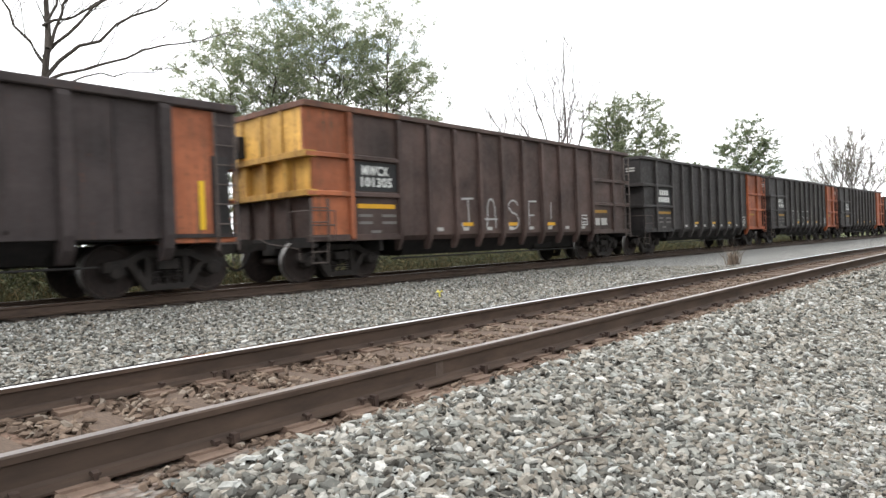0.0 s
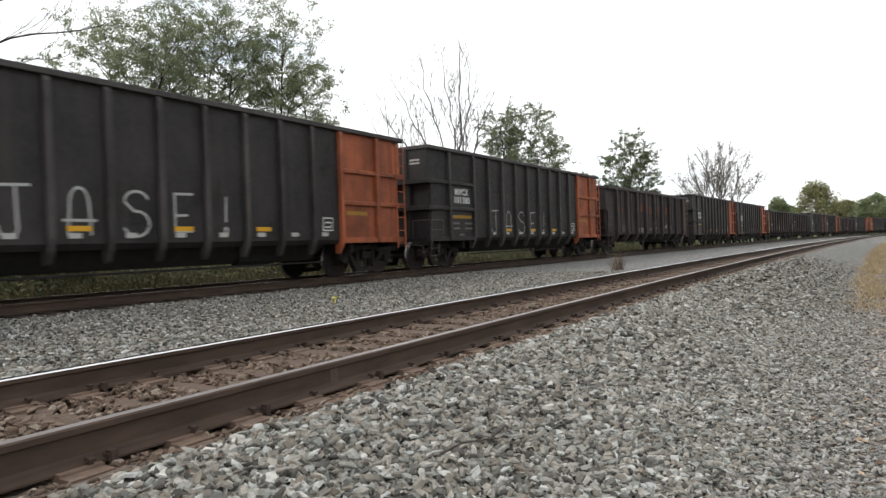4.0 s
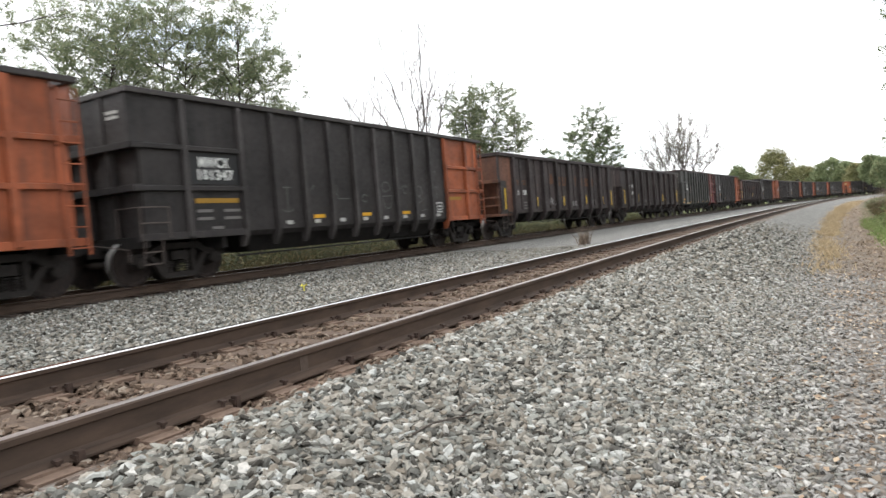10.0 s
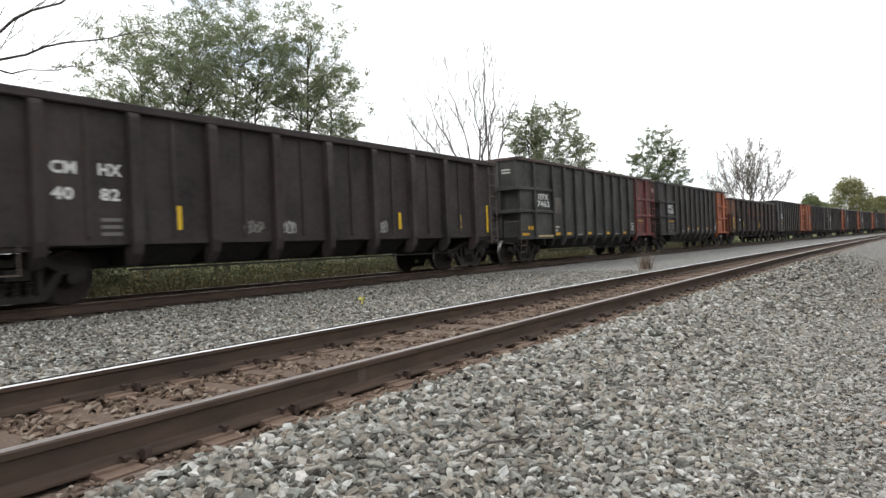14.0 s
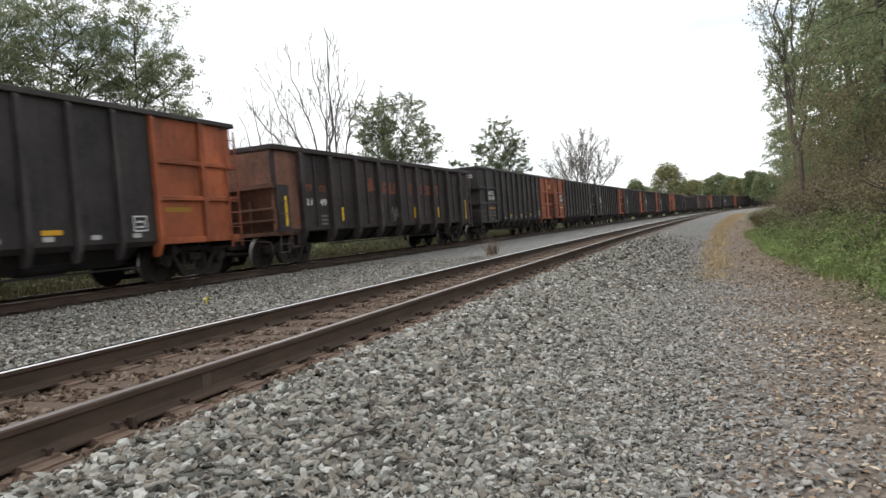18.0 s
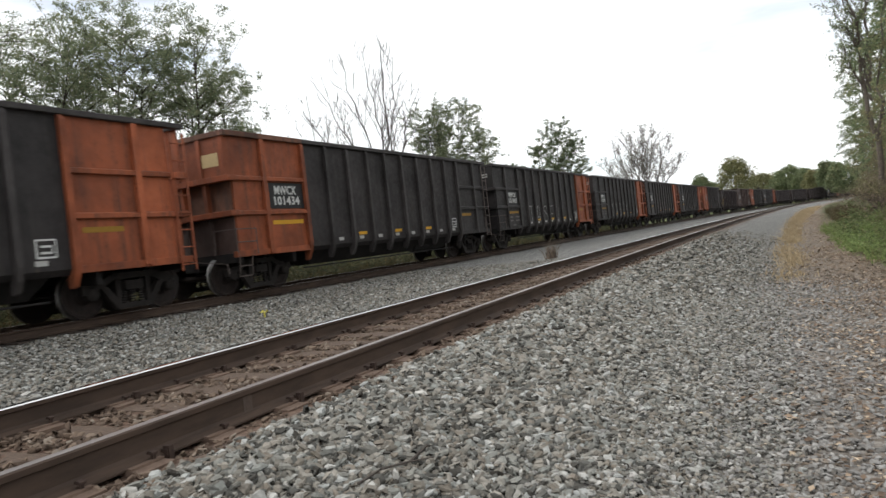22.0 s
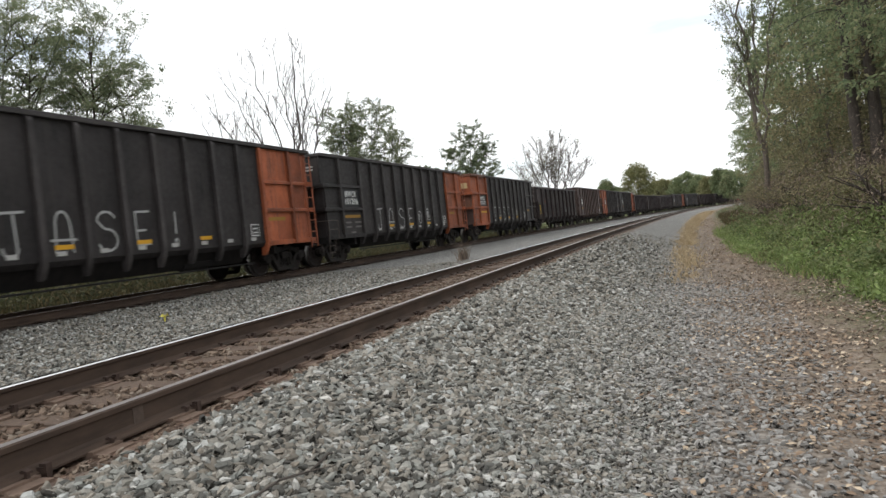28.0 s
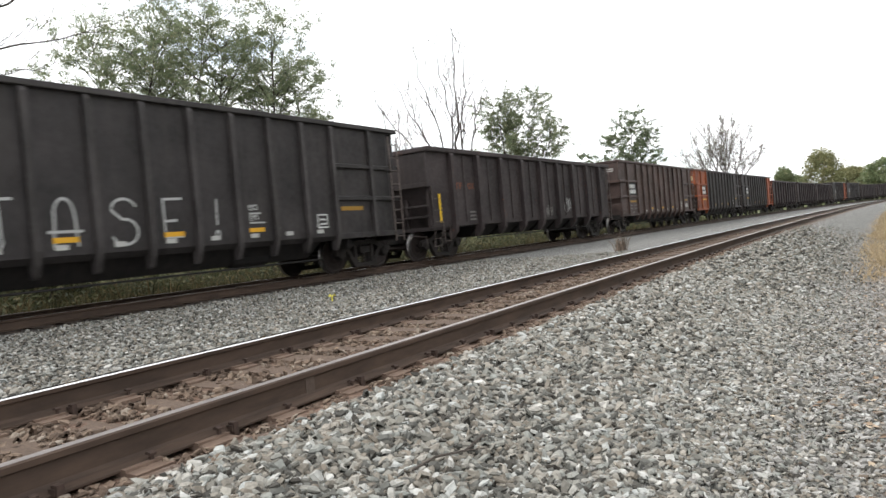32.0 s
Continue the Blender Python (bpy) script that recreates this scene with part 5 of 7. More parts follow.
    if letters:
        for k, (w, h, bend) in enumerate(((0.56, 0.5, 0), (0.5, 0.42, 1), (0.5, 0.42, 2), (0.17, 0.56, 0), (0.36, 0.52, 3), (0.36, 0.42, 4), (0.5, 0.42, 1), (0.52, 0.42, 4))):
            x = S_BIG[0] + 0.8 * (k + 5) + 0.16
            x -= (0.2, 0.04, 0.08, -0.04, 0.0, -0.06, 0.0, 0.0)[k]
            if k == 0:
                for n, (bx, bz, bw) in enumerate(((0.2, 0.36, 0.3), (0.1, 0.19, 0.46), (0.0, 0.02, 0.6))):
                    child("faded_emblem", shared(("faded_emblem", n, letter.name), lambda: blot_bm(bw, 0.15, 0), [letter]), car, Matrix.Translation((x + bx, -1.504, 2.17 + bz)) @ Matrix.Rotation(radians(-9), 4, "Y"), "faded rust-orange painted bar")
                continue
            child("faded_letter", shared(("faded_letter", w, bend, letter.name), lambda: blot_bm(w, h, bend), [letter]), car, Matrix.Translation((x, -1.504, 2.17)), "faded rust-orange painted shape")
    for k, (x, z, w, h) in enumerate(tag):
        me = shared(("sprayed_tag", u, k), lambda: scrawl_bm(scribble(random.Random(int(u * 10) + k), w, h), 0.016), [CHALK if k % 3 else CHALK_DULL])
        child("sprayed_tag", me, car, Matrix.Translation((x - w / 2, -1.505, z - h / 2)), "pale sprayed scribble")
    CARS.append((car, u))
    return car


TAGS_LOW = ((4.8, 1.23, 0.62, 0.28), (5.5, 1.22, 0.6, 0.28), (6.34, 1.22, 0.6, 0.26), (7.14, 1.29, 0.6, 0.28), (8.05, 1.72, 0.5, 0.42), (8.14, 1.28, 0.5, 0.26), (9.65, 1.33, 0.45, 0.36), (10.43, 1.43, 0.36, 0.28), (11.34, 1.43, 0.4, 0.42))
TAGS_MIXED = ((4.68, 1.3, 0.5, 0.4), (5.41, 1.45, 0.4, 0.4), (6.14, 1.37, 0.4, 0.36), (7.02, 1.5, 0.46, 0.46), (7.95, 1.3, 0.45, 0.4), (8.6, 1.3, 0.6, 0.32), (11.52, 1.35, 0.75, 0.34))
CARS = []
SCRAWLED = "black ribbed coal gondola with orange rear panel and chalk scrawl"
DARK = "black ribbed steel coal gondola with an orange rear panel"
sulphur_car(-8.43, PAINT_SOOT, PAINT_SOOT, "sooty dark gondola with a rust-red rear side panel", (S_LEN - 0.75, 5.0), 1, PAINT_ORANGE_WORN, (), ("TF", "OX"))
gondola(8.5, PAINT_BROWN, PAINT_BROWN, PAINT_ORANGE_WORN, PAINT_BROWN, PAINT_YELLOW_END, "brown ribbed coal gondola with an orange and yellow front end", "101305", "MWCX", 2, low_ladder=True, number_paint=PAINT_BROWN, scrawl_bay=2)
gondola(23.96, PAINT_BLACK, PAINT_RIB_LIT, PAINT_BLACK, PAINT_ORANGE, PAINT_BLACK, DARK, bars=True)
gondola(39.32, PAINT_BLACK, PAINT_RIB_LIT, PAINT_BLACK, PAINT_ORANGE, PAINT_BLACK, SCRAWLED, "101356", "MWCX", 2)
gondola(54.85, PAINT_BLACK, PAINT_RIB_LIT, PAINT_BLACK, PAINT_ORANGE, PAINT_BLACK, "black ribbed coal gondola, orange rear panel and faint chalk scrawl", "101380", "MWCX", 1)
sulphur_car(70.37, PAINT_SOOT, PAINT_SOOT, "sooty brown gondola with faded rust lettering and a red rear panel", (), 1, PAINT_SOOT_RED, TAGS_LOW, ("TF", "OX"))
gondola(87.32, PAINT_BLACK, PAINT_RIB_LIT, PAINT_BLACK, PAINT_ORANGE, PAINT_BLACK, DARK, "101349", "MWCX")
gondola(102.62, PAINT_BLACK, PAINT_RIB_LIT, PAINT_BLACK, PAINT_ORANGE, PAINT_BLACK, "black ribbed coal gondola, orange rear panel and faint chalk drawings", "101347", "MWCX", doodles=True)
sulphur_car(118.47, PAINT_SOOT, PAINT_SOOT_RED, "sooty gondola with rust-red end and yellow reflector strips", (0.46, 3.7, 7.0, 10.3, 13.2, 14.75), 1, None, TAGS_MIXED, ("TF", "OX"), ("21", "58"), RUST_FADED)
sulphur_car(135.25, PAINT_SOOT, PAINT_SOOT, "sooty brown gondola with white stencils and yellow strips", (0.56, 3.7, 10.3, 13.25, 14.85), 0, None, ((5.5, 1.3, 0.5, 0.3), (6.4, 1.3, 0.5, 0.3), (9.6, 1.3, 0.45, 0.3)), ("CM", "HX"), ("40", "82"), MARK_WHITE)
gondola(152.05, PAINT_GREEN_GREY, PAINT_GREEN_GREY, PAINT_GREEN_GREY, PAINT_RED, PAINT_GREEN_GREY, "grey-green ribbed coal gondola with a red rear panel", "7462", "ITFX", chord=PAINT_BROWN)
gondola(167.35, PAINT_BLACK, PAINT_RIB_LIT, PAINT_BLACK, PAINT_ORANGE, PAINT_BLACK, DARK, "101435", "MWCX")
sulphur_car(183.17, PAINT_SOOT, PAINT_SOOT_RED, "sooty gondola with rust lettering, a pale tag and yellow strips", (0.46, 3.5, 9.0, 11.4, 14.75), 1, None, ((7.4, 1.45, 0.62, 0.62),), ("TF", "OX"), ("21", "49"))
gondola(199.80, PAINT_BLACK, PAINT_RIB_LIT, PAINT_BLACK, PAINT_ORANGE, PAINT_BLACK, DARK, "101440", "MWCX")
gondola(215.27, PAINT_BLACK, PAINT_RIB_LIT, PAINT_ORANGE, PAINT_BLACK, PAINT_ORANGE, "black ribbed coal gondola with an orange front end", "101434", "MWCX")
gondola(230.55, PAINT_BLACK, PAINT_RIB_LIT, PAINT_BLACK, PAINT_ORANGE, PAINT_BLACK, DARK, "101445", "MWCX", 1)
gondola(246.05, PAINT_BLACK, PAINT_RIB_LIT, PAINT_BLACK, PAINT_ORANGE, PAINT_BLACK, SCRAWLED, "101290", "MWCX", 2)
gondola(261.25, PAINT_BLACK, PAINT_RIB_LIT, PAINT_BLACK, PAINT_ORANGE, PAINT_BLACK, SCRAWLED, "101354", "MWCX", 2)
gondola(276.25, PAINT_BLACK, PAINT_RIB_LIT, PAINT_BLACK, PAINT_ORANGE, PAINT_BLACK, SCRAWLED, "101296", "MWCX", 2, tags=2)
gondola(292.02, PAINT_BLACK, PAINT_RIB_LIT, PAINT_ORANGE, PAINT_BLACK, PAINT_ORANGE, "black ribbed coal gondola with an orange front end and scrawl", "101373", "MWCX", 2, tags=1)
sulphur_car(307.77, PAINT_SOOT, PAINT_SOOT, "sooty dark gondola with overhanging ends and two pale tags", (0.5,), 0, None, ((8.45, 1.35, 0.6, 0.5), (10.3, 1.55, 0.7, 0.65)), ("TF", "OX"))
gondola(324.65, PAINT_BROWN, PAINT_BROWN, PAINT_BROWN, PAINT_BROWN, PAINT_BROWN, "brown ribbed steel coal gondola", bars=True)
gondola(340.05, PAINT_BLACK, PAINT_RIB_LIT, PAINT_ORANGE, PAINT_BLACK, PAINT_ORANGE, "black ribbed coal gondola with an orange front end", bars=True)
gondola(355.45, PAINT_BLACK, PAINT_RIB_LIT, PAINT_BLACK, PAINT_ORANGE, PAINT_BLACK, DARK, bars=True)
tail_u = 370.9
for k in range(14):
    if k in (0, 1, 2, 5, 6, 9):
        sulphur_car(tail_u, PAINT_SOOT, PAINT_SOOT, "sooty dark gondola with overhanging ends", (), 0)
        tail_u += S_LEN + 1.3
    else:
        gondola(tail_u, PAINT_BLACK, PAINT_RIB_LIT, PAINT_BLACK, PAINT_ORANGE if k % 2 else PAINT_BLACK, PAINT_BLACK, DARK if k % 2 else "black ribbed steel coal gondola", bars=True)
        tail_u += M_LEN + 1.05


def travelled(t):
    return 9.62 * t - 0.0165 * t * t


def motions():
    """The train rolls towards the camera and past it, slowing a little; its wheels turn on the rails."""
    beats = [k * 2 / 3 for k in range(49)]
    ticks = [k / 15 for k in range(481)]
    for car, u in CARS:
        length = M_LEN if len([c for c in car.children if c.name.startswith("floor_plate")]) else S_LEN
        rows = []
        for t in beats:
            s = u - travelled(t)
            a, b = along(s + 0.9, TRAIN_AT, TRAIN_Z), along(s + length - 0.9, TRAIN_AT, TRAIN_Z)
            ahead = (b - a).normalized()
            turn = math.degrees(math.atan2(ahead.y, ahead.x))
            p = a - ahead * 0.9
            rows.append((min(t, 32.0), pose(p.x, p.y, TRAIN_Z, 0, 0, turn)))
        walk(car, rows)
        if u < 345:
            for w, x in WHEELSETS[car.name]:
                walk(w, [(t, pose(x, 0, 0.457, 0, -math.degrees(travelled(t) / 0.457) % 360, 0)) for t in ticks])


# ---- trees ----
def grow(rng, base, height, spread, levels, droop=0.0, fork=(2, 4), lean=(0, 0), first=0.35, upright=0.6, ratio=(0.45, 0.68)):
    """Limbs of a tree as (from, to, radius, radius) and the tips where leaves hang."""
    limbs, tips = [], []

    made = [0]

    def limb(p, d, length, r, level):
        made[0] += 1
        me = made[0]
        steps = 4 if level < levels else 3
        q = Vector(p)
        dd = Vector(d)
        for i in range(steps):
            dd = (dd + Vector((rng.gauss(0, 0.11), rng.gauss(0, 0.11), rng.gauss(0, 0.08) + 0.04 - droop * (level > 1)))).normalized()
            n = q + dd * length / steps
            r2 = r * (1 - 0.62 * (i + 1) / steps)
            r1 = r * (1 - 0.62 * i / steps)
            limbs.append((q.copy(), n.copy(), r1, r2, level, me))
            if level >= levels - 1:
                tips.append((n.copy(), level, me))
            if level < levels and (level > 0 or (i + 1) / steps > first):
                for _ in range(rng.randint(*fork) if i < steps - 1 else fork[1]):
                    a = rng.uniform(0, 2 * math.pi)
                    out = Vector((math.cos(a), math.sin(a), 0))
                    nd = (dd * upright + out * rng.uniform(0.45, 0.95) * spread).normalized()
                    limb(n, nd, length * rng.uniform(*ratio), r2 * 0.68, level + 1)
            q = n
        tips.append((q.copy(), level, me))

    limb(base, Vector((lean[0], lean[1], 1)).normalized(), height, height * 0.017 + 0.03, 0)
    return limbs, tips


def limbs_mesh(name, limbs, mat, thin=0.0, twig=0.004):
    verts, faces = [], []
    for p, q, r0, r1, level, which in limbs:
        if max(r0, r1) < thin:
            continue
        n = 6 if r0 > 0.06 else 4 if r0 > 0.02 else 3
        d = (q - p)
        if d.length < 1e-5:
            continue
        turn = d.to_track_quat("Z", "Y")
        b = len(verts)
        for c, r in ((p, max(r0, twig)), (q, max(r1, twig))):
            for i in range(n):
                a = 2 * math.pi * i / n
                verts.append(c + turn @ Vector((r * math.cos(a), r * math.sin(a), 0)))
        for i in range(n):
            faces.append((b + i, b + (i + 1) % n, b + n + (i + 1) % n, b + n + i))
    return mesh_of(name, verts, faces, mat, True)


def leaf_mesh(name, seed, centres, per, radius, size, mat, flat=0.6, elong=2.0, hang=0.0):
    """Many small bent leaves round the given places."""
    r = np.random.RandomState(seed)
    c = np.repeat(np.asarray(centres, float), per, axis=0)
    n = len(c)
    off = r.normal(0, 1, (n, 3))
    off *= (r.uniform(0, 1, n) ** 0.4 / np.linalg.norm(off, axis=1))[:, None] * (1.5 * radius) * np.repeat(r.uniform(0.6, 1.25, len(centres)), per)[:, None]
    off = off * [1, 1, flat]
    c = c + off
    c[:, 2] -= hang * np.abs(off[:, 0] + off[:, 1])
    a = r.uniform(0, 2 * np.pi, n)
    tilt = r.normal(0, 0.55, n) - 0.25
    u = np.stack([np.cos(a) * np.cos(tilt), np.sin(a) * np.cos(tilt), np.sin(tilt)], 1)
    w = np.stack([-np.sin(a), np.cos(a), r.normal(0, 0.5, n)], 1)
    w /= np.linalg.norm(w, axis=1, keepdims=True)
    s = (size * r.uniform(0.55, 1.4, n))[:, None]
    nrm = np.cross(u, w)
    v = np.stack([c - u * s * elong / 2, c + w * s / 2 + nrm * s * 0.18, c + u * s * elong / 2, c - w * s / 2 + nrm * s * 0.18], 1)
    f = np.arange(n * 4).reshape(n, 4)
    return mesh_np(name, v.reshape(-1, 3), f, mat)


def leafy_tree(label, at, height, seed, leaf, bark=None, spread=1.0, levels=3, per=14, radius=0.4, size=0.12, droop=0.0, fork=(2, 3), lean=(0, 0), first=0.3, upright=0.6, category="tree", group="", stems=1, flat=0.6, elong=2.0, width=0.0, leaves=9000, twig=0.006, low=0.2, thin=0.012, ratio=(0.45, 0.68)):
    rng = random.Random(seed)
    limbs, tips = [], []
    for k in range(stems):
        a = rng.uniform(0, 6.28)
        ln = (lean[0] + (0.32 * math.cos(a) if stems > 1 else 0), lean[1] + (0.32 * math.sin(a) if stems > 1 else 0))
        lb, tp = grow(rng, Vector((0.25 * math.cos(a) * (stems > 1), 0.25 * math.sin(a) * (stems > 1), 0)), height * rng.uniform(0.78, 1.0) * 0.62, spread, levels, droop, fork, ln, first, upright, ratio)
        limbs += [b + (k,) for b in lb]
        tips += [b + (k,) for b in tp]
    top = max(t[0].z for t in tips)
    k = height / top
    reach = sorted(math.hypot(t[0].x, t[0].y) for t in tips)[int(len(tips) * 0.94)]
    kw = width / 2 / reach if width else k
    fit = lambda p: Vector((p.x * kw, p.y * kw, p.z * k))
    limbs = [(fit(p), fit(q), r0 * k, r1 * k, l, (stem, w)) for p, q, r0, r1, l, w, stem in limbs]
    tips = [(fit(p), l, (stem, w)) for p, l, w, stem in tips]
    tree = tagged(new("tree"), label, category, group)
    tree.matrix_basis = Matrix.Translation(at)
    pts = [t for t in tips if t[0].z > height * low]
    rng.shuffle(pts)
    if leaf is not None:
        pts = pts[:max(20, leaves // per)]
    leafed = {t[2] for t in pts}
    for stem in range(stems):
        child("trunk", limbs_mesh("trunk", [b for b in limbs if b[4] == 0 and b[5][0] == stem], bark or BARK, 0.0, twig), tree)
    boughs = child("branchwork", limbs_mesh("branchwork", [b for b in limbs if b[4] > 0 and (b[4] < levels or leaf is None or b[5] in leafed)], bark or BARK, thin if leaf is not None else 0.0, twig), tree)
    tagged(boughs, "", kind="stuff")
    if leaf is not None:
        child("crown", leaf_mesh("crown", seed + 1, [tuple(t[0]) for t in pts], per, radius, size, leaf, flat, elong), tree)
    return tree


def polyline(rng, p, d, length, r0, r1, steps, bend=(0, 0, 0), wander=0.1):
    """A wavering tapered shoot as (from, to, radius, radius) pieces."""
    out, q, dd = [], Vector(p), Vector(d).normalized()
    for i in range(steps):
        dd = (dd + Vector(bend) / steps + Vector((rng.gauss(0, wander), rng.gauss(0, wander), rng.gauss(0, wander)))).normalized()
        n = q + dd * length / steps
        out.append((q.copy(), n.copy(), r0 + (r1 - r0) * i / steps, r0 + (r1 - r0) * (i + 1) / steps))
        q = n
    return out


def spray_mesh(name, seed, sprays, per, reach, size, mat, droop=0.25, elong=1.9):
    """Sprays of leaflets along twigs: each spray starts at a place and runs out along a direction."""
    r = np.random.RandomState(seed)
    base = np.repeat(np.array([tuple(p) for p, d in sprays], float), per, axis=0)
    way = np.repeat(np.array([tuple(d) for p, d in sprays], float), per, axis=0)
    n = len(base)
    big = np.repeat(r.uniform(0.55, 1.25, len(sprays)), per)
    s = r.uniform(-0.15, 1.0, n) * reach * big
    side = r.normal(0, 1, (n, 3)) * [1, 1, 0.55]
    side -= way * np.sum(side * way, 1)[:, None]
    c = base + way * s[:, None] + side * (0.3 * reach * big * (1.05 - 0.6 * s / reach))[:, None]
    c[:, 2] -= droop * s**2 / reach
    a = np.arctan2(way[:, 1], way[:, 0]) + r.normal(0, 0.9, n)
    tilt = r.normal(-0.3, 0.7, n)
    u = np.stack([np.cos(a) * np.cos(tilt), np.sin(a) * np.cos(tilt), np.sin(tilt)], 1)
    w = np.stack([-np.sin(a), np.cos(a), r.normal(0, 1.2, n)], 1)
    w /= np.linalg.norm(w, axis=1, keepdims=True)
    k = (size * r.uniform(0.6, 1.4, n))[:, None]
    nrm = np.cross(u, w)
    v = np.stack([c - u * k * elong / 2, c + w * k / 2 + nrm * k * 0.15, c + u * k * elong / 2, c - w * k / 2 + nrm * k * 0.15], 1)
    return mesh_np(name, v.reshape(-1, 3), np.arange(n * 4).reshape(n, 4), mat)


def bough_tree(label, at, seed, height, reach, leaf, bark, stems=((0, 0, 1.0),), low=0.32, boughs=46, twigs=7, per=24, spray=0.42, size=0.075, gaps=0.2, rise=0.75, droop=0.25, swell=0.45, lean=(0, 0), twig_r=0.005, group="", category="tree", fill=1.0, hang=0.0, girth=0.008):
    """A tree of one or more slender stems, each with boughs that carry leafy twigs; swell: how high the crown is widest."""
    rng = random.Random(seed)
    tree = tagged(new("tree"), label, category, group)
    tree.matrix_basis = Matrix.Translation(at)
    limbs, sprays = [], []
    for dx, dy, share in stems:
        h = height * share
        stem = polyline(rng, (dx * 0.3, dy * 0.3, 0), (dx * 0.7 / h + lean[0], dy * 0.7 / h + lean[1], 1), h * 0.98, girth * h + 0.02, 0.01, 9, (dx / h * 0.6, dy / h * 0.6, 0), 0.035)
        child("trunk", limbs_mesh("trunk", [(*b, 0, 0) for b in stem], bark, 0.0, twig_r), tree)
        turn = rng.uniform(0, 6.28)
        for k in range(boughs):
            f = (k + rng.random()) / boughs
            turn += 2.4 + rng.uniform(-0.5, 0.5)
            if rng.random() < gaps:
                continue
            zf = low + (1 - low) * f
            piece = stem[min(8, int(zf * 9))]
            p = piece[0].lerp(piece[1], (zf * 9) % 1 if zf < 1 else 1.0)
            wide = min(1.0, 0.55 + 0.45 * f / swell) if f < swell else math.sqrt(max(0.02, 1 - ((f - swell) / (1.04 - swell)) ** 2))
            length = reach * share * wide * rng.uniform(0.62, 1.12)
            up = rise * (0.35 + 1.1 * f) + rng.uniform(-0.15, 0.2)
            d = Vector((math.cos(turn), math.sin(turn), up)).normalized()
            bough = polyline(rng, p, d, length, 0.006 + 0.0075 * length, 0.004, 5, (0, 0, -hang), 0.09)
            limbs += [(*b, 1, 0) for b in bough]
            count = max(3, int(twigs * length / reach + 1.5))
            for j in range(count):
                g = 0.25 + 0.75 * (j + rng.random()) / count
                b = bough[min(4, int(g * 5))]
                q = b[0].lerp(b[1], (g * 5) % 1 if g < 1 else 1.0)
                along_bough = (b[1] - b[0]).normalized()
                out = Vector((rng.gauss(0, 1), rng.gauss(0, 1), rng.gauss(0.25, 0.5) - hang)).normalized()
                td = (along_bough * 0.8 + out * 0.9).normalized()
                tl = spray * rng.uniform(0.7, 1.7)
                shoot = polyline(rng, q, td, tl, 0.005, 0.003, 2, (0, 0, -0.2), 0.12)
                limbs += [(*b2, 2, 0) for b2 in shoot]
                if rng.random() < fill:
                    sprays.append((shoot[0][1], (shoot[1][1] - shoot[0][0]).normalized()))
                    sprays.append((shoot[1][1], (out + along_bough * 0.5).normalized()))
    tagged(child("branchwork", limbs_mesh("branchwork", limbs, bark, 0.0, twig_r), tree), "", kind="stuff")
    child("crown", spray_mesh("crown", seed + 1, sprays, per, spray, size, leaf, droop), tree)
    return tree


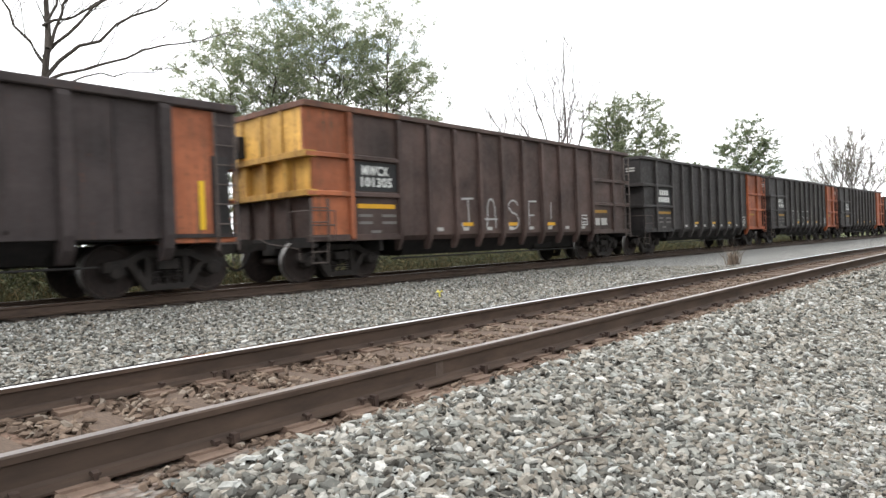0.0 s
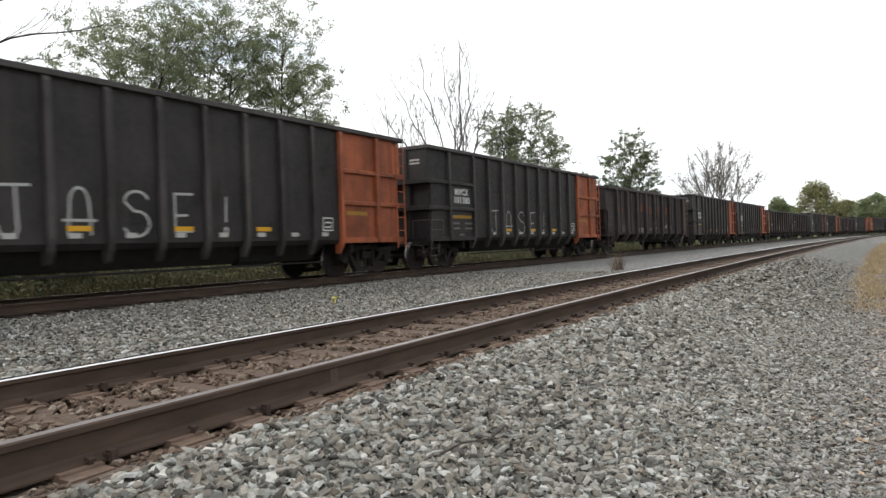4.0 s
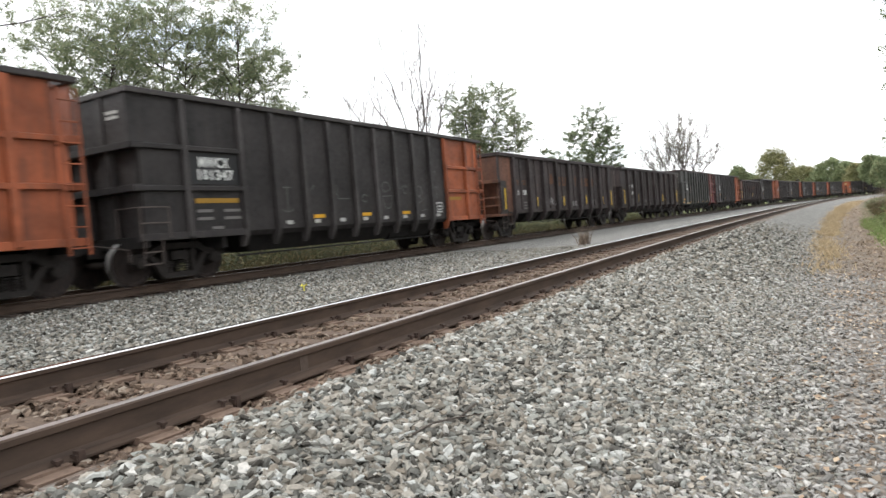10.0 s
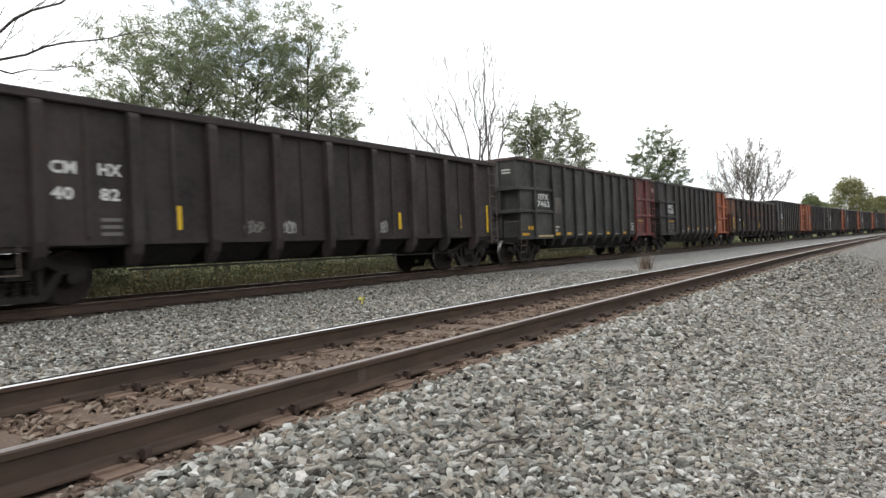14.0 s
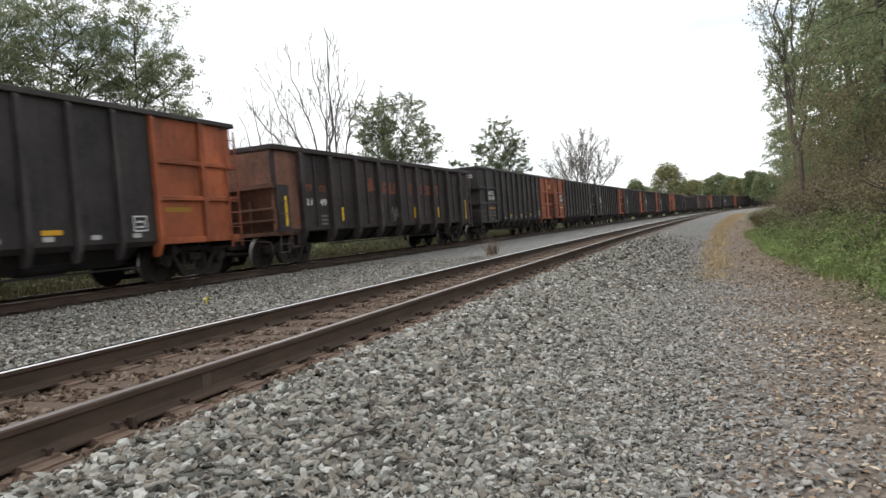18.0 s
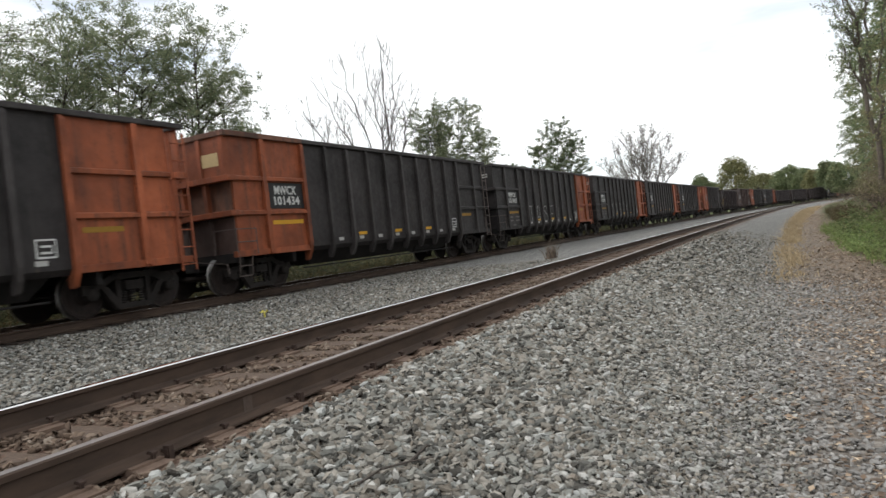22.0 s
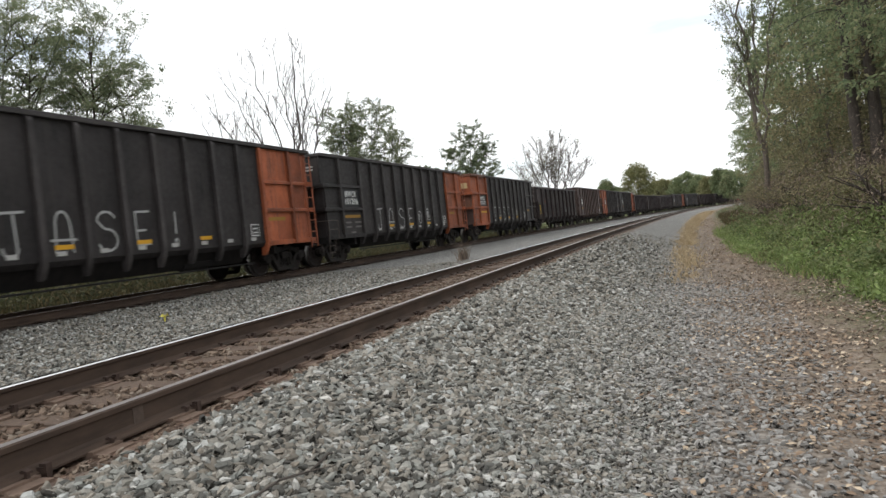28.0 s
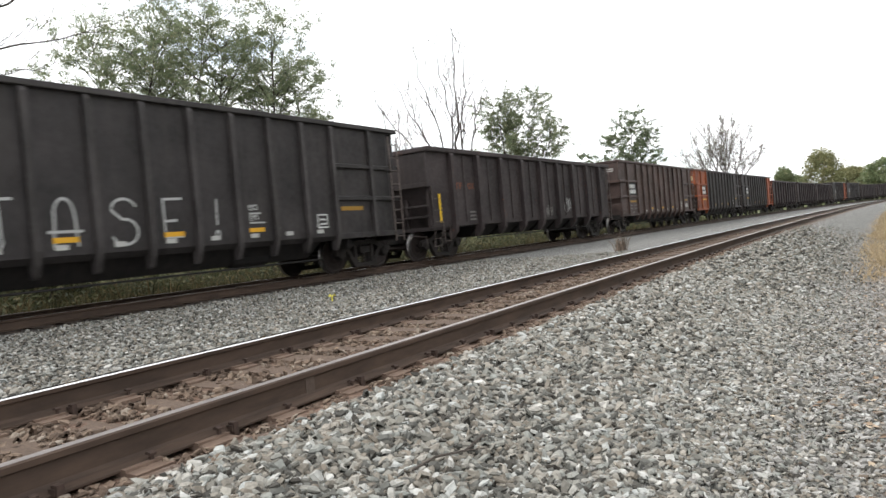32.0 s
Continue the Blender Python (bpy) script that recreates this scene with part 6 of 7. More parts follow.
def fan_tree(label, at, az, seed, fork, limbs, bark, girth=0.13, twig=0.012, shoots=9, shoot_len=1.2, fine=2, sag=0.0, leaf=None, per=3, leaf_size=0.09, leaf_label="few withered grey leaves", group=""):
    """A tree whose limbs fan out from a fork; limbs: (to the right, height, in depth) of each tip, seen from the railway, and where it leaves the trunk, how far it bows up, how stout it is."""
    rng = random.Random(seed)
    right = Vector((math.cos(radians(az)), math.sin(radians(az)), 0))
    away = Vector((-math.sin(radians(az)), math.cos(radians(az)), 0))
    tree = tagged(new("tree"), label, "tree", group)
    tree.matrix_basis = Matrix.Translation(at)
    child("trunk", limbs_mesh("trunk", [(*b, 0, 0) for b in polyline(rng, (0, 0, 0), (0, 0, 1), fork, girth * 1.25, girth, 5, wander=0.03)], bark, 0.0, twig), tree)
    twigs, tips = [], []
    for k, (x, z, depth, *own) in enumerate(limbs):
        start, bow, stout = own if own else (fork, sag - 0.06, 0.55 if k else 0.8)
        base = Vector((0, 0, start))
        tip = right * x + away * depth + Vector((0, 0, z))
        span = (tip - base).length
        mid = base.lerp(tip, 0.45) + right * (0.0 if own else x * 0.12) + Vector((0, 0, bow * span))
        pts = [base * ((1 - s) ** 2) + mid * (2 * s * (1 - s)) + tip * (s * s) for s in [i / 10 for i in range(11)]]
        pts = [pts[0]] + [p + Vector((rng.gauss(0, 0.012), rng.gauss(0, 0.012), rng.gauss(0, 0.012))) * span for p in pts[1:]]
        r0 = girth * stout
        rad = [r0 * (1 - s / 10) ** 0.9 + twig * 0.8 for s in range(11)]
        child("limb", limbs_mesh("limb", [(pts[i], pts[i + 1], rad[i], rad[i + 1], 0, 0) for i in range(10)], bark, 0.0, twig), tree)
        for j in range(shoots):
            s = 0.25 + 0.72 * (j + rng.random()) / shoots
            i = min(9, int(s * 10))
            q = pts[i].lerp(pts[i + 1], s * 10 - i)
            run = (pts[i + 1] - pts[i]).normalized()
            out = Vector((rng.gauss(0, 1), rng.gauss(0, 1), rng.gauss(0.5, 0.6))).normalized()
            d = (run + out * 0.75).normalized()
            length = shoot_len * (1.25 - 0.7 * s) * rng.uniform(0.5, 1.3)
            shoot = polyline(rng, q, d, length, rad[i] * 0.45, twig * 0.6, 4, (0, 0, 0.25), 0.1)
            twigs += [(*b, 1, 0) for b in shoot]
            for b in shoot[1:]:
                for _ in range(fine):
                    out = Vector((rng.gauss(0, 1), rng.gauss(0, 1), rng.gauss(0.5, 0.6))).normalized()
                    d = ((b[1] - b[0]).normalized() + out * 0.7).normalized()
                    last = polyline(rng, b[1], d, length * rng.uniform(0.2, 0.5), twig * 0.7, twig * 0.4, 2, (0, 0, 0.2), 0.12)
                    twigs += [(*c, 2, 0) for c in last]
                    tips.append((last[1][1], d))
    tagged(child("branchwork", limbs_mesh("branchwork", twigs, bark, 0.0, twig * 0.5), tree), "", kind="stuff")
    if leaf is not None:
        child("leaves", spray_mesh("leaves", seed + 1, tips, per, shoot_len * 0.3, leaf_size, leaf), tree, None, leaf_label)
    return tree


def dome_tree(label, at, seed, height, width, leaf, group, clumps=110, per=80, size=0.42, low=0.15):
    """A far rounded tree: a short trunk with limbs and a crown of uneven leaf clumps."""
    rng = random.Random(seed)
    tree = tagged(new("tree"), label, "tree", group)
    tree.matrix_basis = Matrix.Translation(at)
    child("trunk", limbs_mesh("trunk", [(*b, 0, 0) for b in polyline(rng, (0, 0, 0), (0, 0, 1), height * 0.6, 0.02 * height, 0.01 * height, 5, wander=0.04)], BARK, 0.0, 0.03), tree)
    spots, limbs = [], []
    for k in range(clumps):
        a, u = rng.uniform(0, 6.28), rng.random() ** 0.75
        z = low + (1 - low) * u
        r = math.sqrt(max(0.0, 1 - ((z - 0.42) / 0.6) ** 2)) * rng.uniform(0.45, 0.98) * (1 + 0.12 * math.sin(3 * a + seed))
        spots.append((0.44 * width * r * math.cos(a), 0.44 * width * r * math.sin(a), 0.93 * height * z * (1 + 0.05 * math.sin(2 * a + seed))))
        if k % 4 == 0:
            limbs += [(*b, 1, 0) for b in polyline(rng, (0, 0, height * 0.3 * rng.uniform(0.5, 1.5)), Vector(spots[-1]), 0.3 * width, 0.1, 0.03, 3)]
    tagged(child("branchwork", limbs_mesh("branchwork", limbs, BARK, 0.0, 0.03), tree), "", kind="stuff")
    child("crown", leaf_mesh("crown", seed + 1, spots, per, height * 0.095, size, leaf, 0.75, 1.3), tree)
    return tree


def spot(az, dist, down=0.0):
    """A place on the ground so far off in a direction (degrees to the left of straight along the line)."""
    x, y = 0.1 - dist * math.sin(radians(az)), dist * math.cos(radians(az))
    return (x, y, bumpy(x - line_x(y), y) - 0.05 - down)


# beyond the train
LOCUST = "airy green locust tree behind the train"
bough_tree(LOCUST, spot(51.6, 28), 3, 11.0, 3.3, LEAF_LOCUST, BARK, ((-2.2, 0.2, 0.84), (-0.5, 0.5, 0.97), (0.7, -0.3, 0.96), (2.3, 0.2, 0.87)), boughs=34, twigs=9, size=0.044, per=40, spray=0.44, swell=0.45, rise=0.85, gaps=0.26, low=0.4)
bough_tree(LOCUST, spot(45.2, 28), 8, 9.9, 3.2, LEAF_LOCUST, BARK, ((-1.5, 0.3, 0.95), (0.4, 0.0, 1.0), (1.8, 0.2, 0.8)), boughs=36, twigs=9, size=0.044, per=40, spray=0.44, swell=0.4, rise=0.8, gaps=0.26, low=0.4)
bough_tree(LOCUST, spot(57.2, 28), 14, 9.8, 3.1, LEAF_LOCUST, BARK, ((-1.7, 0.3, 0.78), (-0.2, 0.0, 0.98), (1.4, 0.2, 0.95)), boughs=36, twigs=9, size=0.044, per=40, spray=0.44, swell=0.4, rise=0.8, gaps=0.16, low=0.4)
fan_tree("leafless dead tree with long sweeping limbs", spot(70.6, 21), 70.6, 21, 5.6, ((0.35, 12.5, 0.0, 5.6, 0.0, 0.9), (1.2, 9.8, -0.2, 6.5, 0.12, 0.45), (0.9, 10.5, 0.3, 6.6, 0.08, 0.4), (2.9, 9.6, 0.2, 7.6, -0.07, 0.32), (3.4, 10.3, -0.3, 6.75, 0.05, 0.4), (4.9, 9.3, 0.1, 6.15, 0.19, 0.45), (5.3, 8.1, -0.1, 6.1, 0.05, 0.36), (3.6, 6.9, 0.4, 6.0, 0.05, 0.2), (-1.6, 9.4, 0.3, 6.6, 0.0, 0.35)), BARK, 0.105, 0.011, shoots=8, shoot_len=1.6, fine=2)
fan_tree("tall leafless tree with limbs fanning from a low fork", spot(29.8, 40), 29.8, 33, 4.2, ((0.3, 13.1, 0.0), (1.0, 12.4, 0.5), (-0.7, 12.6, -0.4), (-2.1, 12.7, 0.2), (-3.4, 10.6, -0.2), (-4.3, 9.0, 0.4), (1.9, 9.7, 0.0)), BARK_LIMB, 0.1, 0.02, shoots=13, shoot_len=2.2, fine=2)
fan_tree("pale leafless sapling with fine twigs", spot(35.2, 38), 35.2, 35, 3.4, ((-0.4, 9.9, 0.0), (0.5, 9.2, 0.2), (-1.2, 8.8, -0.2), (-2.0, 7.8, 0.2), (1.1, 8.2, 0.0)), BARK_PALE, 0.06, 0.017, shoots=7, shoot_len=1.4, fine=2)
bough_tree("round green tree behind the train", spot(25.0, 44), 41, 9.8, 2.7, LEAF_LOCUST, BARK, ((-0.6, 0.0, 0.96), (0.8, 0.2, 1.0), (1.7, 0.0, 0.8), (-1.4, 0.2, 0.86)), low=0.25, boughs=38, twigs=9, per=22, spray=0.42, size=0.066, gaps=0.15, twig_r=0.012, swell=0.55, rise=1.0)
bough_tree("dense dark green tree behind the train", spot(15.9, 62), 51, 10.4, 2.8, LEAF_DARK, BARK, ((0.0, 0.0, 1.0), (0.9, 0.2, 0.82), (-0.8, 0.2, 0.86)), low=0.12, boughs=44, per=24, spray=0.45, size=0.085, gaps=0.15, swell=0.2, twig_r=0.014)
bough_tree("small green sapling behind the train", spot(19.7, 60), 55, 7.2, 0.9, LEAF_DARK, BARK, low=0.2, boughs=26, twigs=4, per=20, spray=0.3, size=0.1)
fan_tree("grey leafless tree with a wide twiggy crown", spot(8.9, 85), 8.9, 61, 3.0, ((0.2, 12.0, 0.0), (-1.4, 11.2, 0.6), (1.6, 11.3, -0.5), (3.0, 9.6, 0.2), (-3.0, 9.6, -0.3), (4.2, 7.4, 0.5), (-4.2, 7.6, 0.3), (0.9, 10.4, 1.8), (-0.8, 10.2, -1.8)), BARK_PALE, 0.12, 0.028, shoots=16, shoot_len=2.2, fine=4, leaf=LEAF_WITHERED)

SCRUB = "scrubby dark bush behind the train"
scrub = bough_tree(SCRUB, along(1.0, -16.0, -0.6), 71, 4.0, 1.9, BRAMBLE, BARK, ((-0.8, 0.0, 0.9), (0.5, 0.3, 1.0), (1.4, 0.0, 0.75)), low=0.06, boughs=22, twigs=6, per=22, spray=0.4, size=0.06, category="bush", group="scrub behind the train")
scrub_rng = random.Random(72)
for k in range(7):
    y = -6.5 + 2.6 * k
    copy_thing(scrub, Matrix.Translation(along(y, -16.5 + scrub_rng.uniform(-1.2, 1.2), -0.6)) @ pose(0, 0, 0, 0, 0, scrub_rng.uniform(0, 360)) @ Matrix.Scale(scrub_rng.uniform(0.75, 1.05), 4))

# distance, where the line bends out of sight
FAR_WOOD = "leafy trees at the far end of the line"
for k, (az, dist, h, w, leaf) in enumerate(((4.6, 240, 11.5, 7, LEAF_WOODS), (2.1, 235, 15.8, 12.5, LEAF_AUTUMN), (3.7, 262, 9.5, 8, LEAF_WOODS), (0.5, 285, 11.6, 16, LEAF_AUTUMN), (-0.6, 300, 12.0, 18, LEAF_AUTUMN), (-1.7, 270, 12.6, 15, LEAF_WOODS), (-2.7, 255, 11.4, 10, LEAF_WOODS), (-3.4, 240, 10.2, 11, LEAF_AUTUMN), (-4.2, 230, 11.2, 8, LEAF_WOODS), (-5.2, 215, 9.6, 11, LEAF_WOODS), (7.0, 290, 8.6, 16, LEAF_WOODS), (9.6, 300, 8.0, 16, LEAF_WOODS))):
    dome_tree("rounded autumn tree at the bend of the line" if leaf is LEAF_AUTUMN else "green leafy tree at the bend of the line", spot(az, dist), 100 + k, h, w, leaf, FAR_WOOD)


# the woods along the path
def woods():
    wood = "trees of the wood along the path"
    def at(o, y):
        o += 0.9 if y < 35 else 1.6 if y < 40 else 2.4
        return (line_x(y) + o, y, bumpy(o, y) - 0.1)
    TALL = "tall woodland tree with hanging green foliage"
    kinds = [
        bough_tree(TALL, at(6.9, 20.5), 201, 13.0, 2.2, LEAF_WOODS, BARK, ((0.0, 0.0, 1.0), (0.9, 0.5, 0.85), (-0.8, 0.4, 0.9)), girth=0.013, low=0.28, boughs=30, per=30, spray=0.5, size=0.06, droop=0.6, hang=0.5, rise=0.5, group=wood, swell=0.3, gaps=0.45, fill=0.7),
        bough_tree(TALL, at(7.7, 36.0), 202, 14.5, 2.9, LEAF_WOODS, BARK_WOOD, ((-0.6, 0.0, 1.0), (0.9, 0.4, 0.9)), girth=0.012, low=0.16, boughs=42, per=28, spray=0.55, size=0.085, droop=0.6, hang=0.5, rise=0.5, group=wood, swell=0.3, twig_r=0.012, gaps=0.38, fill=0.75),
        fan_tree("forked dark woodland tree with a broken limb", at(5.5, 34.0), -7.35, 203, 3.6, ((-0.6, 14.0, 0.0, 3.6, -0.04, 0.75), (-0.8, 7.0, -0.1, 5.0, 0.0, 0.5), (-1.0, 11.2, 0.4, 5.4, -0.02, 0.4), (0.4, 13.2, 0.5, 5.8, -0.03, 0.5), (1.3, 12.4, -0.4, 3.3, -0.06, 0.55), (-0.9, 9.4, -0.3, 6.0, 0.0, 0.3)), BARK_WOOD, 0.115, 0.012, shoots=11, shoot_len=1.2, fine=3, leaf=LEAF_WOODS, per=7, leaf_size=0.058, leaf_label="thin hanging green leaves", group=wood),
        bough_tree("olive woodland sapling with a thin crown", at(7.2, 25.5), 204, 6.0, 1.7, LEAF_OLIVE, BARK_WOOD, ((-0.6, 0.0, 1.0), (0.7, 0.3, 0.85)), low=0.08, boughs=34, per=26, spray=0.42, size=0.05, droop=0.5, hang=0.4, rise=0.6, group=wood, gaps=0.25),
    ]
    r = random.Random(77)
    spots = [(7.2, 15.5, 0), (7.9, 25.0, 0), (7.6, 43.0, 1), (7.4, 50.0, 1), (7.4, 60.0, 1), (7.2, 74.0, 1), (7.4, 92.0, 1), (7.8, 112.0, 1), (8.4, 135.0, 1), (9.6, 33.0, 1), (8.6, 18.5, 3), (7.4, 21.5, 3), (8.6, 24.0, 3), (7.4, 32.5, 3), (7.0, 40.0, 3), (7.0, 47.0, 3), (7.2, 55.0, 3), (8.4, 14.0, 3), (7.0, 67.0, 3), (7.0, 82.0, 3)]
    for o, y, k in spots:
        s = r.uniform(0.88, 1.12)
        copy_thing(kinds[k], Matrix.Translation(at(o, y)) @ pose(0, 0, 0, 0, 0, r.uniform(0, 360)) @ Matrix.Diagonal((s, s, r.uniform(0.9, 1.1) * s, 1)))
    # bushes at the foot of the trees
    bush = leafy_tree("low tangled olive bush at the edge of the wood", at(6.4, 27.0), 1.9, 231, LEAF_OLIVE, spread=1.2, levels=2, per=60, radius=0.3, size=0.045, leaves=5000, stems=5, first=0.0, width=2.8, category="bush", group="bushes along the path", low=0.05)
    brush = leafy_tree("brown twiggy bush at the edge of the wood", at(6.9, 18.0), 2.3, 232, TWIG_BRUSH, spread=1.2, levels=2, per=30, radius=0.36, size=0.015, leaves=3600, stems=5, first=0.0, width=3.0, category="bush", group="bushes along the path", elong=5.0, low=0.05)
    r = random.Random(78)
    for i in range(30):
        y = 12.5 + i * 2.4 + r.uniform(-1, 1)
        o = 5.6 + r.uniform(0.0, 2.2)
        s = r.uniform(0.6, 1.2)
        copy_thing(bush if i % 2 else brush, Matrix.Translation(at(o, y)) @ pose(0, 0, 0, 0, 0, r.uniform(0, 360)) @ Matrix.Diagonal((s, s, s * r.uniform(0.8, 1.3), 1)))


woods()


# ---- what lies and grows on the ground ----
def heights(o, y):
    return np.array([bumpy(a, b) for a, b in zip(o, y)])


def stones(name, seed, n, o_range, y_range, size, mat, label, lift=0.0, y_power=1.0, jag=0.24, keep=None, squash=0.52, taper=None):
    """Broken stones, each an angular block of its own, strewn over a strip along the line."""
    r = np.random.RandomState(seed)
    o = r.uniform(*o_range, n)
    y = y_range[0] + (y_range[1] - y_range[0]) * r.uniform(0, 1, n) ** y_power
    if keep is not None:
        k = keep(o, y, r)
        o, y = o[k], y[k]
    n = len(o)
    z = heights(o, y) + lift
    x = np.array([line_x(v) for v in y]) + o
    s = size * np.exp(np.clip(r.normal(0, 0.28, n), -0.6, 0.42))
    if taper:
        s = s * np.interp(o, *taper)
    turn = 2 * np.pi * (np.arange(5)[None] + r.uniform(-0.38, 0.38, (n, 5))) / 5
    ring = np.stack([np.cos(turn), np.sin(turn), 0 * turn], 2) * r.uniform(1 - jag, 1 + jag, (n, 5, 1))
    crest = ring * r.uniform(0.45, 0.8, (n, 1, 1)) + np.concatenate([r.uniform(-0.18, 0.18, (n, 1, 2)), r.uniform(0.55, 1.0, (n, 1, 1))], 2)
    crest[:, :, 2] *= 1 + r.uniform(-0.3, 0.3, (n, 5))
    foot = ring * 0.75 - [0, 0, 0.6]
    ring[:, :, 2] += r.uniform(-0.25, 0.25, (n, 5))
    v = np.concatenate([foot, ring, crest], 1) * r.uniform(0.75, 1.25, (n, 1, 3)) * [1.35, 0.9, squash]
    q = r.normal(0, 1, (n, 4)) * [1.0, 0.26, 0.26, 1.0]
    q /= np.linalg.norm(q, axis=1, keepdims=True)
    w_, a, b, c = q.T
    R = np.stack([1 - 2 * (b * b + c * c), 2 * (a * b - c * w_), 2 * (a * c + b * w_), 2 * (a * b + c * w_), 1 - 2 * (a * a + c * c), 2 * (b * c - a * w_), 2 * (a * c - b * w_), 2 * (b * c + a * w_), 1 - 2 * (a * a + b * b)], 1).reshape(n, 3, 3)
    v = np.einsum("nij,nkj->nki", R, v) * s[:, None, None] + np.stack([x, y, z + s * (0.1 + r.uniform(0, 1.0, n))], 1)[:, None]
    f = [(10, 11, 12), (10, 12, 13), (10, 13, 14)]
    for k in range(5):
        m = (k + 1) % 5
        for lower in (0, 5):
            f += [(lower + k, lower + m, lower + 5 + m), (lower + k, lower + 5 + m, lower + 5 + k)]
    faces = (np.arange(n)[:, None, None] * 15 + np.array(f)[None]).reshape(-1, 3)
    ob = new(name, mesh_np(name, v.reshape(-1, 3), faces, mat))
    return tagged(ob, label, "gravel", kind="stuff")


def on_shoulder(o, y, r):
    return (o > 0.42 + 0.1 * r.normal(0, 1, len(o))) & (r.uniform(0, 1, len(o)) < np.clip(2.7 - 0.8 * o, 0.15, 1))


def thinning_out(o, y, r):
    return on_shoulder(o, y, r) & (r.uniform(0, 1, len(o)) < np.clip((32 - y) / 20, 0.0, 1) ** 1.4)


def between_tracks(o, y, r):
    return (o < -2.1 + 0.1 * r.normal(0, 1, len(o))) & (o > -8.15 + 0.12 * r.normal(0, 1, len(o)))


TAPER = ((0.4, 0.9, 1.6, 2.3, 2.8), (1.0, 1.1, 1.0, 0.72, 0.55))
SHOULDER = "loose angular grey ballast stones beside the rail"
stones("ballast_stones", 1, 40000, (0.36, 2.9), (1.2, 5.2), 0.0196, STONE_GREY, SHOULDER, 0.0, 1.0, keep=on_shoulder, taper=TAPER)
stones("ballast_stones", 2, 32000, (0.36, 2.9), (5.2, 10.0), 0.0205, STONE_GREY, SHOULDER, 0.0, 1.0, keep=on_shoulder, taper=TAPER)
stones("ballast_stones", 8, 24000, (0.36, 3.0), (10.0, 34.0), 0.027, STONE_GREY, SHOULDER, -0.004, 1.5, keep=thinning_out, taper=TAPER)
stones("path_gravel", 3, 26000, (1.6, 4.0), (1.2, 12.0), 0.0145, STONE_FINE, "fine grey gravel trodden into the path", -0.004, 1.3, keep=lambda o, y, r: r.uniform(0, 1, len(o)) < np.clip(1.25 - 0.6 * (o - 2.2), 0.1, 1))
stones("path_gravel", 13, 16000, (2.2, 5.0), (1.2, 14.0), 0.0125, STONE_PATH, "brown earthy gravel trodden into the path", -0.004, 1.3, keep=lambda o, y, r: r.uniform(0, 1, len(o)) < np.clip(0.6 * (o - 2.2), 0.0, 0.8))
stones("ballast_stones", 4, 64000, (-8.35, -1.95), (1.5, 20.0), 0.019, STONE_GREY, "grey ballast stones between the two tracks", 0.0, 1.15, keep=between_tracks)
GAP = lambda y: np.abs((y - 1.52 + 50 * TIE_STEP) % TIE_STEP - TIE_STEP / 2)
stones("dirty_ballast", 5, 11000, (-1.44, -0.06), (0.7, 14.0), 0.021, STONE_BROWN, "rust-stained brown stones between the rails", -0.004, 1.2, keep=lambda o, y, r: GAP(y) < 0.12 + 0.1 * r.uniform(0, 1, len(o)) ** 4)
stones("dirty_ballast", 6, 6000, (0.1, 0.62), (0.7, 16.0), 0.0155, STONE_BROWN, "rust-stained brown stones along the rail foot", -0.008, 1.1, keep=lambda o, y, r: r.uniform(0, 1, len(o)) < np.where(GAP(y) < 0.12, 1.0, np.clip((o - 0.2) * 2.2, 0.03, 1)))
stones("dirty_ballast", 7, 4600, (-2.2, -1.57), (1.0, 16.0), 0.022, STONE_BROWN, "rust-stained brown stones along the rail foot", 0.0, 1.1)


def patchy(scale, lo):
    return lambda o, y: np.clip(np.array([noise.noise((a * scale, b * scale, 3.0)) for a, b in zip(o, y)]) * 1.8 + lo, 0, 1)


def litter(name, seed, n, o_range, y_range, size, mat, label, power=1.4, dens=None):
    r = np.random.RandomState(seed)
    o, y = r.uniform(*o_range, n), y_range[0] + (y_range[1] - y_range[0]) * r.uniform(0, 1, n) ** power
    if dens is not None:
        k = r.uniform(0, 1, n) < dens(o, y)
        o, y = o[k], y[k]
    n = len(o)
    c = np.stack([np.array([line_x(v) for v in y]) + o, y, heights(o, y) + 0.012 + r.uniform(0, 0.014, n)], 1)
    a = r.uniform(0, 2 * np.pi, n)
    s = (size * r.uniform(0.5, 1.4, n))[:, None]
    u = np.stack([np.cos(a), np.sin(a), r.normal(0, 0.25, n)], 1) * s
    w = np.stack([-np.sin(a), np.cos(a), r.normal(0, 0.25, n)], 1) * s * 0.55
    up = np.stack([0 * a, 0 * a, r.uniform(0.1, 0.45, n)], 1) * s
    v = np.stack([c - u, c + w + up * 0.6, c + u + up * 0.3, c - w + up * 0.5], 1).reshape(-1, 3)
    ob = new(name, mesh_np(name, v, np.arange(n * 4).reshape(n, 4), mat))
    return tagged(ob, label, "fallen leaves", kind="stuff")


litter("fallen_leaves", 11, 30000, (2.3, 5.2), (1.5, 20.0), 0.021, LITTER, "scattered dry brown leaves on the gravel path", 1.3, lambda o, y: np.clip((o - 2.45) * 0.85, 0.02, 1) * patchy(0.9, 0.55)(o, y))
litter("fallen_leaves", 12, 9000, (2.6, 5.3), (14.0, 60.0), 0.03, LITTER, "scattered dry brown leaves on the gravel path", 1.2, lambda o, y: np.clip((o - 2.6) * 0.8, 0.05, 1))
litter("fallen_leaves", 13, 260, (-7.5, 2.4), (1.5, 14.0), 0.022, LITTER, "a few dry leaves caught among the ballast", 1.1)


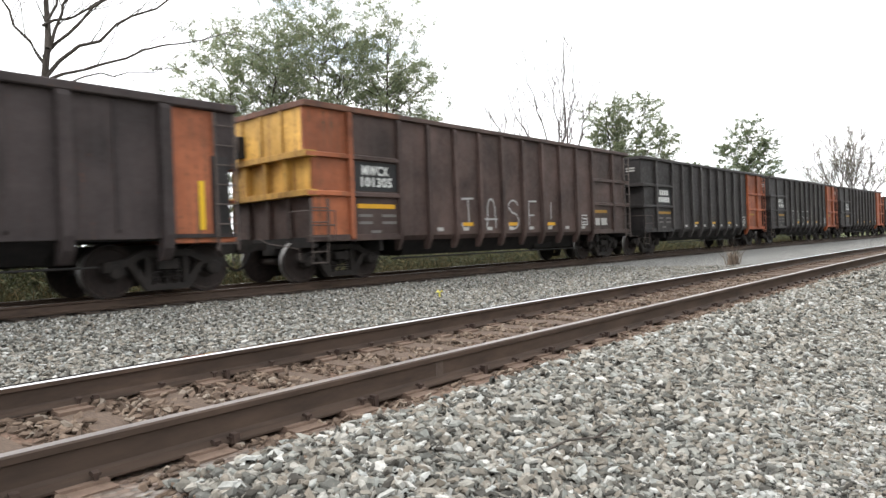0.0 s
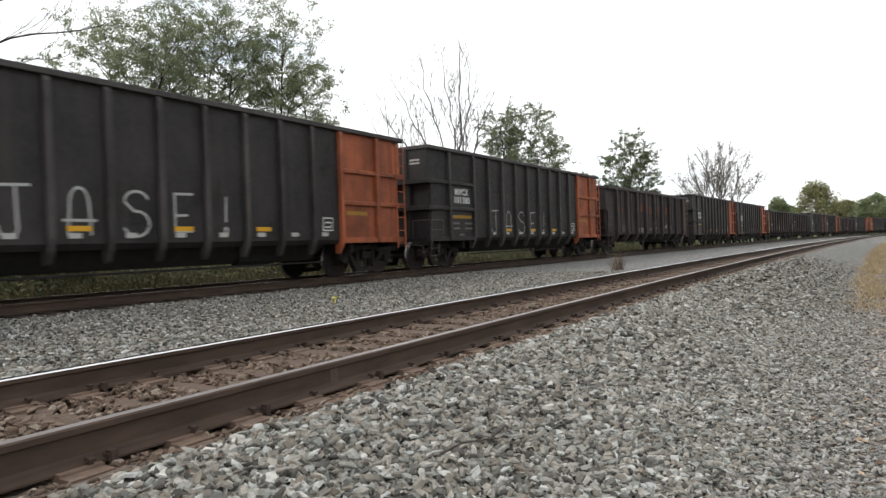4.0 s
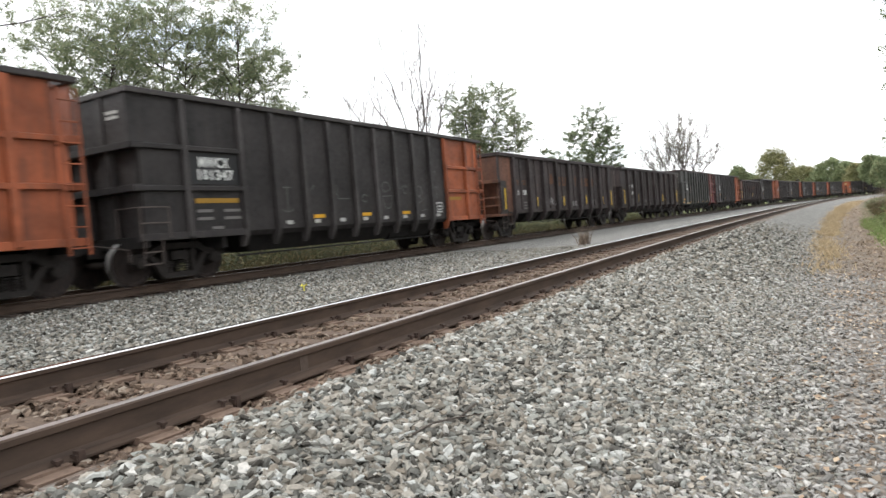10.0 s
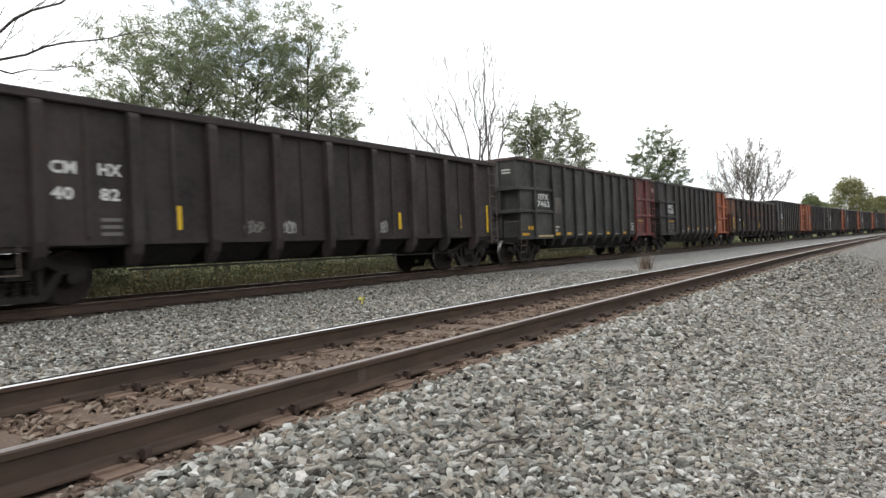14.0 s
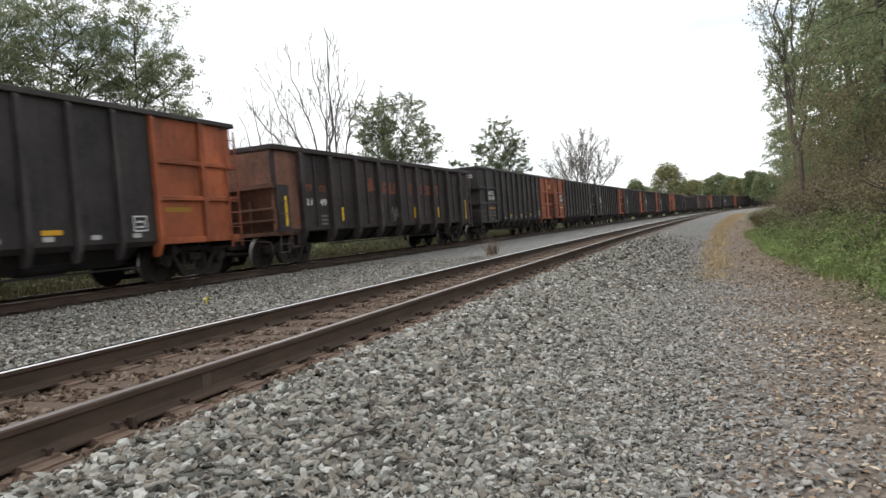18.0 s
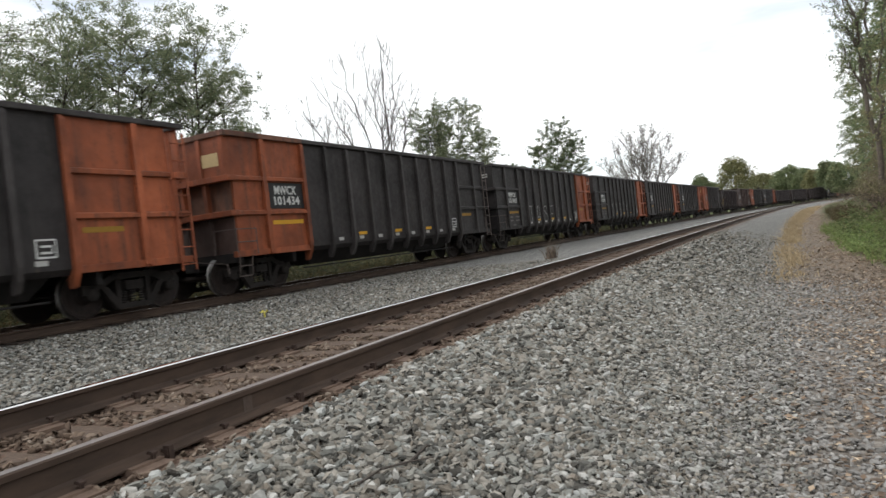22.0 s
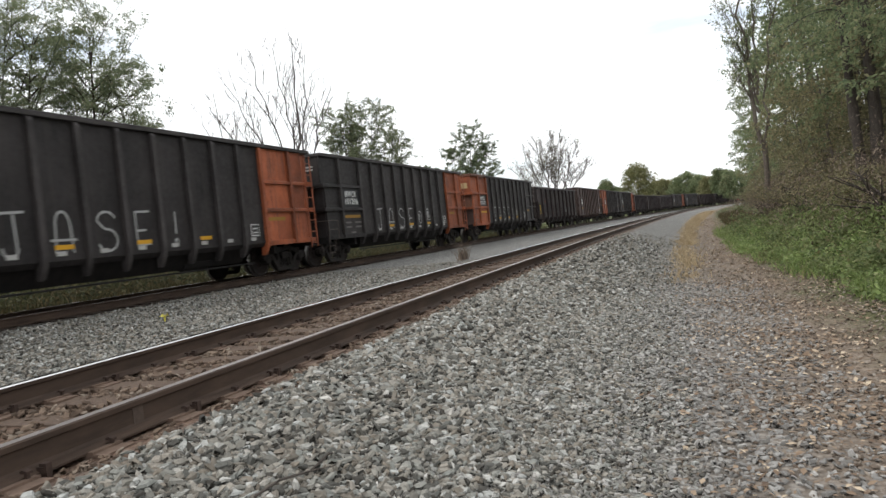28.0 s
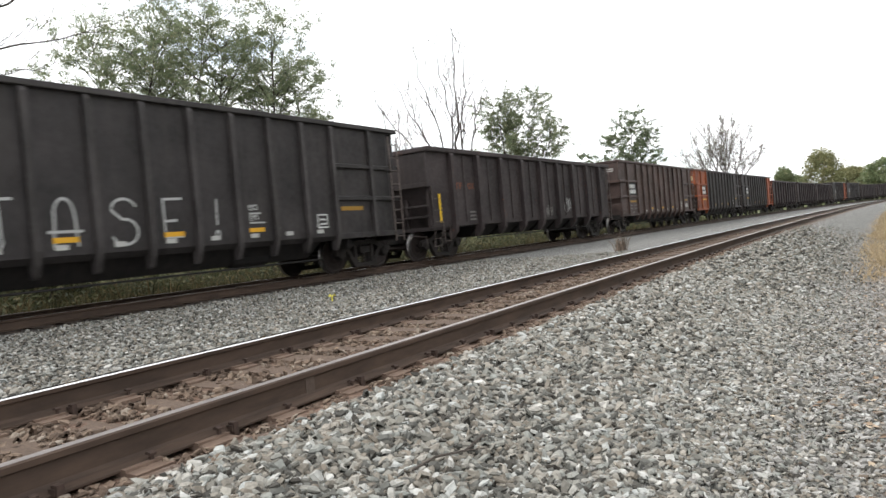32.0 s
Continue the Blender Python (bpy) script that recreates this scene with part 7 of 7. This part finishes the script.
def blades(name, seed, n, o_range, y_range, tall, wide, mat, label, category, lean=0.35, power=1.3, dens=None):
    r = np.random.RandomState(seed)
    o, y = r.uniform(*o_range, n), y_range[0] + (y_range[1] - y_range[0]) * r.uniform(0, 1, n) ** power
    if dens is not None:
        k = r.uniform(0, 1, n) < dens(o, y)
        o, y = o[k], y[k]
    n = len(o)
    base = np.stack([np.array([line_x(v) for v in y]) + o, y, heights(o, y) - 0.02], 1)
    h = (tall * np.exp(r.normal(0, 0.35, n)))[:, None]
    a = r.uniform(0, 2 * np.pi, n)
    side = np.stack([np.cos(a), np.sin(a), 0 * a], 1) * wide
    bend = np.stack([r.normal(0, lean, n), r.normal(0, lean, n), 0 * a], 1) * h
    upv = np.array([0, 0, 1.0]) * h
    v = np.stack([base - side, base + side, base + side * 0.7 + bend * 0.35 + upv * 0.6, base - side * 0.7 + bend * 0.35 + upv * 0.6, base + bend + upv * 0.95, base + bend * 1.02 + upv * 0.94], 1)
    f = np.array([[0, 1, 2, 3], [3, 2, 4, 5]])
    faces = (np.arange(n)[:, None, None] * 6 + f[None]).reshape(-1, 4)
    ob = new(name, mesh_np(name, v.reshape(-1, 3), faces, mat))
    return tagged(ob, label, category, kind="stuff")


def path_edge(y):
    return np.interp(y, (8, 11, 14, 17, 22, 29), (4.9, 4.55, 4.35, 4.1, 4.05, 4.0))


blades("dry_grass_strip", 21, 90000, (2.2, 4.2), (8.5, 110.0), 0.12, 0.008, DRY_GRASS, "strip of dry tan grass along the path", "grass", 0.7, 1.2, lambda o, y: patchy(0.8, 0.75)(o, y) * np.clip((y - 11.0) / 8, 0, 1) * np.exp(-((o - 2.95 - np.clip((y - 35) * 0.005, 0, 0.4) - 0.06 * np.sin(y * 0.9)) / (0.23 + np.clip((y - 30) * 0.006, 0, 0.3))) ** 2))
blades("verge_grass", 22, 40000, (-22.0, -11.6), (0.5, 60.0), 0.42, 0.018, GRASS, "rank green and straw grass behind the railway", "grass", 0.35, 1.25)
blades("verge_grass", 23, 9000, (4.7, 6.6), (15.0, 70.0), 0.22, 0.008, GRASS, "rank grass at the edge of the wood", "grass", 0.5, 1.3, patchy(0.7, 0.8))
blades("fresh_grass", 25, 11000, (3.9, 5.8), (8.5, 34.0), 0.17, 0.007, FRESH_GRASS, "fresh green grass along the edge of the path", "grass", 0.5, 1.2, lambda o, y: patchy(0.7, 0.35)(o, y) * np.clip((o - path_edge(y)) * 5 + 0.6, 0, 1) * np.clip(1.3 - (o - path_edge(y)) * 0.8, 0.1, 1))
blades("weeds", 24, 150, (-3.9, -3.66), (20.5, 21.1), 0.36, 0.012, TWIG_BRUSH, "small brown weed growing in the ballast", "weed", 0.3, 1.0)


def undergrowth():
    r = np.random.RandomState(31)
    n = 2300
    y = 8.0 + 20 * r.uniform(0, 1, n) ** 1.2
    edge = path_edge(y) + 0.2 + 0.12 * np.sin(y * 1.3)
    o = edge + np.abs(r.normal(0, 1.3, n))
    x = np.array([line_x(v) for v in y]) + o
    mound = np.array([noise.noise((a * 0.9, b * 0.9, 1.0)) for a, b in zip(o, y)])
    z = heights(o, y) + np.clip((o - edge) * 0.22, 0.0, 0.6) * (1 + 1.3 * mound) + r.uniform(0, 0.12, n)
    me = leaf_mesh("undergrowth", 32, np.stack([x, y, z], 1), 30, 0.2, 0.036, BROADLEAF, 0.5, 1.6)
    tagged(new("undergrowth", me), "bright green leafy undergrowth beside the path", "undergrowth", kind="stuff")
    n = 560
    y = 8.0 + 26 * r.uniform(0, 1, n) ** 1.2
    o = path_edge(y) + 0.5 + np.abs(r.normal(0, 1.1, n))
    x = np.array([line_x(v) for v in y]) + o
    tuft = np.array([max(0.0, noise.noise((a * 0.55, b * 0.55, 7.0))) for a, b in zip(o, y)])
    z = heights(o, y) + 0.1 + 1.5 * tuft * r.uniform(0.3, 1, n)
    me = leaf_mesh("tall_weeds", 36, np.stack([x, y, z], 1), 34, 0.2, 0.05, TALL_WEED, 0.8, 1.7)
    tagged(new("tall_weeds", me), "tall green weeds standing out of the undergrowth", "weed", kind="stuff")
    n = 420
    y = 9 + 60 * r.uniform(0, 1, n) ** 1.5
    o = path_edge(y) + 1.0 + np.abs(r.normal(0, 1.6, n))
    x = np.array([line_x(v) for v in y]) + o
    z = heights(o, y) + r.uniform(0.1, 1.0, n) + np.clip((o - path_edge(y) - 1.0) * 0.6, 0, 1.2) * r.uniform(0, 1, n)
    me = leaf_mesh("brushwood", 33, np.stack([x, y, z], 1), 16, 0.5, 0.022, TWIG_BRUSH, 0.7, 6.0)
    tagged(new("brushwood", me), "tangled brown brushwood under the trees", "undergrowth", kind="stuff")
    n = 2600
    y = -4 + 84 * r.uniform(0, 1, n) ** 1.15
    o = -12.9 - np.abs(r.normal(0, 3.2, n))
    x = np.array([line_x(v) for v in y]) + o
    z = heights(o, y) + r.uniform(0.0, 0.4, n) + np.clip((-13.5 - o) * 0.3, 0, 1.2) * r.uniform(0.4, 1, n)
    me = leaf_mesh("verge_weeds", 34, np.stack([x, y, z], 1), 26, 0.42, 0.075, BRAMBLE, 0.7, 1.8)
    tagged(new("verge_weeds", me), "low leafy weeds and brambles behind the railway", "weed", kind="stuff")


undergrowth()

# small things on the ballast
bm = bmesh.new()
for k in range(7):
    a = radians(51 * k)
    p = [(0, 0, 0.03), (0.05 * math.cos(a), 0.05 * math.sin(a), 0.07 + 0.02 * (k % 2)), (0.09 * math.cos(a + 0.25), 0.09 * math.sin(a + 0.25), 0.05), (0.05 * math.cos(a + 0.5), 0.05 * math.sin(a + 0.5), 0.06)]
    bm.faces.new([bm.verts.new(q) for q in p])
box(bm, -0.012, 0.012, -0.012, 0.012, -0.05, 0.05)
flower = part("yellow_weed", bm, FLOWER, None)
tagged(flower, "small yellow weed among the ballast stones", "weed")
flower.matrix_basis = Matrix.Translation((-7.85, 9.21, bumpy(-7.85 - line_x(9.21), 9.21) + 0.02)) @ Matrix.Diagonal((0.9, 0.9, 1.3, 1))

bm = bmesh.new()
pts = [(0, 0, 0.03), (0.12, 0.02, 0.05), (0.24, -0.03, 0.06), (0.34, -0.02, 0.1), (0.4, 0.05, 0.07)]
for a, b in zip(pts, pts[1:]):
    rod(bm, a, b, 0.006, 0.005, n=5)
rod(bm, pts[2], (0.3, -0.12, 0.08), 0.004, 0.002, n=4)
twig = part("dry_twig", bm, BARK, None)
tagged(twig, "bent dry twig lying on the grey ballast", "twig")
twig.matrix_basis = Matrix.Translation((-1.5, 2.48, bumpy(-1.5 - line_x(2.48), 2.48) + 0.05)) @ pose(0, 0, 0, 0, 0, 62)

bm = bmesh.new()
pts = [(0, 0, 0.02), (0.25, 0.03, 0.03), (0.5, 0.02, 0.02), (0.8, 0.06, 0.03)]
for a, b in zip(pts, pts[1:]):
    rod(bm, a, b, 0.011, 0.009, n=5)
stick = part("fallen_stick", bm, BARK_PALE, None)
tagged(stick, "pale fallen stick lying on the leafy path", "stick")
stick.matrix_basis = Matrix.Translation((0.44, 5.36, bumpy(0.44 - line_x(5.36), 5.36) + 0.015)) @ pose(0, 0, 0, 0, 0, -8) @ Matrix.Scale(0.6, 4)

motions()
